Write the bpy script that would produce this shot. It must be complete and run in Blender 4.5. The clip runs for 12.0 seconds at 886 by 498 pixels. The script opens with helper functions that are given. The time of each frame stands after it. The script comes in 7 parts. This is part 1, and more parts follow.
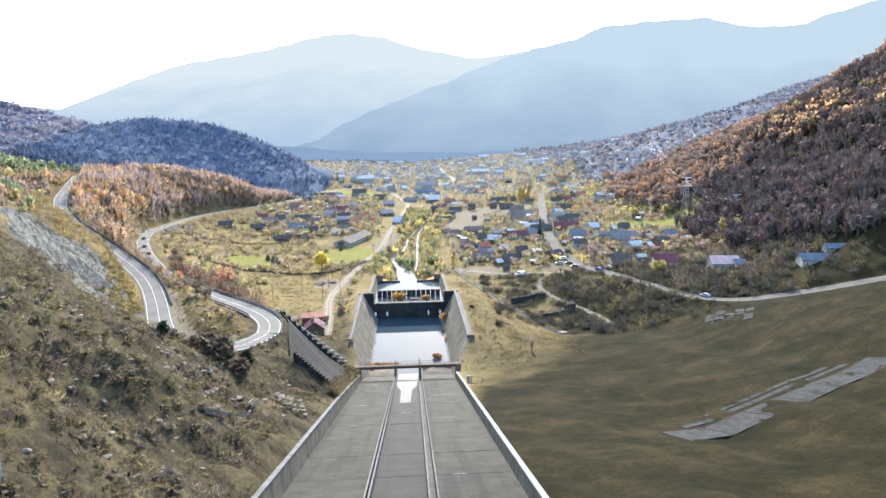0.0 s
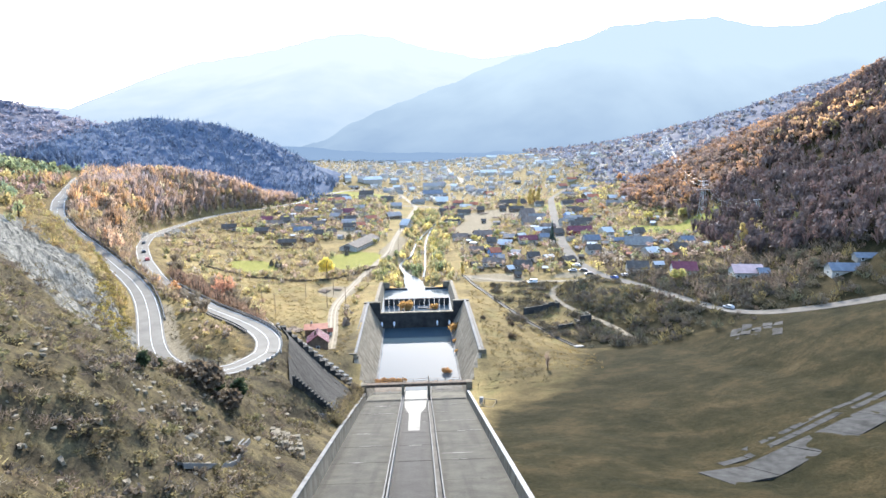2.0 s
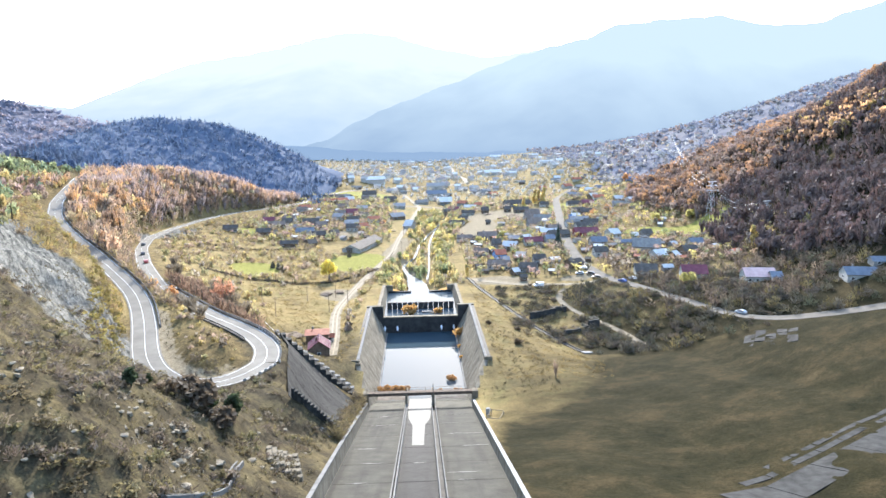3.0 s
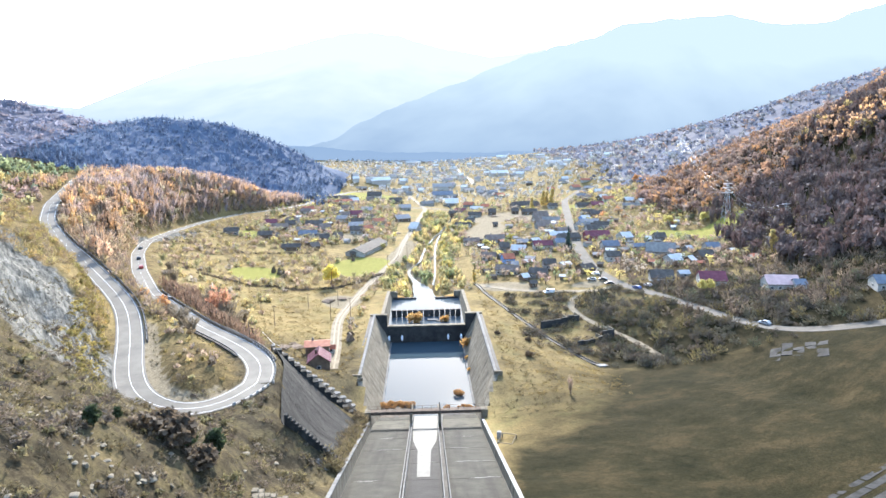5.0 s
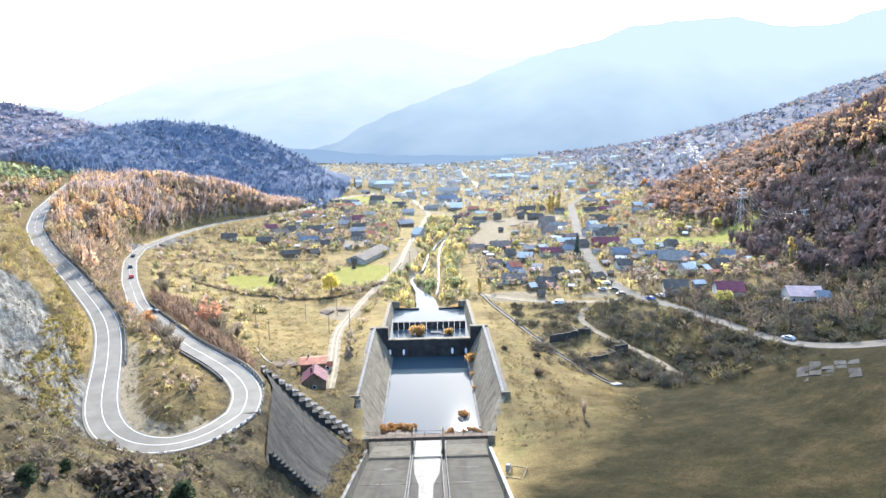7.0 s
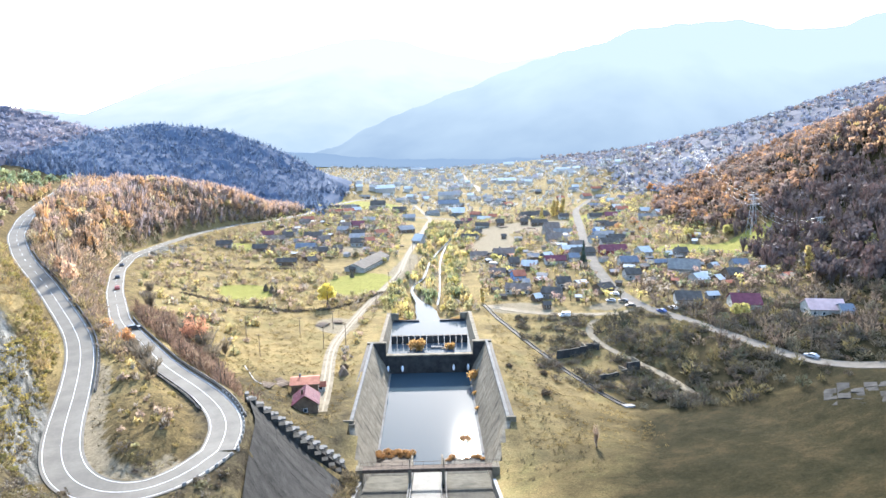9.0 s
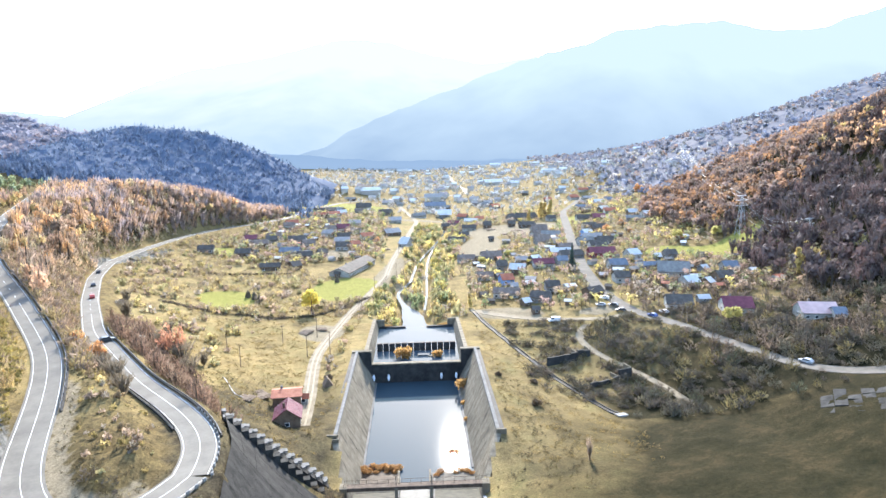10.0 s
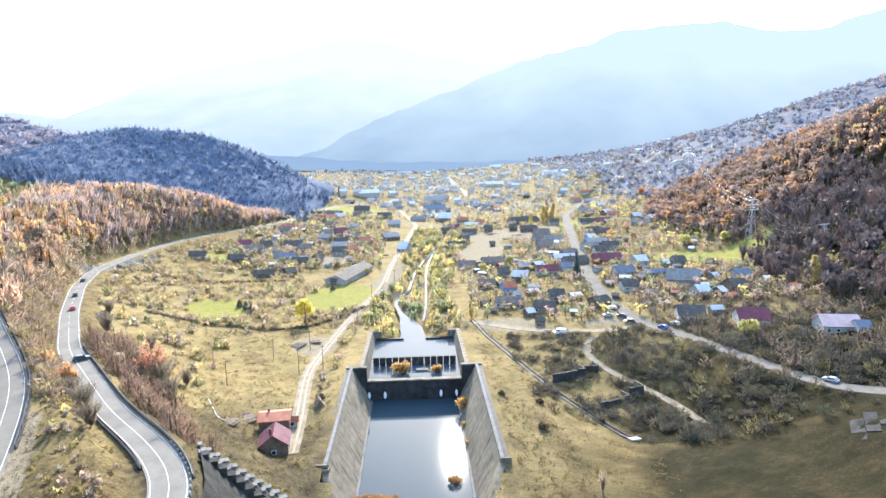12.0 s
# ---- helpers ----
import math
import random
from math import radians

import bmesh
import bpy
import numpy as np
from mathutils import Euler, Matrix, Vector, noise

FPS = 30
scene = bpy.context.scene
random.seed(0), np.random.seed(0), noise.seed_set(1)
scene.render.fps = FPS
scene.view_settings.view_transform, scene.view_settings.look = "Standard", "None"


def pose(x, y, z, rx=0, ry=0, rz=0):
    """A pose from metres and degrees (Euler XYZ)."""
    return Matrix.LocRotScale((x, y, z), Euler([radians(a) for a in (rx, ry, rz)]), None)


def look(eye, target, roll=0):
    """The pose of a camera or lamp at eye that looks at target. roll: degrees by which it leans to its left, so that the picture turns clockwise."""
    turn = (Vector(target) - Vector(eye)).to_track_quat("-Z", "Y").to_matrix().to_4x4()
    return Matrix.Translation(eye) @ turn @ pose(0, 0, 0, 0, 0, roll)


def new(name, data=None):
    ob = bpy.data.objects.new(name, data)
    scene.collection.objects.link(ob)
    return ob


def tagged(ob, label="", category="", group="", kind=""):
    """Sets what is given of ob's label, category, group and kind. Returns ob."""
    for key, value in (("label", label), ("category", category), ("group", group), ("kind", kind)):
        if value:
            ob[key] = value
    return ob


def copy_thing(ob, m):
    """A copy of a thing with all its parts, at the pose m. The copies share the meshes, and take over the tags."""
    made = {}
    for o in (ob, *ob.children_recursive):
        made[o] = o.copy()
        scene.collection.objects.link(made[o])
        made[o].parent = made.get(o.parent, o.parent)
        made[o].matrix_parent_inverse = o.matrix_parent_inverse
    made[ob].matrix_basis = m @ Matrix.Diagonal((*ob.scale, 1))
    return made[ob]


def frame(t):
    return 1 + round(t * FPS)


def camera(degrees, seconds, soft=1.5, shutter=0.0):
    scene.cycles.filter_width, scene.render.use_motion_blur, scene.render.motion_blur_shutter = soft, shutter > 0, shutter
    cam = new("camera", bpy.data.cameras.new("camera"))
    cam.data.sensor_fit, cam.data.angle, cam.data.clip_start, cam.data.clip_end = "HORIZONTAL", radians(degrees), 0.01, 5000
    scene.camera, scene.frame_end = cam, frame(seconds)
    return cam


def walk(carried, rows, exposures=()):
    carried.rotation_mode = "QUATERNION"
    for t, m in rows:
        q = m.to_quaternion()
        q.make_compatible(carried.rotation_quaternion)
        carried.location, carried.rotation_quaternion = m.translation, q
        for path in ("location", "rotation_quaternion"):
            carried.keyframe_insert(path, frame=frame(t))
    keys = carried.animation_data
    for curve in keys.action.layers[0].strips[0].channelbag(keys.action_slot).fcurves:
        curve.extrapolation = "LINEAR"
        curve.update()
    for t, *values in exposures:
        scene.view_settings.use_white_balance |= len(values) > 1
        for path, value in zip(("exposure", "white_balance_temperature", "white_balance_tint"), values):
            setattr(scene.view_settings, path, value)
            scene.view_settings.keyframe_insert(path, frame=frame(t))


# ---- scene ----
# The camera and its flight down the spillway
cam = camera(68.0, 12.0)
PATH = [
    (0, (0.467, -200.074, 78.408), (0.572, -198.109, 78.05), -1.1),
    (0.5, (0.426, -197.011, 78.716), (0.525, -195.046, 78.357), -1.1),
    (1, (0.282, -194.034, 78.926), (0.376, -192.068, 78.568), -1.1),
    (1.5, (0.122, -190.549, 79.215), (0.212, -188.583, 78.858), -1.1),
    (2, (0.012, -187.33, 79.44), (0.096, -185.365, 79.082), -1.0),
    (2.5, (-0.028, -184.211, 79.725), (0.05, -182.245, 79.365), -1.0),
    (3, (-0.171, -180.902, 79.77), (-0.097, -178.936, 79.41), -1.0),
    (5, (-0.162, -168.448, 79.921), (-0.105, -166.481, 79.561), -1.0),
    (5.5, (-0.014, -165.145, 79.991), (0.038, -163.178, 79.634), -1.0),
    (6, (0.031, -162.04, 80.088), (0.081, -160.073, 79.732), -1.0),
    (6.5, (0.262, -158.521, 80.189), (0.308, -156.554, 79.835), -1.0),
    (7, (0.286, -155.296, 80.231), (0.331, -153.328, 79.879), -1.0),
    (9, (1.012, -142.014, 80.562), (1.051, -140.044, 80.22), -1.0),
    (9.5, (1.146, -138.59, 80.632), (1.211, -136.62, 80.291), -1.1),
    (10, (1.295, -135.582, 80.821), (1.374, -133.613, 80.482), -1.2),
    (10.5, (1.55, -132.21, 80.93), (1.629, -130.24, 80.593), -1.2),
    (11, (1.702, -128.994, 81.088), (1.78, -127.024, 80.751), -1.2),
    (11.5, (1.794, -125.853, 81.244), (1.873, -123.883, 80.908), -1.2),
    (12, (2.0, -122.246, 81.446), (2.079, -120.276, 81.11), -1.2),
]
walk(cam, [(t, look(eye, target, roll)) for t, eye, target, roll in PATH], [(0.0, 2.07), (1.0, 2.22), (2.5, 2.34), (5.0, 2.42), (12.0, 2.46)])

# World: hazy autumn sky, the low sun straight down the valley
SUN_ELEVATION, SUN_TURN = radians(27), radians(3)
world = bpy.data.worlds.new("world")
scene.world = world
world.use_nodes = True
wn, wl = world.node_tree.nodes, world.node_tree.links
sky = wn.new("ShaderNodeTexSky")
sky.sky_type, sky.sun_disc = "NISHITA", False
sky.sun_elevation, sky.sun_rotation = SUN_ELEVATION, SUN_TURN
sky.air_density, sky.dust_density, sky.ozone_density = 1.0, 0.7, 1.8
wn["Background"].inputs["Strength"].default_value = 0.15
wl.new(sky.outputs["Color"], wn["Background"].inputs["Color"])
sun = new("sun", bpy.data.lights.new("sun", "SUN"))
sun.data.energy, sun.data.angle, sun.data.color = 2.3, radians(0.6), (1.0, 0.955, 0.89)
to_sun = Vector((math.sin(SUN_TURN) * math.cos(SUN_ELEVATION), math.cos(SUN_TURN) * math.cos(SUN_ELEVATION), math.sin(SUN_ELEVATION)))
sun.matrix_world = look(to_sun * 300, (0, 0, 0))

# Materials
def material(name, dark, light, grain=1.0, rough=0.9, bump=0.3, stain=0.0, metal=0.0, spread=0.0, coords="Object", through_light=0.0, tint=None, streak=None):
    """Two colours mixed by coarse and fine noise of real size, with relief. grain: metres of the coarse pattern."""
    m = bpy.data.materials.new(name)
    m.use_nodes = True
    n, l = m.node_tree.nodes, m.node_tree.links
    b = n["Principled BSDF"]
    co = n.new("ShaderNodeTexCoord")
    big, fine = n.new("ShaderNodeTexNoise"), n.new("ShaderNodeTexNoise")
    big.inputs["Scale"].default_value, fine.inputs["Scale"].default_value = 1 / grain, 7.3 / grain
    big.inputs["Detail"].default_value, fine.inputs["Detail"].default_value = 5, 6
    for t in (big, fine):
        l.new(co.outputs[coords], t.inputs["Vector"])
    add = n.new("ShaderNodeMath")
    add.operation = "MULTIPLY_ADD"
    add.inputs[1].default_value = 0.45
    l.new(fine.outputs["Fac"], add.inputs[0])
    l.new(big.outputs["Fac"], add.inputs[2])
    ramp = n.new("ShaderNodeMapRange")
    ramp.inputs["From Min"].default_value, ramp.inputs["From Max"].default_value = 0.5, 0.95
    l.new(add.outputs[0], ramp.inputs["Value"])
    mix = n.new("ShaderNodeMix")
    mix.data_type = "RGBA"
    mix.inputs["A"].default_value, mix.inputs["B"].default_value = (*dark, 1), (*light, 1)
    l.new(ramp.outputs[0], mix.inputs["Factor"])
    colour = mix.outputs["Result"]
    if stain:
        st = n.new("ShaderNodeTexNoise")
        st.inputs["Scale"].default_value, st.inputs["Detail"].default_value = 0.35 / grain, 8
        if streak:
            mp = n.new("ShaderNodeMapping")
            mp.inputs["Scale"].default_value = streak
            l.new(co.outputs[coords], mp.inputs["Vector"])
            l.new(mp.outputs["Vector"], st.inputs["Vector"])
            st.inputs["Scale"].default_value = 1.0 / grain
        else:
            l.new(co.outputs[coords], st.inputs["Vector"])
        sr = n.new("ShaderNodeMapRange")
        sr.inputs["From Min"].default_value, sr.inputs["From Max"].default_value = 0.5, 0.72
        sr.inputs["To Max"].default_value = stain
        l.new(st.outputs["Fac"], sr.inputs["Value"])
        sm = n.new("ShaderNodeMix")
        sm.data_type = "RGBA"
        sm.inputs["B"].default_value = (*(tint or [c * 0.35 for c in dark]), 1)
        l.new(sr.outputs[0], sm.inputs["Factor"])
        l.new(colour, sm.inputs["A"])
        colour = sm.outputs["Result"]
    if spread:
        rnd, isl, hsv = n.new("ShaderNodeObjectInfo"), n.new("ShaderNodeNewGeometry"), n.new("ShaderNodeHueSaturation")
        r1, r2 = n.new("ShaderNodeMath"), n.new("ShaderNodeMapRange")
        r1.operation = "ADD"
        l.new(rnd.outputs["Random"], r1.inputs[0])
        l.new(isl.outputs["Random Per Island"], r1.inputs[1])
        r2.inputs["From Max"].default_value = 2.0
        r2.inputs["To Min"].default_value, r2.inputs["To Max"].default_value = 1 - spread, 1 + spread
        l.new(r1.outputs[0], r2.inputs["Value"])
        l.new(r2.outputs[0], hsv.inputs["Value"])
        l.new(colour, hsv.inputs["Color"])
        colour = hsv.outputs["Color"]
    l.new(colour, b.inputs["Base Color"])
    b.inputs["Roughness"].default_value, b.inputs["Metallic"].default_value = rough, metal
    if rough >= 0.4 and not metal:
        b.inputs["Specular IOR Level"].default_value = 0.15
    if bump:
        bp = n.new("ShaderNodeBump")
        bp.inputs["Strength"].default_value, bp.inputs["Distance"].default_value = bump, 0.12 * grain
        l.new(add.outputs[0], bp.inputs["Height"])
        l.new(bp.outputs["Normal"], b.inputs["Normal"])
    if through_light:
        tr, ms = n.new("ShaderNodeBsdfTranslucent"), n.new("ShaderNodeMixShader")
        l.new(colour, tr.inputs["Color"])
        ms.inputs["Fac"].default_value = through_light
        l.new(b.outputs[0], ms.inputs[1])
        l.new(tr.outputs[0], ms.inputs[2])
        l.new(ms.outputs[0], n["Material Output"].inputs["Surface"])
    return m


M = {
    "concrete": material("weathered_concrete", (0.025, 0.0235, 0.0175), (0.055, 0.052, 0.04), 3.0, 0.85, 0.3, 0.8, spread=0.12, streak=(1.3, 0.07, 0.2)),
    "wall_concrete": material("stained_wall_concrete", (0.15, 0.123, 0.085), (0.265, 0.225, 0.162), 2.0, 0.9, 0.4, 0.7, spread=0.12, streak=(0.6, 1.1, 0.09)),
    "dark_concrete": material("damp_dark_concrete", (0.03, 0.029, 0.028), (0.065, 0.062, 0.058), 2.0, 0.75, 0.4, 0.6),
    "pale_concrete": material("pale_concrete", (0.22, 0.215, 0.2), (0.34, 0.33, 0.31), 1.5, 0.8, 0.2, 0.3),
    "wet": material("wet_scoured_concrete", (0.062, 0.063, 0.057), (0.1, 0.101, 0.093), 2.5, 0.6, 0.2, 0.35, streak=(2.0, 0.08, 1.0)),
    "apron": material("pale_apron_concrete", (0.06, 0.056, 0.043), (0.11, 0.102, 0.078), 2.0, 0.9, 0.3, 0.5),
    "bridge": material("brown_weathered_concrete", (0.085, 0.06, 0.045), (0.17, 0.125, 0.09), 0.8, 0.85, 0.3, 0.4),
    "mud": material("wet_mud", (0.045, 0.03, 0.02), (0.10, 0.068, 0.042), 1.2, 0.7, 0.5),
    "sand": material("silty_sand", (0.10, 0.088, 0.07), (0.16, 0.142, 0.115), 1.2, 0.85, 0.4),
    "white_water": material("white_water", (0.75, 0.77, 0.8), (0.85, 0.87, 0.9), 0.4, 0.3, 0.3),
    "lane": material("dark_scoured_concrete", (0.0115, 0.011, 0.0105), (0.027, 0.0258, 0.024), 3.0, 0.8, 0.3, 0.7, spread=0.12, streak=(1.3, 0.05, 0.2)),
    "lining": material("black_stained_concrete", (0.018, 0.0175, 0.016), (0.046, 0.0435, 0.039), 2.2, 0.9, 0.8, 0.75, spread=0.08, streak=(0.1, 0.9, 0.05)),
    "rib_concrete": material("weathered_rib_concrete", (0.022, 0.021, 0.019), (0.07, 0.067, 0.06), 1.2, 0.9, 0.5, 0.6, spread=0.2),
    "kerb_concrete": material("grey_kerb_concrete", (0.12, 0.115, 0.105), (0.2, 0.195, 0.18), 1.5, 0.85, 0.3, 0.4),
    "old_slab": material("mossy_old_slab", (0.024, 0.024, 0.022), (0.05, 0.05, 0.047), 1.6, 0.9, 0.4, 0.8),
    "asphalt": material("asphalt", (0.14, 0.127, 0.106), (0.195, 0.178, 0.148), 4.0, 0.85, 0.15, 0.25),
    "dirt": material("dusty_dirt_track", (0.185, 0.15, 0.10), (0.29, 0.24, 0.165), 2.5, 0.95, 0.5, 0.3),
    "gravel": material("gravel_road", (0.11, 0.098, 0.08), (0.17, 0.152, 0.128), 2.5, 0.95, 0.4, 0.2),
    "paint": material("road_paint", (0.68, 0.68, 0.66), (0.8, 0.8, 0.78), 0.8, 0.7, 0.05, 0.2),
}


def water_material(name, colour, ripple, gloss=0.16, rough=0.06, ior=1.33):
    m = bpy.data.materials.new(name)
    m.use_nodes = True
    n, l = m.node_tree.nodes, m.node_tree.links
    b = n["Principled BSDF"]
    b.inputs["Base Color"].default_value = (*colour, 1)
    b.inputs["Roughness"].default_value, b.inputs["IOR"].default_value = rough, ior
    b.inputs["Specular IOR Level"].default_value = gloss
    co, w, bp = n.new("ShaderNodeTexCoord"), n.new("ShaderNodeTexNoise"), n.new("ShaderNodeBump")
    w.inputs["Scale"].default_value, w.inputs["Detail"].default_value = 1.6, 4
    bp.inputs["Strength"].default_value, bp.inputs["Distance"].default_value = ripple, 0.05
    l.new(co.outputs["Object"], w.inputs["Vector"])
    l.new(w.outputs["Fac"], bp.inputs["Height"])
    l.new(bp.outputs["Normal"], b.inputs["Normal"])
    return m


M["water"] = water_material("pool_water", (0.045, 0.068, 0.082), 0.05, 0.1, 0.04)
M["stream"] = water_material("stream_water", (0.07, 0.088, 0.1), 0.12, 0.1, 0.1, 1.16)
M["low_water"] = water_material("second_basin_water", (0.075, 0.095, 0.108), 0.05, 0.1, 0.05, 1.18)


# Small builders
def solid(name, verts, faces, mat, parent=None, label="", smooth=False):
    """One mesh object from arrays of corners and faces."""
    me = bpy.data.meshes.new(name)
    me.from_pydata([tuple(map(float, v)) for v in verts], [], [tuple(map(int, q)) for q in faces])
    me.update()
    me.materials.append(mat)
    if smooth:
        me.polygons.foreach_set("use_smooth", [True] * len(me.polygons))
    ob = new(name, me)
    if parent:
        ob.parent = parent
    if label:
        ob["label"] = label
    return ob


def part(name, bm, mat, parent, label=""):
    """Links a bmesh as one mesh object under a thing or under a part."""
    me = bpy.data.meshes.new(name)
    bm.normal_update()
    bm.to_mesh(me)
    bm.free()
    me.materials.append(mat)
    ob = new(name, me)
    ob.parent = parent
    if label:
        ob["label"] = label
    return ob


def place(name, x, y, z=None, rz=0.0, **tags):
    """An Empty at a thing's base."""
    ob = new(name)
    ob.empty_display_size = 0.3
    ob.matrix_basis = pose(x, y, ground_z(x, y) if z is None else z, 0, 0, rz)
    return tagged(ob, **tags)


def add_box(bm, x0, x1, y0, y1, z0, z1, bevel=0.0):
    v = [bm.verts.new((x, y, z)) for z in (z0, z1) for y in (y0, y1) for x in (x0, x1)]
    made = [bm.faces.new([v[i] for i in q]) for q in ((0, 2, 3, 1), (4, 5, 7, 6), (0, 1, 5, 4), (2, 6, 7, 3), (0, 4, 6, 2), (1, 3, 7, 5))]
    if bevel:
        bmesh.ops.bevel(bm, geom=list({e for q in made for e in q.edges}), offset=bevel, segments=1, affect="EDGES", profile=0.5)


def box(x0, x1, y0, y1, z0, z1, bevel=0.0):
    bm = bmesh.new()
    add_box(bm, x0, x1, y0, y1, z0, z1, bevel)
    return bm


def add_tube(bm, a, b, r0, r1=None, sides=6):
    a, b = Vector(a), Vector(b)
    r1 = r0 if r1 is None else r1
    turn = (b - a).to_track_quat("Z", "Y").to_matrix()
    rings = []
    for p, r in ((a, r0), (b, r1)):
        rings.append([bm.verts.new(p + turn @ Vector((r * math.cos(k * 2 * math.pi / sides), r * math.sin(k * 2 * math.pi / sides), 0))) for k in range(sides)])
    for k in range(sides):
        bm.faces.new((rings[0][k], rings[0][(k + 1) % sides], rings[1][(k + 1) % sides], rings[1][k]))
    bm.faces.new(rings[0][::-1])
    bm.faces.new(rings[1])


def tube(a, b, r0, r1=None, sides=6):
    bm = bmesh.new()
    add_tube(bm, a, b, r0, r1, sides)
    return bm


def prism(points, axis, lo, hi):
    """A flat outline pushed along x or y: points are (y, z) for axis x, (x, z) for axis y."""
    bm = bmesh.new()
    rings = []
    for v in (lo, hi):
        rings.append([bm.verts.new((v, p, q) if axis == "x" else (p, v, q)) for p, q in points])
    n = len(points)
    for k in range(n):
        bm.faces.new((rings[0][k], rings[0][(k + 1) % n], rings[1][(k + 1) % n], rings[1][k]))
    bm.faces.new(rings[0][::-1])
    bm.faces.new(rings[1])
    bmesh.ops.recalc_face_normals(bm, faces=bm.faces)
    return bm


# The lie of the land: roads, river, feet and crests of the slopes, as lines of (x, y, z)
UPPER_ROAD = [(-36.2, -36, 27.8), (-38.3, -47, 28.2), (-43.8, -53, 28.5), (-49.5, -52.6, 29), (-55.2, -49, 29.5), (-60, -41.6, 29.8), (-64.5, -32.2, 30), (-71, -15.4, 30.5), (-79.4, 3.7, 31), (-86.5, 17.4, 32),
              (-96.2, 30.3, 34), (-119.5, 61, 37), (-142.7, 89, 40.5), (-165, 122, 43.5), (-186, 164, 46), (-212, 230, 49), (-237, 292, 50.5)]
LOWER_ROAD = [(-36.2, -36, 27.8), (-36, -27, 27.4), (-42.8, -13.8, 27.2), (-53.3, -0.9, 27), (-62.4, 9.3, 26.6), (-96.8, 59.7, 24.5), (-121.7, 109, 23), (-143.5, 159, 21.5), (-156, 201, 20.5), (-158, 242, 19.5),
              (-154, 299, 18.5), (-142, 350, 17), (-124, 385, 15.5), (-107, 437, 14), (-101, 520, 11), (-85, 600, 9), (-60.6, 651, 7), (-9, 686, 5), (36, 705, 4), (69, 760, 3), (74, 830, 2.6), (66, 954, 2), (69, 1186, 1)]
DIRT_ROAD = [(-30, 27, 7), (-31.5, 50, 6.5), (-34, 71, 5.5), (-35.7, 91, 4.5), (-34.4, 112, 3.5), (-30, 153, 2.5), (-17, 227, 2.5), (-14.8, 275, 3), (-8.5, 352, 3), (2, 470, 3), (-17, 600, 4)]
RIGHT_ROAD = [(190, 596, 10), (136, 461, 9), (107, 306, 9.5), (91.5, 214, 9), (86.3, 160, 8), (89.8, 126.5, 7.5), (100, 105, 8), (111, 72.7, 8.5), (118.4, 52, 9), (127.7, 42.8, 10), (146.7, 33.3, 15), (190, 20, 26)]
BRANCH_ROAD = [(89, 124, 7.4), (77.6, 121, 6), (65.9, 116.8, 5), (60.5, 101.3, 3.5), (66.8, 84.6, 2), (78.5, 65.7, 0.5), (82.2, 48.7, 0)]
SIDE_ROAD = [(77.6, 121, 6), (55, 126, 4.8), (40, 134, 4.2), (26, 148, 3.6)]
RIVER = [(-0.5, 138, -1.6), (-1.5, 158, -1.6), (-5.5, 174, -1.5), (-10.5, 200, -1.4), (-3, 229, -1.0), (0, 270, -0.6), (5, 305, -0.5), (11, 335, -0.3), (17, 366, 0), (22, 394, 0.4), (30, 470, 0.6), (10, 700, 0)]
BROOK = [(4, 166, -1.5), (5.5, 190, -1.3), (6, 214, -1.0), (7, 268, -0.6), (9, 300, -0.5), (14, 345, -0.3)]
CHUTE_LEFT = [(-17, -240, 70), (-17, -130, 39), (-17, -64, 20.5), (-18, 0, 2.2), (-22, 20, 7.7), (-22, 84, 7.0), (-19, 100, 5), (-19, 140, 3)]
CHUTE_RIGHT = [(17, -240, 68), (17, -130, 36.5), (17, -64, 18.2), (17, 0, 2.5), (22, 20, 7.6), (22, 84, 6.8), (19, 100, 5), (19, 140, 3)]
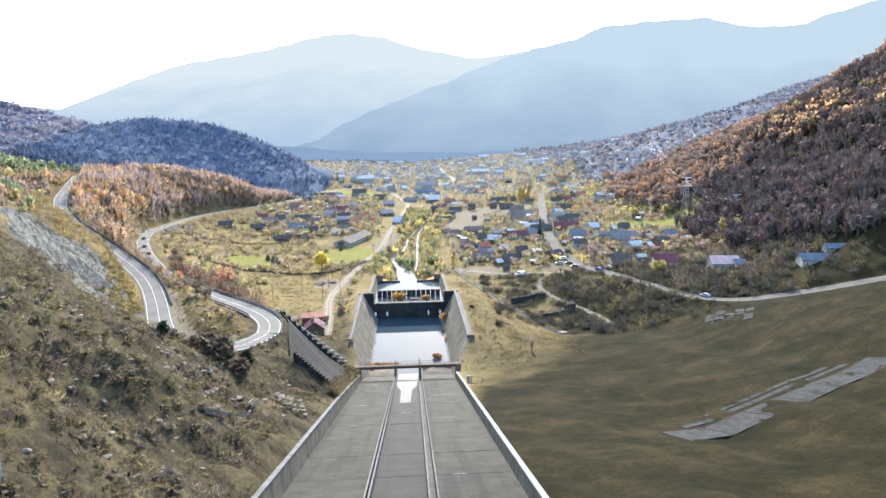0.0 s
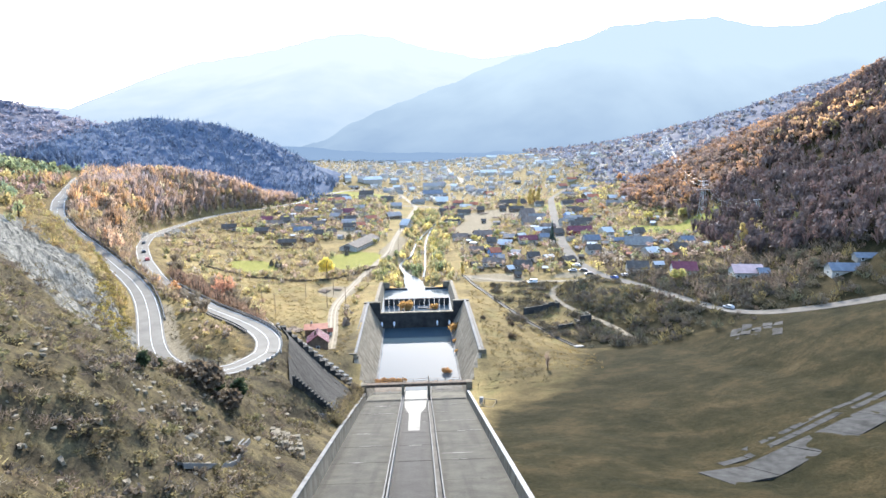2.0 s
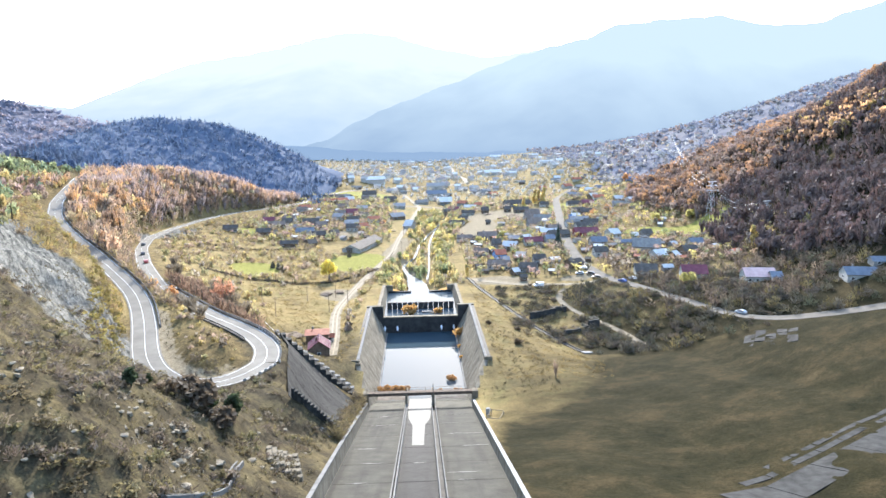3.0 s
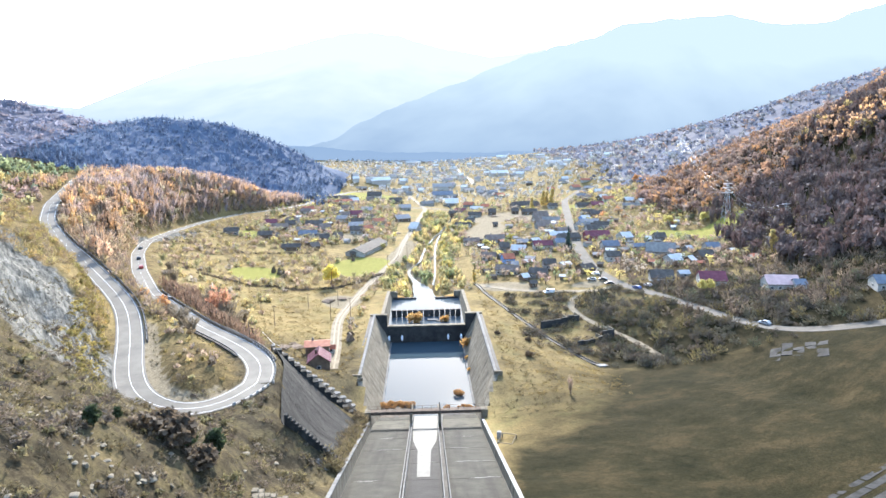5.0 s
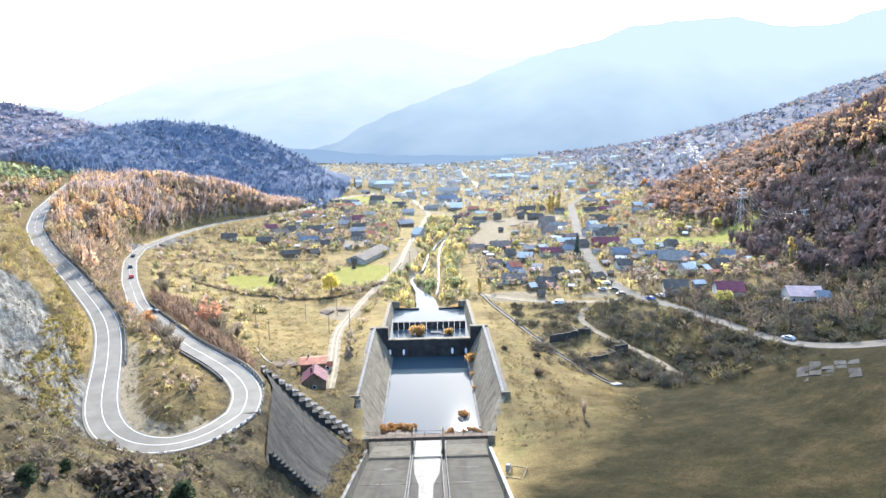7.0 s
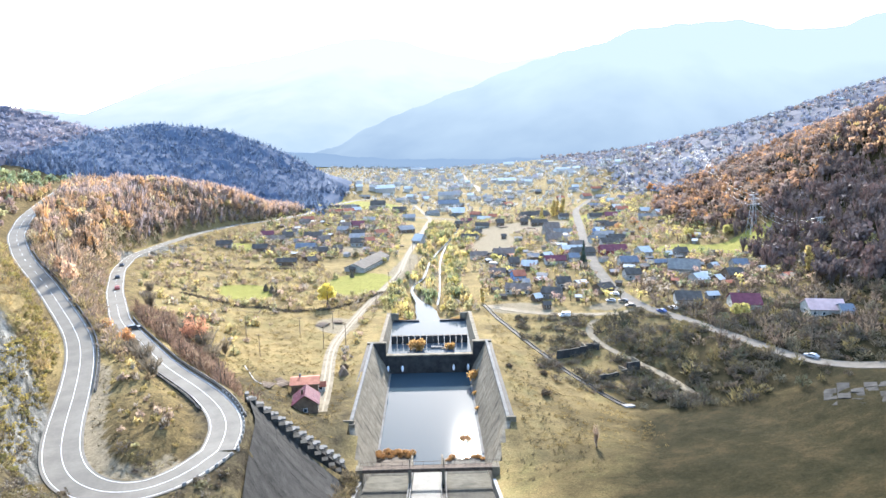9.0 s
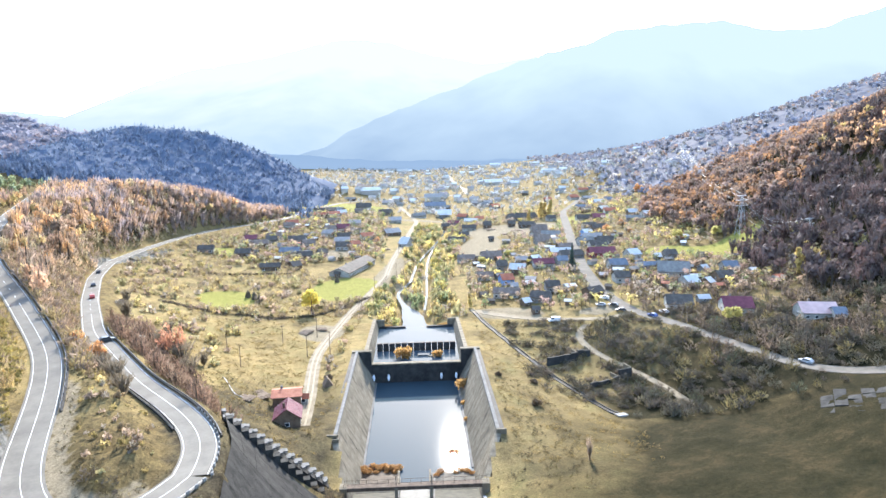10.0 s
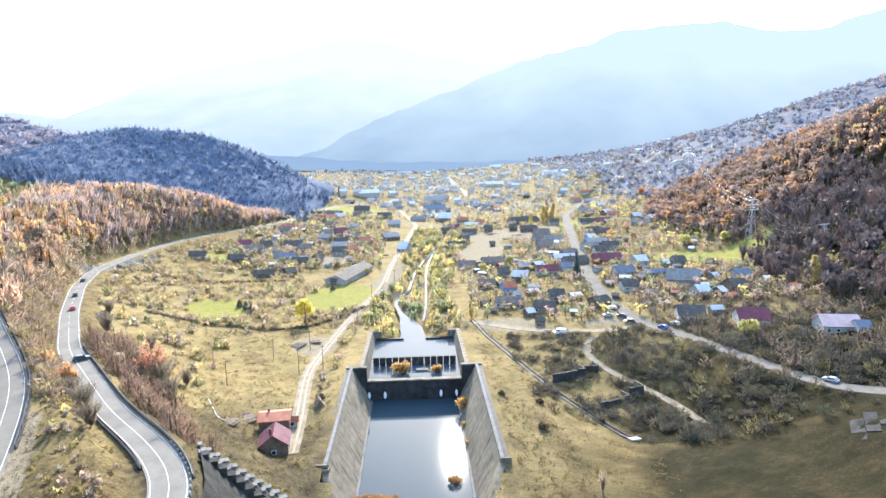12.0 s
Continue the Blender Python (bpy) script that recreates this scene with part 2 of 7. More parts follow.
LAND = [
    UPPER_ROAD, LOWER_ROAD, DIRT_ROAD, RIGHT_ROAD, BRANCH_ROAD, SIDE_ROAD, RIVER, CHUTE_LEFT, CHUTE_RIGHT,
    [(60, -240, 60), (60, -130, 30), (61, -76, 16.5), (60, -15, 8), (58, 42, -0.5)],
    [(150, -240, 64), (140, -130, 36), (112, -58, 20), (100, -15, 10), (88, 40, 1), (84, 58, 0.3)],
    [(34, -20, 9), (40, 10, 4.7), (36, 46, 3.9), (30, 90, 4.2)],
    [(58, 42, -0.6), (47, 66, 0.6), (36, 98, 2.5), (27, 135, 3.2)],
    [(-21, -60, 19.5), (-23, -66, 23.5), (-24, -74, 27.5), (-24, -90, 32.0), (-24, -118, 39.5), (-27.7, -146, 49.5), (-34, -240, 80)],
    [(-30.5, -77, 34.5), (-31, -100, 41.2), (-34, -126, 47), (-38, -135, 52), (-52, -240, 92)],
    [(-41, -72, 36), (-40, -94, 45), (-44.6, -121, 56.5), (-60, -160, 74)],
    [(-52, -82, 45.5), (-66, -66, 44), (-76, -51, 47.5), (-82, -56, 54.5), (-60, -121, 67)],
    [(-100, -130, 76), (-95, -62, 61), (-130, 0, 60), (-170, 60, 60), (-215, 120, 60), (-250, 190, 62), (-330, 300, 70)],
    [(-84, -22, 41), (-93, 2, 43), (-112, 32, 46), (-135, 62, 50), (-160, 95, 54)],
    [(-150, 150, 34), (-170, 190, 41), (-185, 240, 46), (-183, 290, 50), (-165, 340, 45), (-144, 390, 33)],
    [(-37, 10, 12), (-44, 22, 12), (-56, 48, 12), (-72, 78, 12)],
    [(-30, 4, 10), (-24, 2, 7)],
    [(-25.2, -58, 27.3), (-28.5, -43, 27.2), (-31.3, -30, 27), (-31, -22, 26.6)],
    [(-36, 36, 6.2), (-46, 55, 7), (-66, 111, 6), (-90, 160, 7.5), (-100, 230, 8.5), (-85, 320, 7), (-60, 450, 6)],
    [(-52, 160, 3), (-50, 220, 3.5), (-45, 320, 4)],
    [(40, 160, 4), (50, 220, 4.5), (60, 320, 5), (70, 450, 5), (90, 650, 5)],
    [(150, 62, 15.5), (172, 133, 14), (176, 228, 12), (195, 330, 19), (200, 440, 22), (240, 620, 22)],
    [(230, 40, 60), (219, 195, 42), (223, 294, 40), (215, 376, 27)],
    [(330, 100, 130), (300, 250, 100), (268, 300, 72), (250, 330, 55)],
    [(500, 100, 220), (400, 215, 168), (338, 260, 124), (310, 292, 98)],
    [(296, 523, 52), (360, 559, 72), (445, 661, 92), (600, 800, 130), (900, 1000, 190)],
    [(150, 900, 5), (230, 1000, 12), (350, 1300, 20), (700, 1600, 60)],
    [(-560, 620, 130), (-475, 620, 116), (-437, 620, 106), (-405, 620, 94), (-358, 620, 81), (-337, 620, 91), (-304, 615, 94), (-251, 620, 90), (-215, 622, 80), (-182, 625, 68), (-156, 630, 54), (-128, 636, 40), (-112, 640, 16), (-104, 644, 9)],
    [(-150, 500, 13), (-200, 450, 18), (-270, 420, 34), (-380, 430, 62)],
    [(-90, 850, 4), (-200, 960, 8), (-350, 1050, 20), (-700, 1200, 60)],
    [(-30, 1000, 1), (40, 1600, 1), (0, 2400, 0), (0, 3200, 0)],
    [(-1500, 300, 130), (-1200, 1500, 60)], [(1500, 300, 500), (1400, 1800, 120)],
]


def along(line, step):
    """Even points along a line."""
    p = np.array(line, float)
    d = np.r_[0, np.cumsum(np.linalg.norm(np.diff(p[:, :2], axis=0), axis=1))]
    s = np.linspace(0, d[-1], max(2, int(d[-1] / step) + 1))
    return np.stack([np.interp(s, d, p[:, k]) for k in range(p.shape[1])], 1)


def membrane(x0, x1, y0, y1, step, start=None):
    """Heights on an even grid, stretched between the lines like a skin."""
    nx, ny = int((x1 - x0) / step) + 1, int((y1 - y0) / step) + 1
    total, count = np.zeros((ny, nx)), np.zeros((ny, nx))
    for line in LAND:
        p = along(line, step * 0.4)
        i, j = np.rint((p[:, 0] - x0) / step).astype(int), np.rint((p[:, 1] - y0) / step).astype(int)
        ok = (i >= 0) & (i < nx) & (j >= 0) & (j < ny)
        np.add.at(total, (j[ok], i[ok]), p[ok, 2])
        np.add.at(count, (j[ok], i[ok]), 1)
    fixed = count > 0
    z = start if start is not None else np.full((ny, nx), 20.0)
    z[fixed] = total[fixed] / count[fixed]
    for _ in range(700):
        e = np.pad(z, 1, mode="edge")
        z = np.where(fixed, z, (e[:-2, 1:-1] + e[2:, 1:-1] + e[1:-1, :-2] + e[1:-1, 2:]) / 4)
    for _ in range(2):
        e = np.pad(z, 1, mode="edge")
        z = z * 0.5 + (e[:-2, 1:-1] + e[2:, 1:-1] + e[1:-1, :-2] + e[1:-1, 2:]) / 8
    return z


def sample(grid, x0, y0, step, x, y):
    gx, gy = np.clip((x - x0) / step, 0, grid.shape[1] - 1.001), np.clip((y - y0) / step, 0, grid.shape[0] - 1.001)
    i, j = gx.astype(int), gy.astype(int)
    u, v = gx - i, gy - j
    return (grid[j, i] * (1 - u) + grid[j, i + 1] * u) * (1 - v) + (grid[j + 1, i] * (1 - u) + grid[j + 1, i + 1] * u) * v


def refine(grid, x0, y0, step, X0, X1, Y0, Y1, s):
    xs, ys = np.arange(int((X1 - X0) / s) + 1) * s + X0, np.arange(int((Y1 - Y0) / s) + 1) * s + Y0
    gx, gy = np.meshgrid(xs, ys)
    return sample(grid, x0, y0, step, gx, gy)


coarse = membrane(-1600, 1600, -320, 3280, 32)
middle = membrane(-640, 640, -256, 1280, 8, refine(coarse, -1600, -320, 32, -640, 640, -256, 1280, 8))
close = membrane(-260, 260, -240, 340, 4, refine(middle, -640, -256, 8, -260, 260, -240, 340, 4))


def waves(x, y, size, seed):
    """Smooth uneven relief, from crossed sines of odd lengths."""
    r = np.random.RandomState(seed)
    z = np.zeros_like(x)
    for k in range(7):
        a, p, w = r.uniform(0, 6.28), r.uniform(0, 6.28), r.uniform(0.6, 2.2) / size
        z += np.sin((x * math.cos(a) + y * math.sin(a)) * w * 6.28 + p + 1.7 * np.sin((x * math.sin(a) - y * math.cos(a)) * w * 2.6 + p))
    return z / 7


def near_line(line, x, y):
    """Distance to a line, and the line's height and way there."""
    p = along(line, 3.0 if len(line) < 30 else 6.0)
    best, height = np.full(x.shape, 1e9), np.zeros(x.shape)
    for a, b in zip(p[:-1], p[1:]):
        box_ = (x > min(a[0], b[0]) - 40) & (x < max(a[0], b[0]) + 40) & (y > min(a[1], b[1]) - 40) & (y < max(a[1], b[1]) + 40)
        if not box_.any():
            continue
        xx, yy, d = x[box_], y[box_], b - a
        s = np.clip(((xx - a[0]) * d[0] + (yy - a[1]) * d[1]) / (d[0] ** 2 + d[1] ** 2), 0, 1)
        q = np.hypot(xx - a[0] - s * d[0], yy - a[1] - s * d[1])
        closer = q < best[box_]
        bb, hh = best[box_], height[box_]
        bb[closer], hh[closer] = q[closer], (a[2] + s * d[2])[closer]
        best[box_], height[box_] = bb, hh
    return best, height


def smooth_line(line, step=4.0):
    """A rounded copy of a road's line."""
    p = along(line, step)
    for _ in range(6):
        p[1:-1] = p[1:-1] * 0.5 + (p[:-2] + p[2:]) * 0.25
    return p


ROADS = {  # line, half width of the levelled bed, blend beyond it
    "upper": (smooth_line(UPPER_ROAD), 4.6, 5.0), "lower": (smooth_line(LOWER_ROAD), 4.3, 5.0), "dirt": (smooth_line(DIRT_ROAD), 2.6, 5.0),
    "right": (smooth_line(RIGHT_ROAD), 4.0, 6.0), "branch": (smooth_line(BRANCH_ROAD), 2.2, 4.0), "side": (smooth_line(SIDE_ROAD), 3.0, 5.0)}


def road_x(key, y):
    line = ROADS[key][0]
    o = np.argsort(line[:, 1])
    return np.interp(y, line[o, 1], line[o, 0])


def lip_x(y):
    """Upper edge of the lined slope."""
    return np.interp(y, [-58, -40, -30, -22, -10], [-26.5, -30.2, -32.0, -33.3, -38.0])


def lean(x, y):
    """How far the chute's axis and walls drift sideways up the slope."""
    return np.minimum(y, 0.0) * 0.003 * (1 + np.clip(x / 16, -1, 1)) - 1.4 * np.clip(x / 8, 0, 1) * np.clip((20 - y) / 22, 0, 1)


def in_bend(x, y, gap, soft):
    """The mound inside the hairpin, a gap away from the upper road."""
    a, b = near_line(ROADS["upper"][0], x, y)[0], near_line(ROADS["lower"][0], x, y)[0]
    inside = (y > -47) & (y < 22) & (x < np.interp(y, [-47, -36, -27, -13.8, -0.9, 9.3, 22], [-42, -36, -36, -42.8, -53.3, -62.4, -71])) & (x > np.interp(y, [-52, -41.6, -32.2, -15.4, 3.7, 17.4, 30], [-50, -60, -64.5, -71, -79.4, -86.5, -96]))
    return inside * np.clip((a - gap) / soft, 0, 1) * np.clip((b - 5.0) / 2.5, 0, 1)


def height(x, y):
    """The ground's height at arrays of x and y."""
    x, y = np.asarray(x, float), np.asarray(y, float)
    z = sample(coarse, -1600, -320, 32, x, y)
    w = np.clip((np.minimum.reduce([x + 640, 640 - x, y + 256, 1280 - y])) / 80, 0, 1)
    z = z * (1 - w) + sample(middle, -640, -256, 8, x, y) * w
    w = np.clip((np.minimum.reduce([x + 260, 260 - x, y + 240, 340 - y])) / 40, 0, 1)
    z = z * (1 - w) + sample(close, -260, -240, 4, x, y) * w
    side = np.clip((-x - 17) / 20, 0, 1) * np.clip((40 - y) / 40, 0, 1)
    hill = np.clip((z - 14) / 30, 0.0, 1)
    z = z + waves(x, y, 38, 3) * (0.3 + 2.2 * hill) + waves(x, y, 11, 4) * (0.15 + 0.9 * hill) + waves(x, y, 4.2, 5) * (0.1 + 0.55 * side)
    u, v = (x + 90) * 0.645 - (y + 20) * 0.764, (x + 90) * 0.764 + (y + 20) * 0.645
    face = np.clip(1.3 - np.hypot(u / 42, v / 13), 0, 1)
    z = z + face * (1.5 * waves(u * 0.35, v * 1.6, 9, 12) + 0.8 * waves(u * 0.3, v * 1.5, 3.6, 13))
    z = z + 1.6 * in_bend(x, y, 6.2, 1.6)
    for line, half, blend in ROADS.values():
        d, h = near_line(line, x, y)
        k = np.clip((d - half) / blend, 0, 1)
        k = k * k * (3 - 2 * k)
        z = (h - 0.1) * (1 - k) + z * k
    lip = lip_x(y)
    f = np.clip((x - lip) / (-16.9 - lip), 0, 1)
    foot = 2.6 - 0.28 * y
    bed = foot + (27.0 - foot) * (1 - f) ** np.interp(y, [-58, -10], [2.8, 1.2]) - 0.45
    z = np.where((x > lip) & (x < -16) & (y > -54.5) & (y < -9.5), np.minimum(z, bed), z)
    u = abs(x - lean(x, y))
    wall = 2.1 - 0.28 * y + np.where(x < 0, 1.0, 0.0) * np.clip(-y / 60, 0, 1)
    z = np.where((y < 0) & (u < 24), np.minimum(z, wall - 0.1 + 1.1 * np.clip(u - 16.3, 0, 9)), z)
    d, h = near_line(RIVER, x, y)
    k = np.clip((d - np.interp(y, [138, 152, 160, 168, 176, 215], [6.2, 6.0, 5.4, 3.4, 2.2, 1.6])) / 4, 0, 1)
    z = np.where(y > 138, (h - 0.9) * (1 - k) + z * k, z)
    d, h = near_line(BROOK, x, y)
    k = np.clip((d - 1.2) / 2.5, 0, 1)
    z = np.where((y > 160) & (y < 350), np.minimum(z, (h - 0.9) * (1 - k) + z * k), z)
    return z


def ground_z(x, y):
    return float(height(np.array([float(x)]), np.array([float(y)]))[0])


def graded(inner0, inner1, step, outer0, outer1, grow, pins):
    """Grid lines, close together inside, wider outside, some pinned to exact places."""
    v = list(np.arange(inner0, inner1 + step, step))
    s, a = step, v[-1]
    while a < outer1:
        s = min(s * grow, 60)
        a += s
        v.append(a)
    s, a = step, v[0]
    while a > outer0:
        s = min(s * grow, 60)
        a -= s
        v.insert(0, a)
    v = np.array(v)
    for p in pins:
        v[np.argmin(abs(v - p))] = p
    return v


gx = graded(-110, 110, 1.75, -1560, 1560, 1.022, (-21, 21, -16.2, 16.2, -18.2, 18.2))
gy = graded(-205, 170, 1.75, -300, 3250, 1.016, (0, 20, 84, 138))
X0, Y = np.meshgrid(gx, gy)
X = X0 + lean(X0, Y) * np.clip((100 - abs(X0)) / 60, 0, 1)
Z = height(X, Y)


def in_spillway(x, y):
    return ((abs(x) < 16.2) & (y < 0)) | ((abs(x) < np.clip(16.6 + 0.26 * (y - 1.5), 16.2, 21)) & (y > 0) & (y < 84)) | ((abs(x) < 18.2) & (y > 84) & (y < 138))


def ground_material():
    """Autumn land: straw grass, olive and brown cover, bare soil, green lawns and grey rock."""
    m = bpy.data.materials.new("autumn_ground")
    m.use_nodes = True
    n, l = m.node_tree.nodes, m.node_tree.links
    b = n["Principled BSDF"]
    b.inputs["Roughness"].default_value = 0.95
    b.inputs["Specular IOR Level"].default_value = 0.03
    b.inputs["Sheen Weight"].default_value, b.inputs["Sheen Roughness"].default_value = 0.0, 0.45
    b.inputs["Sheen Tint"].default_value = (0.95, 0.93, 0.88, 1)
    co, cover = n.new("ShaderNodeTexCoord"), n.new("ShaderNodeVertexColor")
    cover.layer_name = "cover"
    split = n.new("ShaderNodeSeparateColor")
    l.new(cover.outputs["Color"], split.inputs["Color"])

    def noise_of(scale, detail=6, rough=0.6, stretch=None):
        t = n.new("ShaderNodeTexNoise")
        t.inputs["Scale"].default_value, t.inputs["Detail"].default_value, t.inputs["Roughness"].default_value = scale, detail, rough
        if stretch:
            mp = n.new("ShaderNodeMapping")
            mp.vector_type = "TEXTURE"
            mp.inputs["Scale"].default_value, mp.inputs["Rotation"].default_value = stretch
            l.new(co.outputs["Object"], mp.inputs["Vector"])
            l.new(mp.outputs["Vector"], t.inputs["Vector"])
        else:
            l.new(co.outputs["Object"], t.inputs["Vector"])
        return t.outputs["Fac"]

    def ramp_of(fac, *stops):
        r = n.new("ShaderNodeValToRGB")
        while len(r.color_ramp.elements) < len(stops):
            r.color_ramp.elements.new(0.5)
        for e, (p, c) in zip(r.color_ramp.elements, stops):
            e.position, e.color = p, (*c, 1)
        l.new(fac, r.inputs["Fac"])
        return r.outputs["Color"]

    def blend(fac, a, b_):
        x = n.new("ShaderNodeMix")
        x.data_type = "RGBA"
        l.new(fac, x.inputs["Factor"])
        l.new(a, x.inputs["A"])
        l.new(b_, x.inputs["B"])
        return x.outputs["Result"]

    def mask(channel, noise_fac, soft=0.35):
        a, r = n.new("ShaderNodeMath"), n.new("ShaderNodeMapRange")
        a.operation = "ADD"
        l.new(channel, a.inputs[0])
        l.new(noise_fac, a.inputs[1])
        r.inputs["From Min"].default_value, r.inputs["From Max"].default_value = 1.0 - soft / 2, 1.0 + soft / 2
        l.new(a.outputs[0], r.inputs["Value"])
        return r.outputs[0]

    patch, tuft, speck = noise_of(0.07, 8, 0.65), noise_of(0.45, 9, 0.75), noise_of(2.2, 7, 0.8)
    straw = ramp_of(patch, (0.3, (0.125, 0.098, 0.05)), (0.5, (0.32, 0.24, 0.11)), (0.68, (0.215, 0.185, 0.082)))
    brown = ramp_of(tuft, (0.3, (0.04, 0.031, 0.016)), (0.52, (0.145, 0.107, 0.05)), (0.72, (0.26, 0.19, 0.085)))
    second = n.new("ShaderNodeVertexColor")
    second.layer_name = "shade_and_wear"
    split_b = n.new("ShaderNodeSeparateColor")
    l.new(second.outputs["Color"], split_b.inputs["Color"])
    base = blend(mask(split.outputs["Red"], noise_of(0.16, 7, 0.65), 0.5), straw, brown)
    # very dark turf: the shade over the right-hand ground is put into its colour
    shaded_turf = ramp_of(noise_of(0.1, 12, 0.76, ((1.7, 1.0, 1.0), (0.0, 0.0, radians(30)))), (0.34, (0.0125, 0.0135, 0.0065)), (0.5, (0.03, 0.0265, 0.013)), (0.6, (0.05, 0.039, 0.019)), (0.72, (0.085, 0.066, 0.034)))
    base = blend(mask(split_b.outputs["Red"], noise_of(0.05, 6, 0.6), 0.6), base, shaded_turf)
    rough = ramp_of(noise_of(0.28, 10, 0.74, ((1.8, 1.0, 1.0), (0.0, 0.0, radians(-40)))), (0.34, (0.026, 0.022, 0.015)), (0.48, (0.068, 0.056, 0.036)), (0.58, (0.112, 0.092, 0.05)), (0.72, (0.175, 0.14, 0.08)))
    base = blend(mask(split_b.outputs["Blue"], noise_of(0.12, 7, 0.65), 0.7), base, rough)
    sand = ramp_of(tuft, (0.3, (0.20, 0.165, 0.11)), (0.7, (0.31, 0.26, 0.18)))
    base = blend(mask(split_b.outputs["Green"], noise_of(0.35, 7, 0.7), 0.3), base, sand)
    lawn = ramp_of(tuft, (0.3, (0.19, 0.19, 0.05)), (0.7, (0.32, 0.295, 0.085)))
    base = blend(mask(split.outputs["Green"], noise_of(0.4), 0.25), base, lawn)
    rock = ramp_of(noise_of(0.8, 9, 0.72, ((7.0, 1.0, 1.2), (0.0, 0.25, radians(-50)))), (0.38, (0.05, 0.052, 0.048)), (0.5, (0.15, 0.146, 0.132)), (0.62, (0.27, 0.26, 0.23)))
    base = blend(mask(split.outputs["Blue"], noise_of(0.3, 7, 0.7), 0.3), base, rock)
    dots = ramp_of(speck, (0.36, (0.35, 0.33, 0.3)), (0.64, (1.3, 1.27, 1.2)))
    mul = n.new("ShaderNodeMix")
    mul.data_type, mul.blend_type = "RGBA", "MULTIPLY"
    mul.inputs["Factor"].default_value = 0.75
    l.new(base, mul.inputs["A"])
    l.new(dots, mul.inputs["B"])
    l.new(mul.outputs["Result"], b.inputs["Base Color"])
    bp = n.new("ShaderNodeBump")
    bp.inputs["Strength"].default_value, bp.inputs["Distance"].default_value = 0.8, 0.4
    l.new(tuft, bp.inputs["Height"])
    l.new(bp.outputs["Normal"], b.inputs["Normal"])
    return m


def soft_spot(x, y, cx, cy, rx, ry, turn=0.0, edge=0.25):
    c, s = math.cos(radians(turn)), math.sin(radians(turn))
    u, v = ((x - cx) * c + (y - cy) * s) / rx, ((y - cy) * c - (x - cx) * s) / ry
    return np.clip((1 - np.sqrt(u * u + v * v)) / edge + 0.5, 0, 1)


def build_ground():
    ny, nx = X.shape
    verts = np.stack([X, Y, Z], -1).reshape(-1, 3)
    cx, cy = (X0[:-1, :-1] + X0[1:, 1:]) / 2, (Y[:-1, :-1] + Y[1:, 1:]) / 2
    keep = ~in_spillway(cx, cy)
    i = np.arange(ny * nx).reshape(ny, nx)
    quads = np.stack([i[:-1, :-1], i[:-1, 1:], i[1:, 1:], i[1:, :-1]], -1)[keep]
    me = bpy.data.meshes.new("ground")
    me.vertices.add(len(verts))
    me.vertices.foreach_set("co", verts.ravel())
    me.loops.add(quads.size)
    me.loops.foreach_set("vertex_index", quads.ravel())
    me.polygons.add(len(quads))
    me.polygons.foreach_set("loop_start", np.arange(len(quads)) * 4)
    me.polygons.foreach_set("use_smooth", np.ones(len(quads), bool))
    me.update(calc_edges=True)
    x, y = X.ravel(), Y.ravel()
    # red: brown scrub, green: mown grass, blue: bare rock
    brown = 0.33 - 0.08 * np.clip((y - 120) / 60, 0, 1) + 0.45 * np.clip((-x - 15) / 15, 0, 1) * np.clip((10 - y) / 40, 0, 1) + 0.4 * np.clip((x - 50) / 40, 0, 1) * np.clip((130 - y) / 60, 0, 1)
    brown += 0.3 * np.clip((-x - 60) / 20, 0, 1) * np.clip((y - 10) / 20, 0, 1) * np.clip((240 - y) / 30, 0, 1) * (Z.ravel() > 20)
    brown += 0.35 * np.clip((Z.ravel() - 20) / 20, 0, 1) * (y > 60) + 0.2 * np.clip((y - 400) / 300, 0, 1)
    brown += 0.26 * np.clip((y - 135) / 30, 0, 1) * np.clip((480 - y) / 80, 0, 1) * (np.clip((x - 28) / 12, 0, 1) + np.clip((-38 - x) / 12, 0, 1) * np.clip((y - 235) / 30, 0, 1))
    green = 0.9 * np.maximum.reduce([soft_spot(x, y, *s) for s in LAWNS])
    rock = np.maximum.reduce([soft_spot(x, y, *s) for s in ROCKS]) * 0.95
    col = me.color_attributes.new("cover", "FLOAT_COLOR", "POINT")
    col.data.foreach_set("color", np.stack([brown, green, rock, np.ones_like(x)], -1).ravel())
    # red: ground painted as shaded, right of the chute and below the hill
    shaded_turf = 0.85 * np.clip((x - 22) / 50, 0, 1) * np.clip((66 - y) / 40, 0, 1) + 0.62 * np.clip((x - 46) / 30, 0, 1) * np.clip((125 - y) / 40, 0, 1) * (y > 37)
    shaded_turf += 0.5 * np.clip((x - 14) / 6, 0, 1) * np.clip((50 - y) / 90, 0, 1) + 0.8 * np.clip((x - 185) / 25, 0, 1) * np.clip((420 - y) / 60, 0, 1)
    shaded_turf += 0.6 * np.clip((x - 115) / 40, 0, 1) * np.clip((200 - y) / 60, 0, 1) * (y > 37)
    shaded_turf += 0.75 * np.clip((x - 12) / 2, 0, 1) * np.clip((-22 - y) / 60, 0, 1)
    slope = 0.85 * np.clip((-x - 12) / 1.5, 0, 1) * np.clip((-2 - y) / 16, 0, 1) * np.where(in_bend(x, y, 2.5, 1.0) > 0, 0.3, 1.0) * np.where((x < road_x("upper", y)) & (y > -50), 0.45, 1.0)
    slope += 0.72 * np.clip((-x - 17) / 5, 0, 1) * np.clip((x + 62) / 10, 0, 1) * np.clip((y + 12) / 14, 0, 1) * np.clip((75 - y) / 40, 0, 1)
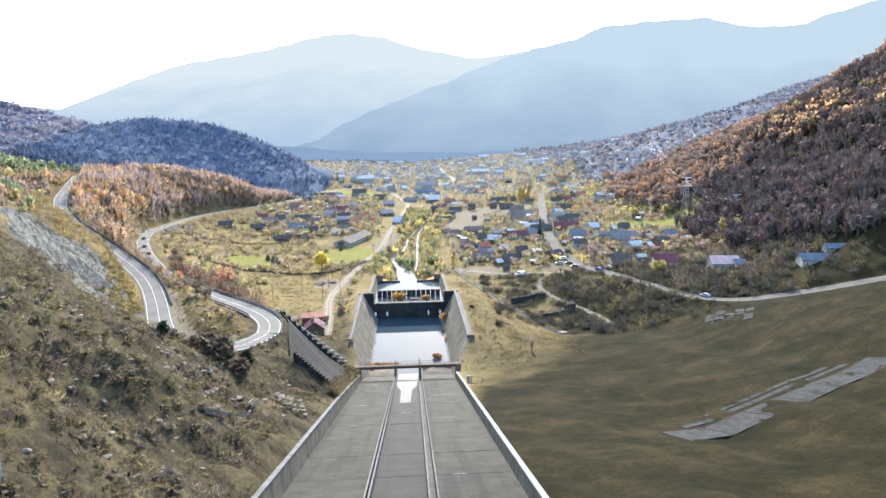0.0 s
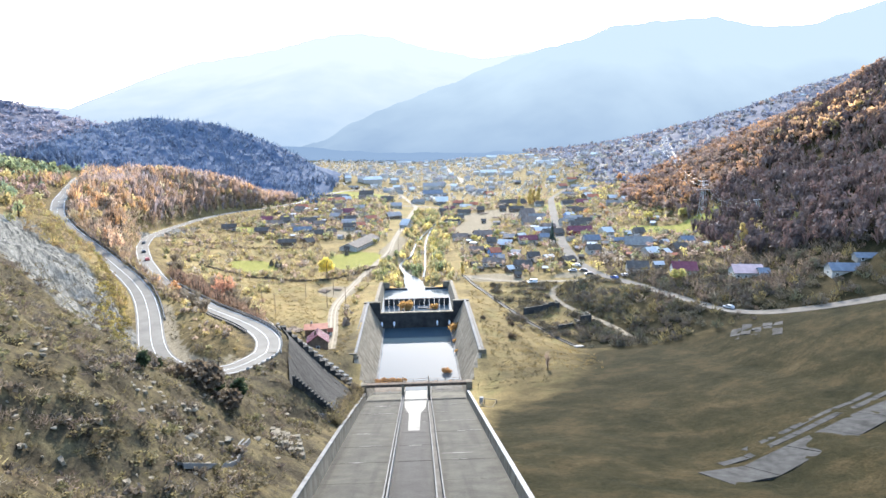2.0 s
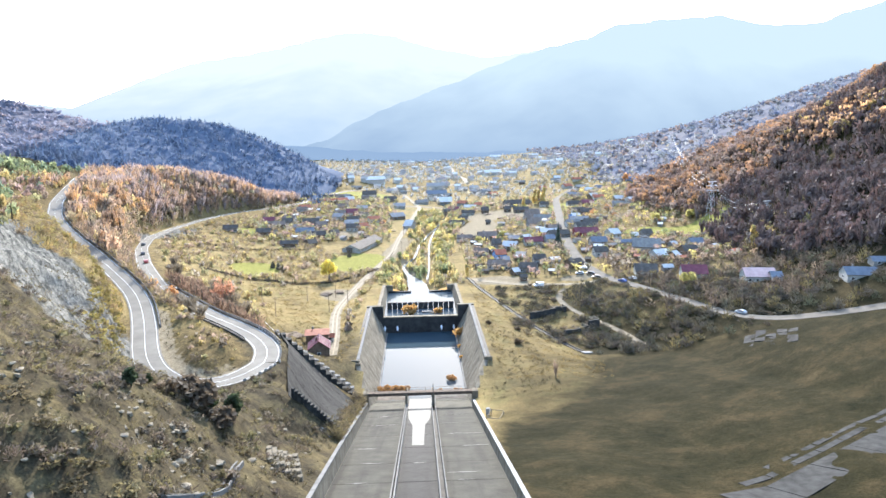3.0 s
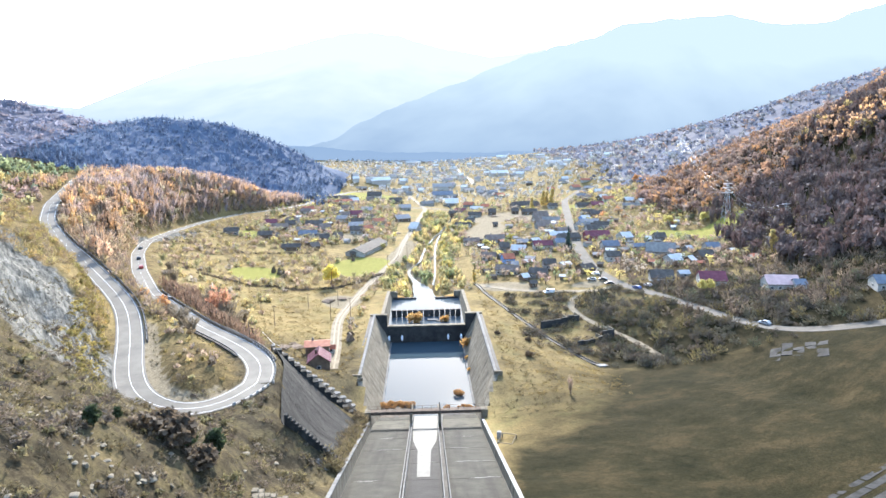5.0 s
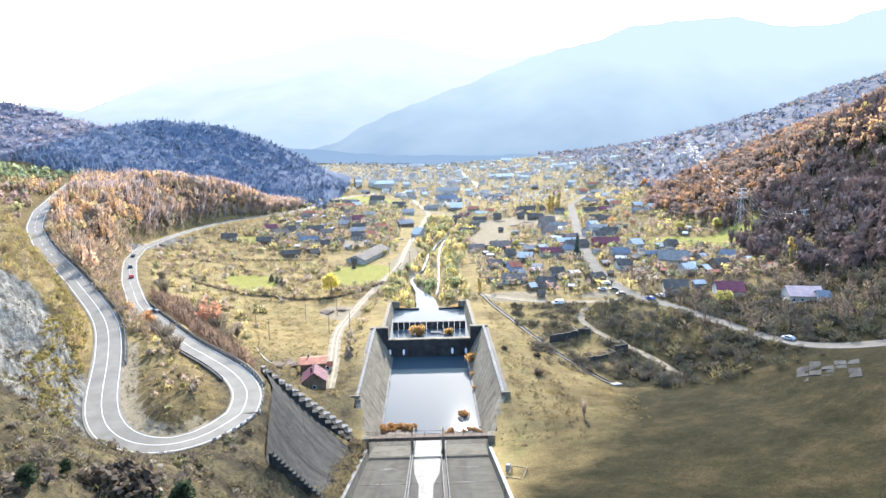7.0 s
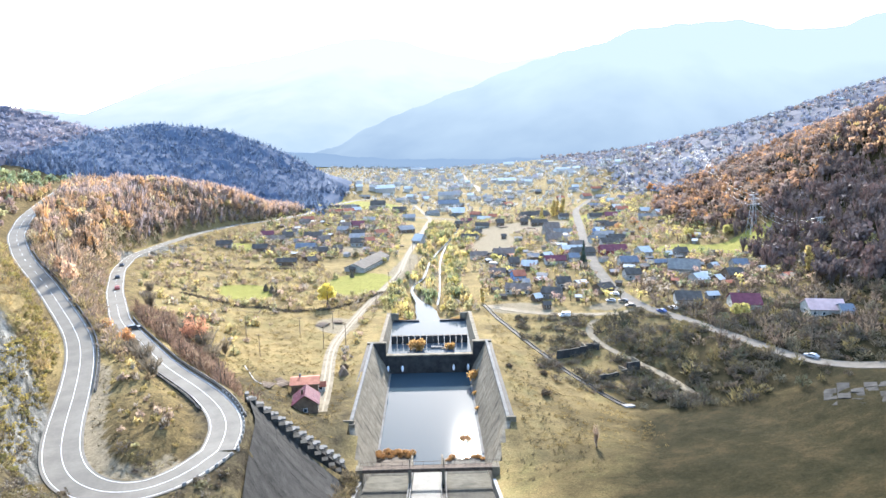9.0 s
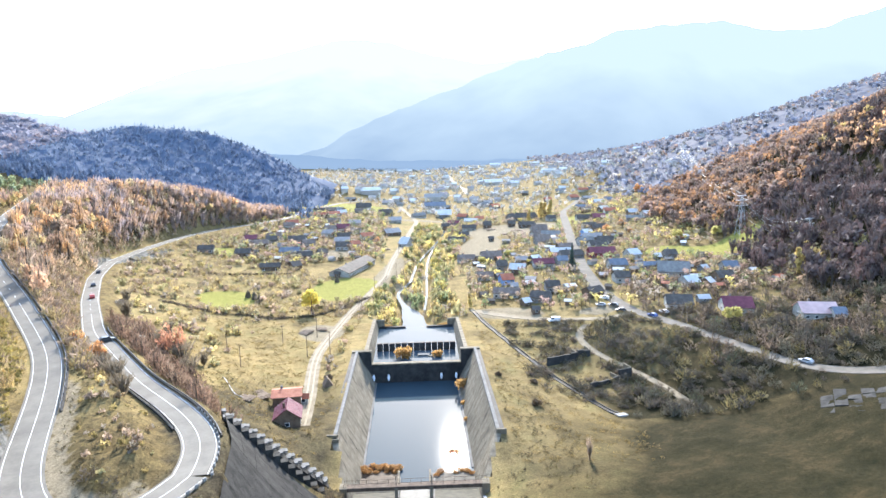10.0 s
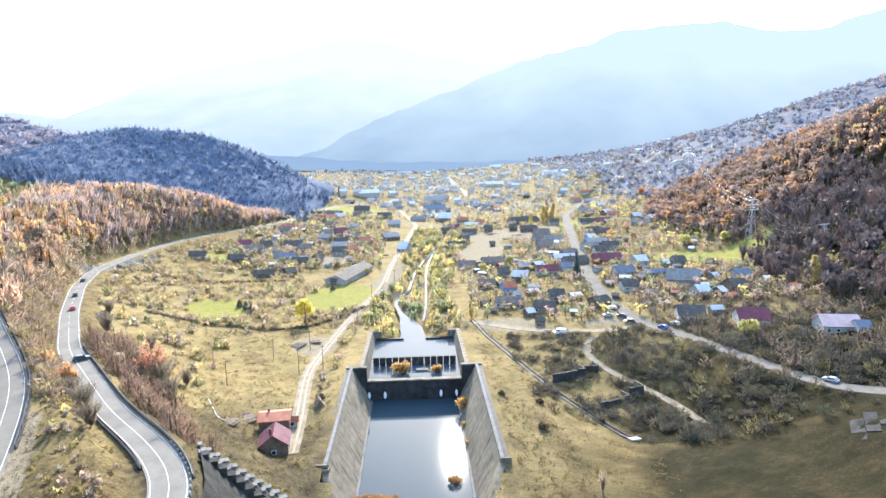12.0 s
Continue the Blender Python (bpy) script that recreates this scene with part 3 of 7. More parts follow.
    slope += 0.36 * np.clip((x - 19) / 4, 0, 1) * np.clip((60 - x) / 20, 0, 1) * np.clip((y + 12) / 14, 0, 1) * np.clip((110 - y) / 40, 0, 1)
    bare = 0.95 * np.maximum.reduce([soft_spot(x, y, *s) for s in BARE])
    bend = in_bend(x, y, 2.5, 1.0) * (1 - in_bend(x, y, 6.0, 1.2)) * np.clip((6 - y) / 8, 0, 1)
    bare = np.maximum(bare, 0.95 * bend)
    shade_and_wear = me.color_attributes.new("shade_and_wear", "FLOAT_COLOR", "POINT")
    shade_and_wear.data.foreach_set("color", np.stack([np.clip(shaded_turf, 0, 1), bare, slope, np.ones_like(x)], -1).ravel())
    me.materials.append(ground_material())
    return tagged(new("ground", me), "autumn valley ground of straw grass, scrub, lawns and bare rock", "ground", kind="structure")


# cx, cy, rx, ry, turn
LAWNS = [(-36, 203, 18, 26, -12), (176, 232, 24, 14, 0), (150, 240, 16, 12, 0), (-70, 560, 40, 40, 0), (140, 400, 22, 26, 0), (-88, 168, 13, 16, 0), (-118, 275, 10, 12, 0)]
ROCKS = [(-89, -22, 44, 13, 130), (-118, 14, 26, 9, 130), (-152, 220, 40, 7, 80)]
BARE = [(-62, 12, 3, 3, 0), (46, 318, 15, 50, -8), (76, 384, 40, 30, 0), (-38, 122, 9, 12, 0), (-16, 240, 6, 50, -8), (40, 140, 16, 9, -25), (-8, 215, 3, 50, 10), (3, 240, 2.5, 40, -15), (-31, 34, 2, 6, 0), (78, 132, 9, 5, 0), (-52, 300, 9, 18, 0), (8, 480, 60, 8, 0)]
ground = build_ground()


def strip(name, line, offset, half, lift, mat, thick=0.12):
    """A road or a painted line: a thin slab that follows a line at an offset to its right."""
    p = np.array(line)
    d = np.gradient(p[:, :2], axis=0)
    d /= np.linalg.norm(d, axis=1)[:, None]
    side = np.stack([d[:, 1], -d[:, 0]], 1)
    verts, faces = [], []
    for k in range(len(p)):
        for o, z in ((-half, lift), (half, lift), (half, lift - thick), (-half, lift - thick)):
            q = p[k, :2] + side[k] * (offset + o)
            verts.append((q[0], q[1], p[k, 2] + z))
    for k in range(len(p) - 1):
        a, b = 4 * k, 4 * k + 4
        faces += [(a, a + 1, b + 1, b), (a + 1, a + 2, b + 2, b + 1), (a + 3, a, b, b + 3)]
    return verts, faces


def road(name, key, half, mat, label, category="road"):
    v, q = strip(name, smooth_line(ROADS[key][0], 1.0), 0, half, 0.02, mat, 0.2)
    return tagged(solid(name, v, q, mat, smooth=False), label, category, kind="structure")


# The spillway: chute, footbridge, basin, weir with outlets, second basin with a slotted sill
WATER_Z = -4.0


def floor_z(y):
    return 0.13 - 0.28 * y


def top_z(y):
    return 2.1 - 0.28 * y


def wall_top(y, s):
    """Top of the chute's left (-1) or right (1) side wall."""
    return top_z(y) + (1.0 if s < 0 else 0.0) * min(1.0, max(0.0, -y / 60))


def slab(x0, x1, y0, y1, lift, depth):
    """A slab that lies on the chute's slope."""
    bm = bmesh.new()
    v = [bm.verts.new((x, y, floor_z(y) + z)) for z in (lift - depth, lift) for y in (y0, y1) for x in (x0, x1)]
    for q in ((0, 2, 3, 1), (4, 5, 7, 6), (0, 1, 5, 4), (2, 6, 7, 3), (0, 4, 6, 2), (1, 3, 7, 5)):
        bm.faces.new([v[i] for i in q])
    return bm


def build_chute():
    chute = tagged(new("spillway_chute"), "long grey concrete spillway chute in three lanes, stained and cracked", "spillway", kind="structure")
    part("bed", slab(-15.8, 15.8, -236, 24, -0.12, 2.0), M["dark_concrete"], chute)
    lanes = ((-15.35, -5.1), (-4.35, 2.85), (4.4, 15.35))
    step = 13.0
    for k in range(20):
        y1 = 22 - k * step
        for x0, x1 in lanes:
            # the row of panels at the bridge is paler than the others
            part("panel", slab(x0 + 0.04, x1 - 0.04, y1 - step + 0.12, y1, random.uniform(-0.02, 0.02), 0.4), M["apron" if k == 1 else "lane" if x0 == -4.35 else "concrete"], chute)
        for x in (-4.97, -4.48, 3.0, 4.25):
            bm = slab(x - 0.11, x + 0.11, y1 - step + 0.05, y1, 1.1, 1.7)
            part("divider", bm, M["kerb_concrete"], chute)
        for s in (-1, 1):
            y0 = y1 - step + 0.06
            if y1 > 0:
                continue
            bm = bmesh.new()
            xi, xo = 15.4 * s, 16.15 * s
            v = [bm.verts.new(p) for p in ((xi, y0, floor_z(y0) - 1), (xi, y1, floor_z(y1) - 1), (xi + 0.25 * s, y1, wall_top(y1, s)), (xi + 0.25 * s, y0, wall_top(y0, s)),
                                           (xo, y0, floor_z(y0) - 3), (xo, y1, floor_z(y1) - 3), (xo, y1, wall_top(y1, s)), (xo, y0, wall_top(y0, s)))]
            for q in ((0, 1, 2, 3), (7, 6, 5, 4), (3, 2, 6, 7), (0, 3, 7, 4), (1, 5, 6, 2)):
                bm.faces.new([v[i] for i in q])
            bmesh.ops.recalc_face_normals(bm, faces=bm.faces)
            part("side_wall", bm, M["wall_concrete"], chute)
            cap = bmesh.new()
            w0, w1 = 15.6 * s, 16.3 * s
            v = [cap.verts.new((x, y, wall_top(y, s) + z)) for z in (0.003, 0.18) for y in (y0, y1) for x in (w0, w1)]
            for q in ((0, 2, 3, 1), (4, 5, 7, 6), (0, 1, 5, 4), (2, 6, 7, 3), (0, 4, 6, 2), (1, 3, 7, 5)):
                cap.faces.new([v[i] for i in q])
            bmesh.ops.recalc_face_normals(cap, faces=cap.faces)
            part("coping", cap, M["pale_concrete" if s > 0 else "kerb_concrete"], chute, "pale coping of the side wall")
            for j in range(6):
                yy = y1 - 1 - j * 2.16
                rib = box(min(xo, xo + 0.3 * s), max(xo, xo + 0.3 * s), yy - 0.2, yy + 0.2, wall_top(yy, s) - 2.5, wall_top(yy, s) - 0.05)
                part("buttress", rib, M["wall_concrete"], chute)
    # pale worn streaks across the lanes
    rs = random.Random(17)
    for k in range(26):
        x0, x1 = rs.choice(lanes)
        y, a, b = rs.choice((-16.9, -29.9, -42.9, -55.9, -68.9, -81.9, 8 - rs.uniform(0, 190))) + rs.uniform(-0.3, 0.3), rs.uniform(0, 0.6), rs.uniform(0.2, 0.7)
        u0, u1 = x0 + (x1 - x0) * a * 0.9, min(x1 - 0.1, x0 + (x1 - x0) * (a + b))
        bm = bmesh.new()
        n = 9
        low = [bm.verts.new((u0 + (u1 - u0) * i / n, y + rs.uniform(-0.12, 0.12), 0)) for i in range(n + 1)]
        high = [bm.verts.new((u0 + (u1 - u0) * i / n, y + 0.1 + rs.uniform(0.0, 0.5) * math.sin(math.pi * i / n), 0)) for i in range(n + 1)]
        for i in range(n):
            bm.faces.new((low[i], low[i + 1], high[i + 1], high[i]))
        for w in bm.verts:
            w.co.z = floor_z(w.co.y) + 0.03
        part("worn_streak", bm, M["kerb_concrete"], chute, "pale worn streak of lime across the slab")
    # the wet tongue in the middle lane
    bm = bmesh.new()
    outline = [(-4.2, 18), (-4.2, -10), (-3.8, -21), (-2.9, -29), (-2.6, -31), (-2.4, -54), (0.12, -54), (0.5, -31), (0.9, -29), (2.2, -21), (2.7, -10), (2.7, 18)]
    bm.faces.new([bm.verts.new((x, y, floor_z(y) + 0.045)) for x, y in outline])
    bmesh.ops.recalc_face_normals(bm, faces=bm.faces)
    part("wet_patch", bm, M["wet"], chute, "wet pale streak of running water")
    for ob in chute.children:
        for w in ob.data.vertices:
            w.co.x += float(lean(w.co.x, w.co.y))
    return chute


chute = build_chute()


def build_basin():
    basin = tagged(new("stilling_basin"), "deep concrete stilling basin with battered panelled walls", "basin", kind="structure")
    for s in (-1, 1):
        # battered main walls in panels
        n = 8
        for k in range(n):
            y0, y1 = 20 + 64 * k / n + 0.05, 20 + 64 * (k + 1) / n
            for j in range(5):
                za, zb = -7.1 + 2.9 * j + 0.04, -7.1 + 2.9 * (j + 1)
                xa, xb = 14.2 + (za + 4.2) * 0.51, 14.2 + (zb + 4.2) * 0.51
                d = random.uniform(0, 0.06)
                bm = bmesh.new()
                v = [bm.verts.new((s * x, y, z)) for x, y, z in ((xa + d, y0, za), (xa + d, y1, za), (xb + d, y1, zb), (xb + d, y0, zb), (xa + 0.6, y0, za), (xa + 0.6, y1, za), (xb + 0.6, y1, zb), (xb + 0.6, y0, zb))]
                for q in ((0, 1, 2, 3), (3, 2, 6, 7), (0, 3, 7, 4), (1, 5, 6, 2), (0, 4, 5, 1)):
                    bm.faces.new([v[i] for i in q])
                bmesh.ops.recalc_face_normals(bm, faces=bm.faces)
                part("wall_panel", bm, M["wall_concrete"], basin)
        core = prism([(s * 12.9, -7.2), (s * 20.2, 7.3), (s * 22.2, 7.3), (s * 22.2, -6)], "y", 20.0, 84.0)
        part("wall_core", core, M["dark_concrete"], basin)
        part("coping", box(min(s * 20.0, s * 20.95), max(s * 20.0, s * 20.95), 19.6, 84.6, 7.4, 7.85, 0.06), M["kerb_concrete"], basin)
        part("return_wall", box(min(s * 20.0, s * 22.6), max(s * 20.0, s * 22.6), 18.9, 19.6, 4.5, 7.85, 0.06), M["wall_concrete"], basin)
        # splayed wall between the chute and the basin
        bm = bmesh.new()
        a = [(15.4, 0, floor_z(0) - 3), (15.65, 0, 2.2), (16.7, 0, 2.2), (16.7, 0, -6)]
        b = [(12.2, 20.05, -8), (19.9, 20.05, 7.1), (21.6, 20.05, 7.1), (21.6, 20.05, -8)]
        rings = [[bm.verts.new((s * (p[0] + (q[0] - p[0]) * f), p[1] + (q[1] - p[1]) * f, p[2] + (q[2] - p[2]) * f)) for p, q in zip(a, b)] for f in (i / 10 for i in range(11))]
        for p, q in zip(rings[:-1], rings[1:]):
            for k in range(4):
                bm.faces.new((p[k], p[(k + 1) % 4], q[(k + 1) % 4], q[k]))
        bm.faces.new(rings[0])
        bm.faces.new(rings[-1])
        bmesh.ops.recalc_face_normals(bm, faces=bm.faces)
        for w in bm.verts:
            w.co.x += float(lean(w.co.x, w.co.y))
        part("splayed_wall", bm, M["wall_concrete"], basin)
        # cross wall beside the weir, and the walls of the second basin
        part("tower", box(min(s * 15.6, s * 22.1), max(s * 15.6, s * 22.1), 84.0, 85.6, -11, 7.3, 0.08), M["dark_concrete"], basin)
        part("tower_coping", box(min(s * 15.4, s * 22.3), max(s * 15.4, s * 22.3), 83.85, 85.75, 7.3, 7.7, 0.05), M["wall_concrete"], basin)
        for k in range(5):
            y0, y1 = 85.6 + 52.4 * k / 5 + 0.05, 85.6 + 52.4 * (k + 1) / 5
            zt0, zt1 = 6.6 - 2.6 * k / 5, 6.6 - 2.6 * (k + 1) / 5
            bm = bmesh.new()
            v = [bm.verts.new((s * x, y, z)) for x, y, z in ((15.2, y0, -3), (15.2, y1, -3), (17.0, y1, zt1), (17.0, y0, zt0), (18.4, y0, -3), (18.4, y1, -3), (18.4, y1, zt1), (18.4, y0, zt0))]
            for q in ((0, 1, 2, 3), (7, 6, 5, 4), (3, 2, 6, 7), (0, 3, 7, 4), (1, 5, 6, 2)):
                bm.faces.new([v[i] for i in q])
            bmesh.ops.recalc_face_normals(bm, faces=bm.faces)
            part("wall_panel", bm, M["wall_concrete"], basin)
        part("end_pier", box(min(s * 13.5, s * 18.6), max(s * 13.5, s * 18.6), 138.0, 139.4, -3, 3.4, 0.1), M["wall_concrete"], basin)
        part("sill", box(min(s * 4.5, s * 15.6), max(s * 4.5, s * 15.6), 136.6, 137.9, -3, 0.7, 0.06), M["dark_concrete"], basin)
        part("footing", box(min(s * 13.9, s * 15.2), max(s * 13.9, s * 15.2), 22, 84, -7, -3.75, 0.1), M["kerb_concrete"], basin)
    part("bottom", box(-17, 17, 18, 84, -8.4, -7.6), M["dark_concrete"], basin)
    part("lower_bottom", box(-18, 18, 85.6, 139, -3.4, -2.6), M["dark_concrete"], basin)
    return basin


basin = build_basin()


def build_weir():
    weir = tagged(new("weir"), "dark damp concrete weir wall with four round outlets", "weir", kind="structure")
    part("wall", box(-15.6, 15.6, 84.3, 85.8, -8, 2.5, 0.05), M["dark_concrete"], weir)
    part("crest", box(-15.55, 15.55, 83.95, 86.1, 2.5, 2.9, 0.06), M["wall_concrete"], weir, "lighter concrete crest")
    for x in (-15.0, -9.8, 8.6, 13.8):
        ring = bmesh.new()
        bmesh.ops.create_cone(ring, cap_ends=True, segments=16, radius1=0.62, radius2=0.62, depth=0.3, matrix=pose(x, 84.2, -1.3, 90, 0, 0))
        part("outlet", ring, M["lining"], weir, "round outlet in the wall")
        jet = bmesh.new()
        rings = []
        for i in range(7):
            f = i / 6
            half, thick = 0.42 * math.sin(math.pi * (0.12 + 0.8 * f)) + 0.06, 0.3 + 0.1 * f
            rings.append([jet.verts.new((x + half * math.cos(a), 83.95 - 0.75 * f ** 0.6 + thick * 0.5 * math.sin(a), -0.95 - 1.95 * f)) for a in (k * math.pi / 4 for k in range(8))])
        for p, q in zip(rings[:-1], rings[1:]):
            for k in range(8):
                jet.faces.new((p[k], p[(k + 1) % 8], q[(k + 1) % 8], q[k]))
        jet.faces.new(rings[0][::-1])
        jet.faces.new(rings[-1])
        bmesh.ops.recalc_face_normals(jet, faces=jet.faces)
        part("jet", jet, M["white_water"], weir, "white jet of falling water")
    return weir


weir = build_weir()
slab_block = tagged(new("fallen_slab"), "pale broken concrete slab in the second basin", "concrete slab")
part("block", box(0.5, 5.0, 99.5, 102.5, -2.6, 0.5, 0.12), M["kerb_concrete"], slab_block)
part("lump", box(4.2, 6.0, 98.6, 100.0, -2.6, 0.25, 0.15), M["wall_concrete"], slab_block)
sill_wall = tagged(new("slotted_sill"), "row of dark upright concrete blocks with bright gaps", "baffle wall", kind="structure")
for k in range(13):
    x = -13.9 + 27.8 * k / 12
    part("block", box(x - 1.02, x + (1.25 if k == 6 else 1.02), 106.2, 107.6, -3, 3.1, 0.07), M["dark_concrete"], sill_wall)


def build_bridge():
    bridge = tagged(new("footbridge"), "narrow concrete footbridge across the chute on thin piers", "bridge")
    part("deck", box(-16.4, 15.6, -1.9, -0.1, 4.75, 5.1, 0.05), M["bridge"], bridge)
    for s in (-1, 1):
        part("girder", box(-16.3, 15.5, -1.0 + s * 0.7 - 0.12, -1.0 + s * 0.7 + 0.12, 4.2, 4.75), M["bridge"], bridge)
        part("railing", tube((-16.2, -1.0 + s * 0.82, 6.0), (15.4, -1.0 + s * 0.82, 6.0), 0.035, sides=5), M["bridge"], bridge)
        for k in range(14):
            x = -16.2 + 31.6 * k / 13
            part("baluster", tube((x, -1.0 + s * 0.82, 5.05), (x, -1.0 + s * 0.82, 6.0), 0.03, sides=4), M["bridge"], bridge)
    for x0, x1 in ((-17.2, -15.6), (14.3, 16.0)):
        part("abutment", box(x0, x1, -2.2, 0.4, -4, 5.2, 0.06), M["wall_concrete"], bridge)
    for x in (-4.75, 3.0):
        part("pier", box(x - 0.35, x + 0.35, -2.0, 0.0, -3, 4.74, 0.05), M["wall_concrete"], bridge)
        part("post", tube((x, -1.0, 5.1), (x, -1.0, 7.2), 0.1), M["wall_concrete"], bridge)
        part("training_wall", box(x - 0.25, x + 0.25, 0.05, 17.0, -8, -1.2, 0.06), M["wall_concrete"], bridge, "low wall that parts the bays")
    return bridge


bridge = build_bridge()
pool = tagged(solid("water_pool", [(-16, 8.0, WATER_Z), (16, 8.0, WATER_Z), (16, 84.2, WATER_Z), (-16, 84.2, WATER_Z)], [(0, 1, 2, 3)], M["water"]), "still water of the basin reflecting the bright sky", "water", kind="structure")


def sediment(name, x0, x1, y0, y1, mat, label):
    """A low uneven bar of mud or sand standing out of the water."""
    nx, ny = 12, 16
    v, q = [], []
    for j in range(ny):
        for i in range(nx):
            a, b = i / (nx - 1), j / (ny - 1)
            edge = min(1, 4 * b * (1 - b) + 0.15, 6 * (1 - b) + 0.1)
            v.append((x0 + (x1 - x0) * a, y0 + (y1 - y0) * b + 0.8 * noise.noise((a * 5, b * 5, x0)), WATER_Z - 0.35 + 0.62 * edge + 0.35 * noise.noise((a * 6, b * 7, x1))))
    for j in range(ny - 1):
        q += [(j * nx + i, j * nx + i + 1, (j + 1) * nx + i + 1, (j + 1) * nx + i) for i in range(nx - 1)]
    return tagged(solid(name, v, q, mat, smooth=True), label, "sediment", kind="structure")


sediment("mud_bar", -14.6, -4.9, 12.5, 25, M["mud"], "brown mud bar under the footbridge")
sediment("sand_bar", 3.4, 14.2, 12.5, 21.5, M["sand"], "pale sand bar under the footbridge")


def build_river():
    p = smooth_line([(-0.5, 138.2, -0.02)] + [(x, y, -0.2 if y < 210 else z + 0.1) for x, y, z in RIVER[1:]], 4.0)
    half = np.interp(p[:, 1], [138, 152, 160, 168, 176, 190, 205, 700], [5.7, 5.2, 4.5, 2.6, 1.3, 0.9, 0.7, 0.7]) * (1 + 0.22 * waves(p[:, 1], p[:, 0], 9, 15))
    d = np.gradient(p[:, :2], axis=0)
    d /= np.linalg.norm(d, axis=1)[:, None]
    verts = []
    for k in range(len(p)):
        for s in (-1, 1):
            verts.append((p[k, 0] + s * d[k, 1] * half[k], p[k, 1] - s * d[k, 0] * half[k], min(0.0, p[k, 2])))
    faces = [(2 * k, 2 * k + 1, 2 * k + 3, 2 * k + 2) for k in range(len(p) - 1)]
    river_ob = solid("water_river", verts, faces, M["stream"])
    return tagged(river_ob, "shallow river running off between banks", "water", kind="structure")


river = build_river()
low_water = tagged(solid("water_low_basin", [(-17, 86, 0.0), (17, 86, 0.0), (17, 138.2, 0.0), (-17, 138.2, 0.0)], [(0, 1, 2, 3)], M["low_water"]), "still pale water in the second basin", "water", kind="structure")
brook_line = smooth_line([(x, y, -0.15 + 0.15 * (z + 1)) for x, y, z in BROOK], 4.0)
v, q = strip("water_brook", brook_line, 0, 0.6, -0.05, None, 0.05)
brook = tagged(solid("water_brook", v, q, M["stream"]), "thin side stream winding between brush", "water", kind="structure")

upper_road = road("road_upper", "upper", 3.3, M["asphalt"], "grey asphalt mountain road with a tight hairpin bend")
lower_road = road("road_lower", "lower", 3.2, M["asphalt"], "grey asphalt road running down to the village")
dirt_road = road("road_dirt", "dirt", 2.1, M["dirt"], "dusty rutted dirt track beside the basin")
right_road = road("road_village", "right", 3.2, M["gravel"], "pale dusty village road")
branch_road = road("road_branch", "branch", 1.5, M["dirt"], "narrow winding dirt track through scrub")
side_road = road("road_side", "side", 2.2, M["dirt"], "broad bare dirt track near the river")


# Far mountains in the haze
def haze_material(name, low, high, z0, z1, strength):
    """Distance with sunlit haze put into its glow, paler towards its foot or crest."""
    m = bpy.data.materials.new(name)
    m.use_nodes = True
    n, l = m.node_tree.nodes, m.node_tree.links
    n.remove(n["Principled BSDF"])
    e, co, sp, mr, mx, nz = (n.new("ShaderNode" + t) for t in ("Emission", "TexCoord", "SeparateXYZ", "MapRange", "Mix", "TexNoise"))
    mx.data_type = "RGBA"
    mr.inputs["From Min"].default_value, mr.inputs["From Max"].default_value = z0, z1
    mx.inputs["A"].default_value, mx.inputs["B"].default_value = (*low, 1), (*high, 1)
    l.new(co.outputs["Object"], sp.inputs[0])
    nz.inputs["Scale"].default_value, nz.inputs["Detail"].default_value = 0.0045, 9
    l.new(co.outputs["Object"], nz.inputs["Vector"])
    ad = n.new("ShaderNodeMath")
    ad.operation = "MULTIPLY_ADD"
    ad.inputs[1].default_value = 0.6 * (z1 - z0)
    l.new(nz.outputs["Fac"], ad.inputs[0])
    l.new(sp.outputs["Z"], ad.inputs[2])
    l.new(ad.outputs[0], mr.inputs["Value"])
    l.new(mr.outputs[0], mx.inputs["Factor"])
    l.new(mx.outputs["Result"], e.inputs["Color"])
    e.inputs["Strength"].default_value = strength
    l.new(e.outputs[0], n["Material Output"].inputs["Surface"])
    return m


def mountain(name, crest, y, depth, mat, label, rough=6.0):
    """A range with its crest at distance y, sloping down towards the valley."""
    c = np.array(crest, float)
    xs = np.linspace(c[0, 0], c[-1, 0], 260)
    h = np.interp(xs, c[:, 0], c[:, 1])
    for _ in range(3):
        h[1:-1] = (h[:-2] + 2 * h[1:-1] + h[2:]) / 4
    h = h + rough * waves(xs, xs * 0 + y, 160, 7) + rough * 0.4 * waves(xs, xs * 0, 40, 8)
    rows = 14
    verts, faces = [], []
    for r in range(rows):
        f = r / (rows - 1)
        z = h * (1 - f) - 40 * f
        verts += [(x, y - depth * f + 60 * math.sin(x * 0.006 + 3 * f), q) for x, q in zip(xs, z)]
    n = len(xs)
    for r in range(rows - 1):
        faces += [(r * n + k, r * n + k + 1, (r + 1) * n + k + 1, (r + 1) * n + k) for k in range(n - 1)]
    return tagged(solid(name, verts, faces, mat, smooth=True), label, "mountains", kind="structure")


def seen_from(crest, y, far):
    """The same outline, brought from the distance y to another."""
    k = (far + 200) / (y + 200)
    return [(x * k, 78 + (z - 78) * k) for x, z in crest]


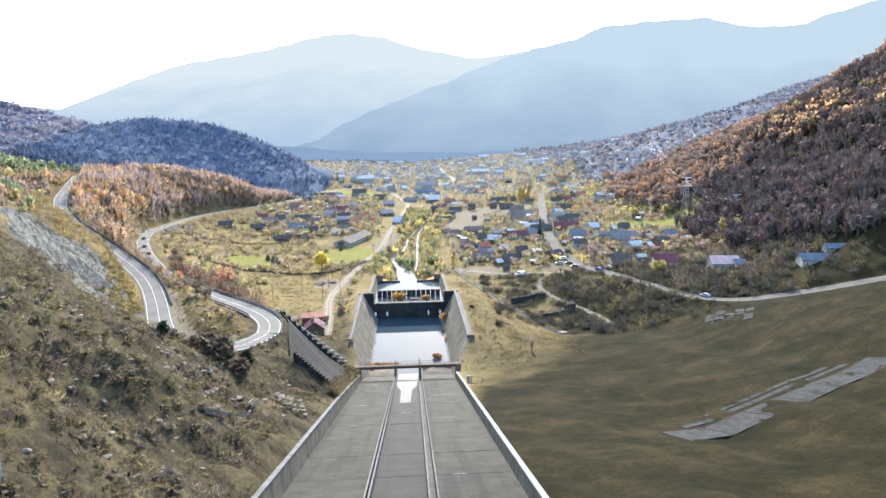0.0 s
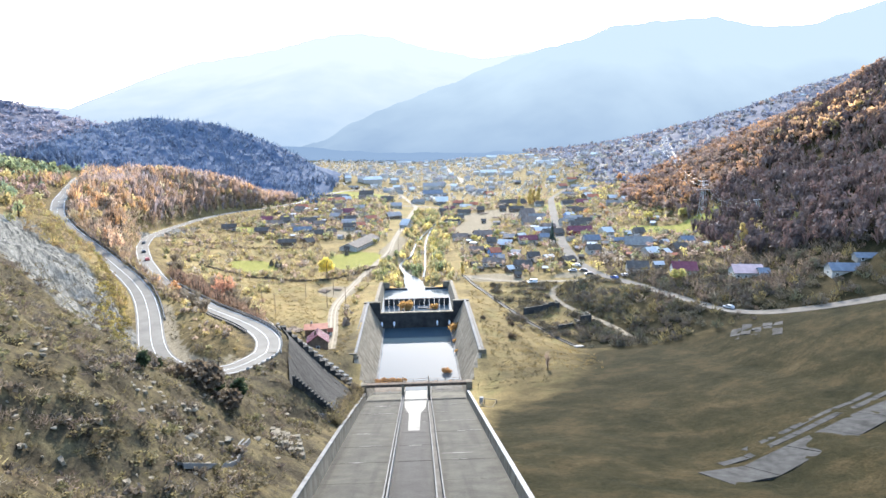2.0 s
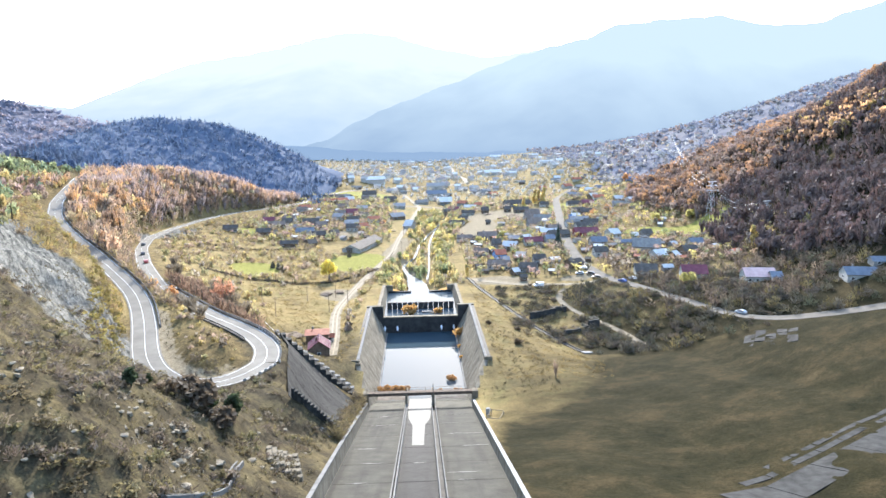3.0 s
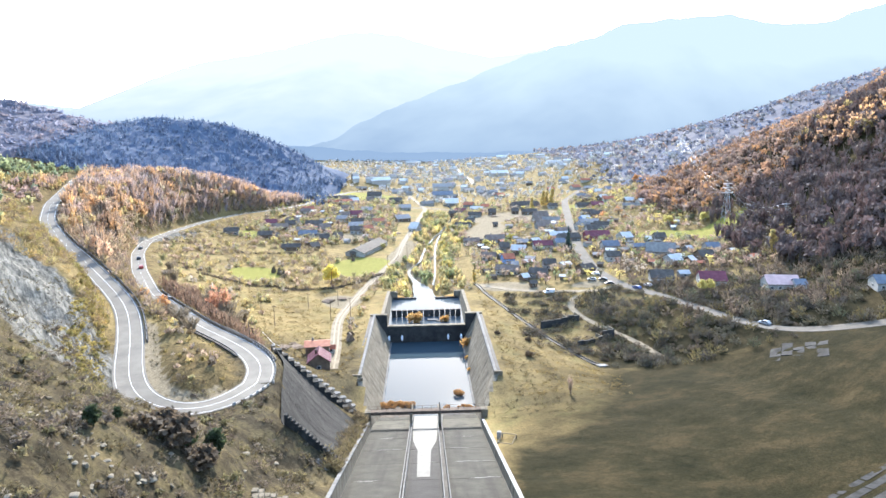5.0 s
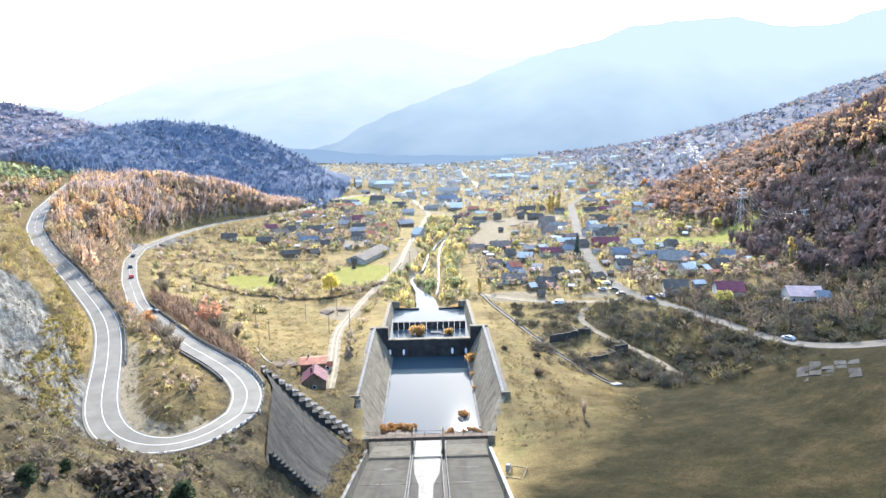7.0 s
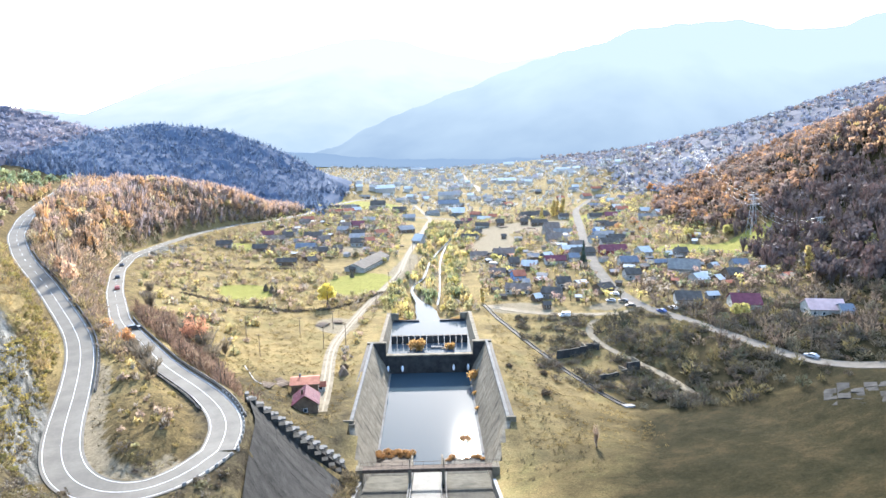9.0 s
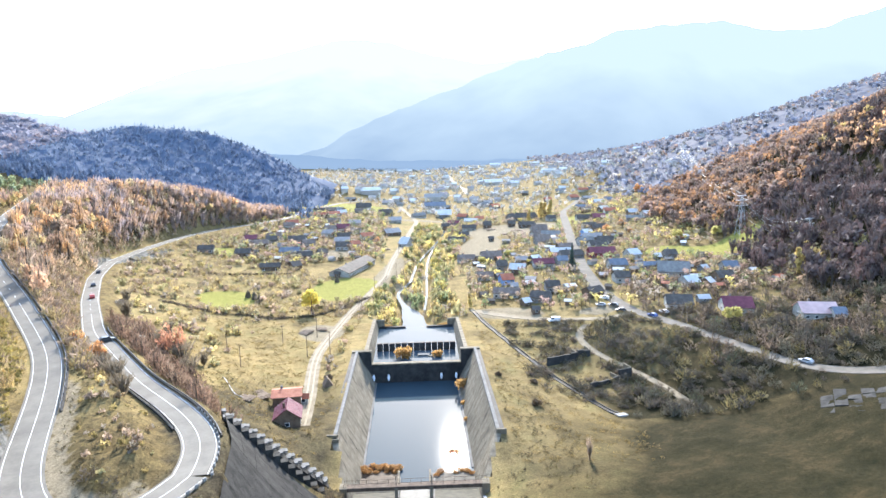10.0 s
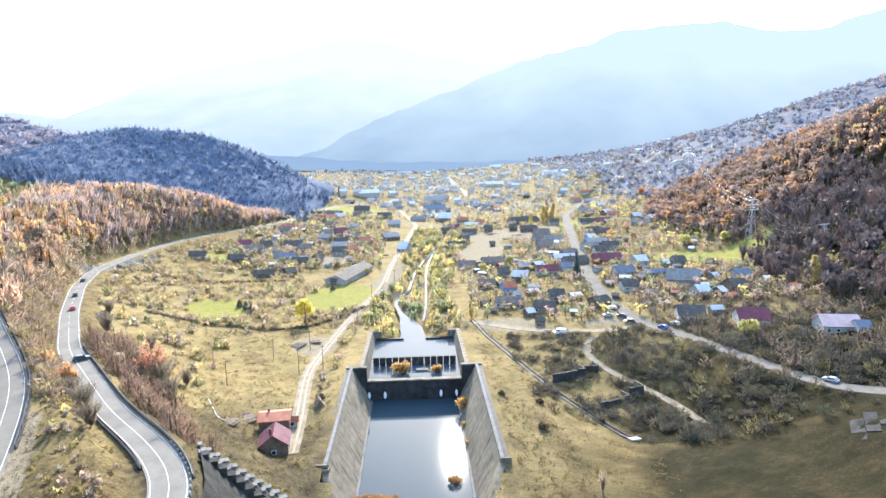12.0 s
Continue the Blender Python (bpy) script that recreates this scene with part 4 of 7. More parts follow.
FAR_CREST = [(-2600, 180), (-2201, 268), (-1877, 223), (-1624, 325), (-1186, 454), (-752, 538), (-534, 581), (-348, 603), (-100, 582), (86, 528), (275, 500), (417, 470), (700, 500), (1000, 500), (1400, 500), (2600, 520)]
MID_CREST = [(-1100, -60), (-560, -10), (-370, 41), (-226, 119), (-36, 196), (201, 284), (390, 361), (555, 404), (721, 436), (815, 480), (957, 489), (1124, 503), (1292, 520), (1439, 491), (1684, 489), (1875, 548), (2038, 592), (2600, 700)]
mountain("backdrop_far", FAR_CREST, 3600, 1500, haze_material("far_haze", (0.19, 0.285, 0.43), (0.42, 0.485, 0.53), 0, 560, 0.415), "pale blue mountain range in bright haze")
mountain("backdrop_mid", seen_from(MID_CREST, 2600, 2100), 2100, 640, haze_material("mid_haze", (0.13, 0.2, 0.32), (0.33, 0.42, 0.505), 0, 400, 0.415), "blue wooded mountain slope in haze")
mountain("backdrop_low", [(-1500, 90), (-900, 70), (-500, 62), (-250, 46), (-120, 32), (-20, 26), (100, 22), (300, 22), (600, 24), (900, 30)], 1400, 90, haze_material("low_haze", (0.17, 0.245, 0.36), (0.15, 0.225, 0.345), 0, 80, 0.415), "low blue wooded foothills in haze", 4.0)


# Plants: leaves and twigs are small blades, one tint a plant
def foliage_material(name, through_light, sheen=0.05, low=0.6, top=1.3):
    m = bpy.data.materials.new(name)
    m.use_nodes = True
    n, l = m.node_tree.nodes, m.node_tree.links
    b = n["Principled BSDF"]
    b.inputs["Roughness"].default_value = 0.7
    b.inputs["Specular IOR Level"].default_value = 0.1
    b.inputs["Sheen Weight"].default_value, b.inputs["Sheen Roughness"].default_value = sheen, 0.5
    tint, isl, hsv, mr = n.new("ShaderNodeVertexColor"), n.new("ShaderNodeNewGeometry"), n.new("ShaderNodeHueSaturation"), n.new("ShaderNodeMapRange")
    tint.layer_name = "tint"
    mr.inputs["To Min"].default_value, mr.inputs["To Max"].default_value = low, top
    l.new(isl.outputs["Random Per Island"], mr.inputs["Value"])
    l.new(mr.outputs[0], hsv.inputs["Value"])
    l.new(tint.outputs["Color"], hsv.inputs["Color"])
    l.new(hsv.outputs["Color"], b.inputs["Base Color"])
    tr, ms = n.new("ShaderNodeBsdfTranslucent"), n.new("ShaderNodeMixShader")
    l.new(hsv.outputs["Color"], tr.inputs["Color"])
    ms.inputs["Fac"].default_value = through_light
    l.new(b.outputs[0], ms.inputs[1])
    l.new(tr.outputs[0], ms.inputs[2])
    l.new(ms.outputs[0], n["Material Output"].inputs["Surface"])
    return m


M["foliage"] = foliage_material("autumn_leaves", 0.6, 0.03, 0.7, 1.2)
M["needles"] = foliage_material("hazed_far_needles", 0.5, 0.0, 0.93, 1.07)
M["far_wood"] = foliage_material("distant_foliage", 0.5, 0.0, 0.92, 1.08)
# for trees and brush that carry their shade in the tint
M["shade_wood"] = foliage_material("shaded_twigs", 0.2, 0.03, 0.8, 1.15)
M["twigs"] = foliage_material("bare_twigs", 0.5)
M["bark"] = material("grey_bark", (0.07, 0.055, 0.04), (0.17, 0.14, 0.11), 0.4, 0.95, 0.5)


def blades(centre, along_, across):
    """Four corners for each blade."""
    return np.stack([centre - along_ - across, centre - along_ + across, centre + along_ + across * 0.6, centre + along_ - across * 0.6], 1)


def unit(v):
    return v / np.maximum(np.linalg.norm(v, axis=1), 1e-6)[:, None]


def template(kind, count, leaf, seed):
    """Blades (count, 4, 3) of one plant of height 1 and radius 1."""
    r = np.random.RandomState(seed)
    if kind == "conifer":
        t = r.uniform(0.08, 1, count)
        a, rad = r.uniform(0, 6.283, count), (1.03 - t) * (0.75 + 0.25 * np.sin(t * 40)) * r.uniform(0.35, 1, count)
        c = np.stack([rad * np.cos(a), rad * np.sin(a), t], 1)
        out = np.stack([np.cos(a) * 0.45, np.sin(a) * 0.45, np.full(count, -0.9)], 1)
        side = np.stack([-np.sin(a), np.cos(a), r.uniform(-0.3, 0.3, count)], 1)
        s = leaf * (r.uniform(0.6, 1.2, count) * (1.15 - t))[:, None]
        return blades(c, out * s * (1.1, 1.1, 0.35), side * s * (0.7, 0.7, 0.3))
    if kind == "brush":
        a, lean = r.uniform(0, 6.283, count), np.sqrt(r.uniform(0, 1, count))
        c = np.stack([lean * np.cos(a), lean * np.sin(a), r.uniform(0.02, 0.95, count) * (1 - 0.55 * lean ** 2)], 1)
        up = unit(np.stack([np.cos(a) * lean * 0.8, np.sin(a) * lean * 0.8, r.uniform(0.4, 1.4, count)], 1) + r.normal(size=(count, 3)) * 0.35)
        side = unit(np.cross(up, r.normal(size=(count, 3))))
        return blades(c, up * (leaf * 1.2) * r.uniform(0.5, 1.4, count)[:, None] * (1, 1, 0.55), side * leaf * 0.2)
    if kind == "bare":
        a, lean = r.uniform(0, 6.283, count), r.uniform(0.05, 0.95, count) ** 0.8
        low = r.uniform(0.0, 0.75, count)
        c = np.stack([lean * np.cos(a) * (0.25 + 0.75 * low), lean * np.sin(a) * (0.25 + 0.75 * low), low * 0.8 + 0.14], 1)
        up = unit(np.stack([np.cos(a) * lean, np.sin(a) * lean, r.uniform(0.7, 1.5, count)], 1))
        side = unit(np.cross(up, r.normal(size=(count, 3))))
        return blades(c, up * (leaf * 1.6) * r.uniform(0.6, 1.4, count)[:, None] * (1, 1, 0.55), side * leaf * 0.14)
    lobes = {"poplar": 6, "full": 16}.get(kind, 8)
    la = r.uniform(0, 6.283, lobes)
    if kind == "poplar":
        lc = np.stack([0.25 * np.cos(la), 0.25 * np.sin(la), np.linspace(0.2, 0.88, lobes)], 1)
        lr = np.full(lobes, 0.75) * np.linspace(1, 0.5, lobes)
        squash = 0.2
    elif kind == "full":
        rad = np.sqrt(r.uniform(0.02, 1, lobes)) * 0.68
        lc = np.stack([rad * np.cos(la), rad * np.sin(la), 0.36 + 0.5 * r.uniform(0, 1, lobes) * (1.1 - rad)], 1)
        lr, squash = r.uniform(0.22, 0.42, lobes), 0.42
    elif kind == "shrub":
        lc = np.stack([0.5 * np.cos(la), 0.5 * np.sin(la), r.uniform(0.2, 0.62, lobes)], 1)
        lr, squash = r.uniform(0.4, 0.62, lobes), 0.62
    else:
        lc = np.stack([0.5 * np.cos(la), 0.5 * np.sin(la), r.uniform(0.42, 0.82, lobes)], 1)
        lr, squash = r.uniform(0.36, 0.6, lobes), 0.36
    k = r.randint(0, lobes, count)
    d = unit(r.normal(size=(count, 3)))
    c = lc[k] + d * (lr[k] * r.uniform(0.6, 1.05, count))[:, None] * (1, 1, squash)
    c[:, 2] = np.clip(c[:, 2], 0.03, 1.05)
    u = unit(r.normal(size=(count, 3)) + d * 0.3)
    v = unit(np.cross(u, r.normal(size=(count, 3))))
    s = leaf * r.uniform(0.5, 1.3, count)[:, None]
    return blades(c, u * s * (1, 1, squash * 1.3), v * s * (0.75, 0.75, squash))


def stem(kind, sides=3):
    """A tapered stem of height 1, as blades."""
    q = []
    for k in range(sides):
        a, b = k * 6.283 / sides, (k + 1) * 6.283 / sides
        q.append([(0.05 * math.cos(a), 0.05 * math.sin(a), -0.06), (0.05 * math.cos(b), 0.05 * math.sin(b), -0.06), (0.015 * math.cos(b), 0.015 * math.sin(b), 0.8), (0.015 * math.cos(a), 0.015 * math.sin(a), 0.8)])
    return np.array(q)


def blade_mesh(name, corners, tints, mat):
    """corners (n, 4, 3), tints (n, 3)."""
    n = len(corners)
    me = bpy.data.meshes.new(name)
    me.vertices.add(4 * n)
    me.vertices.foreach_set("co", corners.astype(np.float32).ravel())
    me.loops.add(4 * n)
    me.loops.foreach_set("vertex_index", np.arange(4 * n, dtype=np.int32))
    me.polygons.add(n)
    me.polygons.foreach_set("loop_start", np.arange(n, dtype=np.int32) * 4)
    me.update(calc_edges=True)
    col = me.color_attributes.new("tint", "FLOAT_COLOR", "POINT")
    rgba = np.ones((n, 4, 4), np.float32)
    rgba[:, :, :3] = tints[:, None, :]
    col.data.foreach_set("color", rgba.ravel())
    me.materials.append(mat)
    return me


def thicket(name, x, y, size, wide, kind, palette, count, leaf, label, category, mat="foliage", seed=1, trunk=True):
    """Many plants as one piece of stuff. size: heights, wide: radius for a height of one."""
    r = np.random.RandomState(seed)
    z = height(x, y)
    n = len(x)
    thin = 0.56 if np.mean(y) > 110 else 0.72
    count, leaf = max(6, int(count * thin)), leaf * thin ** -0.42
    tints = np.array(palette)[r.randint(0, len(palette), n)] * r.uniform(0.75, 1.25, (n, 1))
    out, cols = [], []
    for v in range(5):
        ids = np.arange(v, n, 5)
        if not len(ids):
            continue
        t = template(kind, count, leaf, seed * 10 + v)
        a = r.uniform(0, 6.283, len(ids))
        ca, sa = np.cos(a)[:, None, None], np.sin(a)[:, None, None]
        h, w = size[ids][:, None, None], (size[ids] * wide * r.uniform(0.8, 1.2, len(ids)))[:, None, None]
        for shape, bark in ((t, False), (stem(kind), True)):
            if bark and not trunk:
                continue
            sx, sy, sz = shape[None, :, :, 0], shape[None, :, :, 1], shape[None, :, :, 2]
            ww = h if bark else w
            p = np.stack([(sx * ca - sy * sa) * ww + x[ids][:, None, None], (sx * sa + sy * ca) * ww + y[ids][:, None, None], sz * h + z[ids][:, None, None]], -1)
            out.append(p.reshape(-1, 4, 3))
            c = np.repeat(tints[ids], shape.shape[0], 0)
            cols.append(c * 0 + (0.12, 0.10, 0.08) if bark else c)
    return tagged(new(name, blade_mesh(name, np.concatenate(out), np.concatenate(cols), M[mat])), label, category, kind="stuff")


def canopy(name, x0, x1, y0, y1, spacing, lift, crown, rule, mat, label, seed):
    """A closed wood far off: one skin over crowns that stand on a jittered grid."""
    step = spacing / 2.6
    xs, ys = np.arange(x0, x1, step), np.arange(y0, y1, step)
    x, y = np.meshgrid(xs, ys)
    r = np.random.RandomState(seed)
    ni, nj = int((x1 - x0) / spacing) + 4, int((y1 - y0) / spacing) + 4
    jx, jy, jh = r.uniform(-0.42, 0.42, (nj, ni)), r.uniform(-0.42, 0.42, (nj, ni)), r.uniform(0.55, 1.25, (nj, ni))
    ci, cj = ((x - x0) / spacing).astype(int) + 1, ((y - y0) / spacing).astype(int) + 1
    bump = np.zeros(x.shape)
    for di in (-1, 0, 1):
        for dj in (-1, 0, 1):
            i, j = ci + di, cj + dj
            px, py = x0 + (i - 0.5 + jx[j, i]) * spacing, y0 + (j - 0.5 + jy[j, i]) * spacing
            bump = np.maximum(bump, jh[j, i] * crown * np.clip(1 - np.hypot(x - px, y - py) / (0.85 * spacing), 0, 1))
    h = height(x, y)
    edge = np.clip((y - y0) / 50, 0, 1) * np.clip((h - 9) / 12, 0, 1)
    keep = rule(x, y)
    z = np.where(keep, h - 0.6 + (lift - crown + bump) * edge, h - 2)
    cell = keep[:-1, :-1] | keep[1:, :-1] | keep[:-1, 1:] | keep[1:, 1:]
    i = np.arange(x.size).reshape(x.shape)
    faces = np.stack([i[:-1, :-1], i[:-1, 1:], i[1:, 1:], i[1:, :-1]], -1)[cell]
    return tagged(solid(name, np.stack([x, y, z], -1).reshape(-1, 3), faces, mat, smooth=True), label, "woods", kind="stuff")


# far canopies with the blue-grey of haze mixed into their base colours
M["hazed_spruce"] = material("hazed_spruce_canopy", (0.072, 0.098, 0.145), (0.085, 0.112, 0.163), 14.0, 1.0, 0.0)
M["hazed_upland"] = material("hazed_mixed_canopy", (0.08, 0.091, 0.122), (0.11, 0.108, 0.127), 60.0, 1.0, 0.0)
M["hazed_brown"] = material("hazed_bare_canopy", (0.085, 0.094, 0.13), (0.125, 0.113, 0.13), 40.0, 1.0, 0.0)
RUST, ORANGE, OCHRE = (0.45, 0.29, 0.185), (0.6, 0.37, 0.19), (0.46, 0.36, 0.16)
YELLOW, OLIVE, GREEN = (0.58, 0.49, 0.18), (0.34, 0.31, 0.16), (0.22, 0.25, 0.13)
TWIG, GREYTWIG, PLUM = (0.36, 0.27, 0.2), (0.36, 0.31, 0.25), (0.36, 0.255, 0.215)
# browns lowered to the tone of the hillside's shaded face
SHADED_UMBER, SHADED_MAROON = (0.135, 0.105, 0.1), (0.165, 0.11, 0.098)
KEEP_OUT = []  # x, y, radius of buildings


def clear_of(x, y, margin):
    """Where nothing is built."""
    ok = ~((abs(x) < 24) & (y > -245) & (y < 141)) | ((abs(x) > 17.2 + margin * 0.2) & (y < 3))
    for key, (line, half, _) in ROADS.items():
        ok &= near_line(line, x, y)[0] > half - 0.6 + margin * (0.3 if key in ("upper", "lower") else 0.15)
    d = near_line(RIVER, x, y)[0]
    ok &= (d > np.interp(y, [138, 152, 160, 168, 180, 205], [7.0, 6.6, 5.8, 4.2, 2.8, 2.2])) | (y < 130)
    ok &= ~((x > lip_x(y) - 0.8) & (x < -16) & (y > -56) & (y < 1))
    for s in LAWNS:
        ok &= soft_spot(x, y, *s) < 0.5
    ok &= (near_line(BROOK, x, y)[0] > 2.2) | (y < 150)
    for s in BARE[1:6] + BARE[9:]:
        ok &= soft_spot(x, y, *s) < 0.35
    for hx, hy, hr in KEEP_OUT:
        ok &= np.hypot(x - hx, y - hy) > hr
    return ok


def scatter(n, x0, x1, y0, y1, seed, margin=2.0, rule=None, clump=None):
    r = np.random.RandomState(seed)
    x, y = r.uniform(x0, x1, n), r.uniform(y0, y1, n)
    ok = clear_of(x, y, margin)
    if clump:
        ok &= waves(x, y, clump, seed) > -0.1
    if rule is not None:
        ok &= rule(x, y)
    return x[ok], y[ok], r


def single_tree(name, kind, h, wide, tint, count, leaf, seed, label, category="tree", mat="foliage"):
    """One tree with a limbed trunk and a crown, at the origin, to be copied."""
    t = new(name)
    bm = bmesh.new()
    r = random.Random(seed)
    top = 0.7 if kind != "shrub" else 0.35
    add_tube(bm, (0, 0, -0.4), (0.02 * h, 0, h * top * 0.5), 0.028 * h + 0.03, 0.018 * h, 7)
    add_tube(bm, (0.02 * h, 0, h * top * 0.5), (0, 0.02 * h, h * (top + 0.12)), 0.018 * h, 0.006 * h, 6)
    for k in range(7):
        a, zz = r.uniform(0, 6.28), r.uniform(0.3, 0.75) * h * top / 0.7
        q = r.uniform(0.45, 0.8) * h * wide
        add_tube(bm, (0, 0, zz), (q * math.cos(a), q * math.sin(a), zz + h * r.uniform(0.1, 0.25)), 0.01 * h, 0.003 * h, 5)
    part("trunk", bm, M["bark"], t)
    c = template(kind, count, leaf / (h * wide), seed) * (h * wide, h * wide, h)
    ob = new("crown", blade_mesh("crown", c, np.tile(np.array(tint), (len(c), 1)), M[mat]))
    ob.parent = t
    return tagged(t, label, category)


# Houses of the village: x, y, width, depth, turn, roof, wall
LEFT_HOUSES = [
    (-100.5, 325.4, 7.1, 8, 10, "slate", "grey"),
    (-90.5, 311.8, 5.4, 6, 0, "grey", "plaster"),
    (-84.8, 337.1, 12.1, 9, 5, "slate", "plaster"),
    (-81.2, 289.7, 12.4, 8, -4, "blue", "plaster"),
    (-70.0, 279.2, 9.2, 8, 8, "slate", "brown"),
    (-83.2, 239.3, 11.0, 6, 4, "slate", "brown"),
    (-70.9, 249.0, 5.3, 8, 30, "slate", "brown"),
    (-50.5, 319.4, 8.5, 9, 0, "slate", "plaster"),
    (-61.5, 295.5, 5.1, 7, 30, "slate", "grey"),
    (-58.8, 402.8, 10.0, 10, 0, "maroon", "maroon"),
    (-52.1, 436.0, 9.7, 8, 0, "pale", "plaster"),
]
TRACK_HOUSES = [
    (-36.7, 363.1, 9.3, 8, 20, "brick", "plaster"),
    (-18.8, 386.3, 12.3, 10, 25, "pale", "brown"),
    (-6.7, 336.9, 6.3, 14, -20, "white", "plaster"),
    (-17.9, 459.2, 11.0, 10, 0, "pale", "plaster"),
    (28.7, 524.0, 15.5, 16, 0, "white", "grey"),
    (-28.6, 511.4, 13.1, 12, 0, "slate", "grey"),
    (-53.7, 558.4, 15.2, 14, 0, "slate", "plaster"),
    (22.9, 602.8, 23.6, 14, 0, "blue", "plaster"),
    (-42.6, 327.4, 6.3, 7, 20, "brick", "plaster"),
    (-43.9, 230.3, 3.1, 4, 0, "slate", "brown"),
]
LOT_SHEDS = [
    (60.4, 406.9, 6.0, 10, 0, "slate", "brown"),
    (38.2, 369.5, 7.2, 9, 0, "slate", "brown"),
    (94.9, 441.1, 24.5, 12, 14, "slate", "grey"),
    (79.6, 399.6, 5.5, 8, 0, "slate", "brown"),
    (90.3, 387.7, 12.5, 8, 0, "slate", "brown"),
    (93.5, 352.2, 11.2, 14, 0, "brown", "grey"),
    (86.3, 301.5, 10.0, 13, 0, "brown", "grey"),
    (55.7, 337.7, 3.2, 5, 0, "slate", "brown"),
    (40.2, 265.0, 4.1, 6, 10, "slate", "brown"),
    (44.9, 258.0, 3.0, 5, 0, "slate", "brown"),
]
ROAD_HOUSES = [
    (88.3, 255.5, 12.1, 7, 0, "white", "maroon"),
    (83.1, 227.4, 5.6, 7, 5, "blue", "plaster"),
    (72.6, 227.8, 11.2, 8, 0, "maroon", "plaster"),
    (70.5, 242.7, 5.2, 8, 25, "white", "grey"),
    (49.8, 234.8, 5.6, 9, 0, "slate", "grey"),
    (62.4, 243.0, 6.5, 6, 0, "pale", "brown"),
    (47.4, 198.3, 6.2, 8, 10, "brick", "blue"),
    (66.1, 172.3, 6.3, 8, 0, "slate", "grey"),
    (51.6, 136.9, 3.0, 4, 5, "slate", "brown"),
    (49.5, 150.6, 3.2, 5, 20, "white", "brown"),
    (49.2, 183.1, 3.3, 5, 0, "pale", "plaster"),
]
UPPER_HOUSES = [
    (137.5, 392.9, 11.0, 9, 0, "slate", "plaster"),
    (153.1, 459.8, 10.3, 9, 0, "blue", "plaster"),
    (146.5, 380.2, 9.9, 9, 0, "maroon", "brown"),
    (119.5, 312.3, 6.2, 8, 15, "white", "blue"),
    (132.7, 328.8, 9.7, 8, 0, "slate", "brown"),
    (109.4, 240.2, 15.0, 10, 0, "maroon", "maroon"),
    (113.8, 263.8, 10.4, 9, 0, "slate", "plaster"),
    (107.2, 202.8, 8.9, 9, 0, "blue", "plaster"),
    (121.6, 199.1, 11.4, 5, 0, "blue", "grey"),
    (122.9, 225.8, 6.4, 9, 15, "white", "plaster"),
    (141.7, 218.2, 5.7, 8, 0, "slate", "grey"),
    (134.3, 217.4, 3.0, 5, 0, "white", "grey"),
]
EAST_HOUSES = [
    (128.5, 180.1, 14.7, 14, -18, "grey", "grey"),
    (155.4, 177.2, 7.0, 8, 0, "blue", "plaster"),
    (143.7, 180.1, 3.2, 5, 20, "white", "grey"),
    (125.9, 154.6, 5.8, 8, 15, "white", "plaster"),
    (133.5, 152.4, 3.0, 6, 25, "white", "brown"),
    (143.2, 157.3, 7.1, 9, 0, "slate", "brown"),
    (108.8, 124.4, 9.9, 10, -12, "slate", "plaster"),
    (126.4, 111.0, 10.6, 11, -12, "maroon", "plaster"),
    (120.2, 126.8, 4.4, 4, 0, "white", "grey"),
    (100.8, 175.1, 7.1, 8, 0, "slate", "plaster"),
    (171.6, 373.3, 7.2, 8, 0, "white", "brown"),
    (176.5, 355.5, 6.1, 8, 20, "white", "plaster"),
    (173.1, 476.0, 7.5, 8, 0, "white", "plaster"),
    (182.6, 474.5, 6.4, 8, 0, "blue", "plaster"),
]
SHADE_HOUSES = [
    (146.2, 91.0, 12.2, 10, -10, "rose", "plaster"),
    (150.6, 85.0, 4.0, 6, -10, "blue", "plaster"),
]


ROOFS = {k: material("roof_" + k, a, b, 1.6, r, 0.25, 0.3, metal=mt, spread=0.15) for k, a, b, r, mt in (
    ("slate", (0.075, 0.063, 0.053), (0.14, 0.12, 0.1), 0.85, 0.0), ("grey", (0.17, 0.16, 0.145), (0.27, 0.255, 0.23), 0.9, 0.0), ("blue", (0.13, 0.15, 0.175), (0.21, 0.23, 0.26), 0.6, 0.0),
    ("maroon", (0.13, 0.035, 0.05), (0.22, 0.06, 0.075), 0.45, 0.0), ("brick", (0.34, 0.10, 0.055), (0.50, 0.18, 0.10), 0.6, 0.0), ("pale", (0.3, 0.265, 0.24), (0.42, 0.375, 0.34), 0.85, 0.0),
    ("white", (0.5, 0.485, 0.455), (0.66, 0.64, 0.6), 0.5, 0.0), ("brown", (0.15, 0.11, 0.085), (0.27, 0.21, 0.17), 0.9, 0.0), ("rose", (0.62, 0.38, 0.33), (0.74, 0.5, 0.44), 0.4, 0.0))}
WALLS = {k: material("wall_" + k, a, b, 1.2, 0.9, 0.2, 0.35, spread=0.12) for k, a, b in (
    ("grey", (0.16, 0.155, 0.145), (0.25, 0.243, 0.228)), ("plaster", (0.3, 0.285, 0.25), (0.44, 0.42, 0.38)), ("brown", (0.10, 0.07, 0.05), (0.2, 0.145, 0.1)),
    ("maroon", (0.2, 0.05, 0.06), (0.3, 0.09, 0.1)), ("blue", (0.15, 0.25, 0.45), (0.24, 0.36, 0.58)))}
M["glass"] = material("dark_window_glass", (0.02, 0.025, 0.03), (0.05, 0.055, 0.06), 1.0, 0.12, 0.0)
M["wood"] = material("weathered_wood", (0.14, 0.10, 0.07), (0.27, 0.2, 0.14), 0.6, 0.85, 0.4)
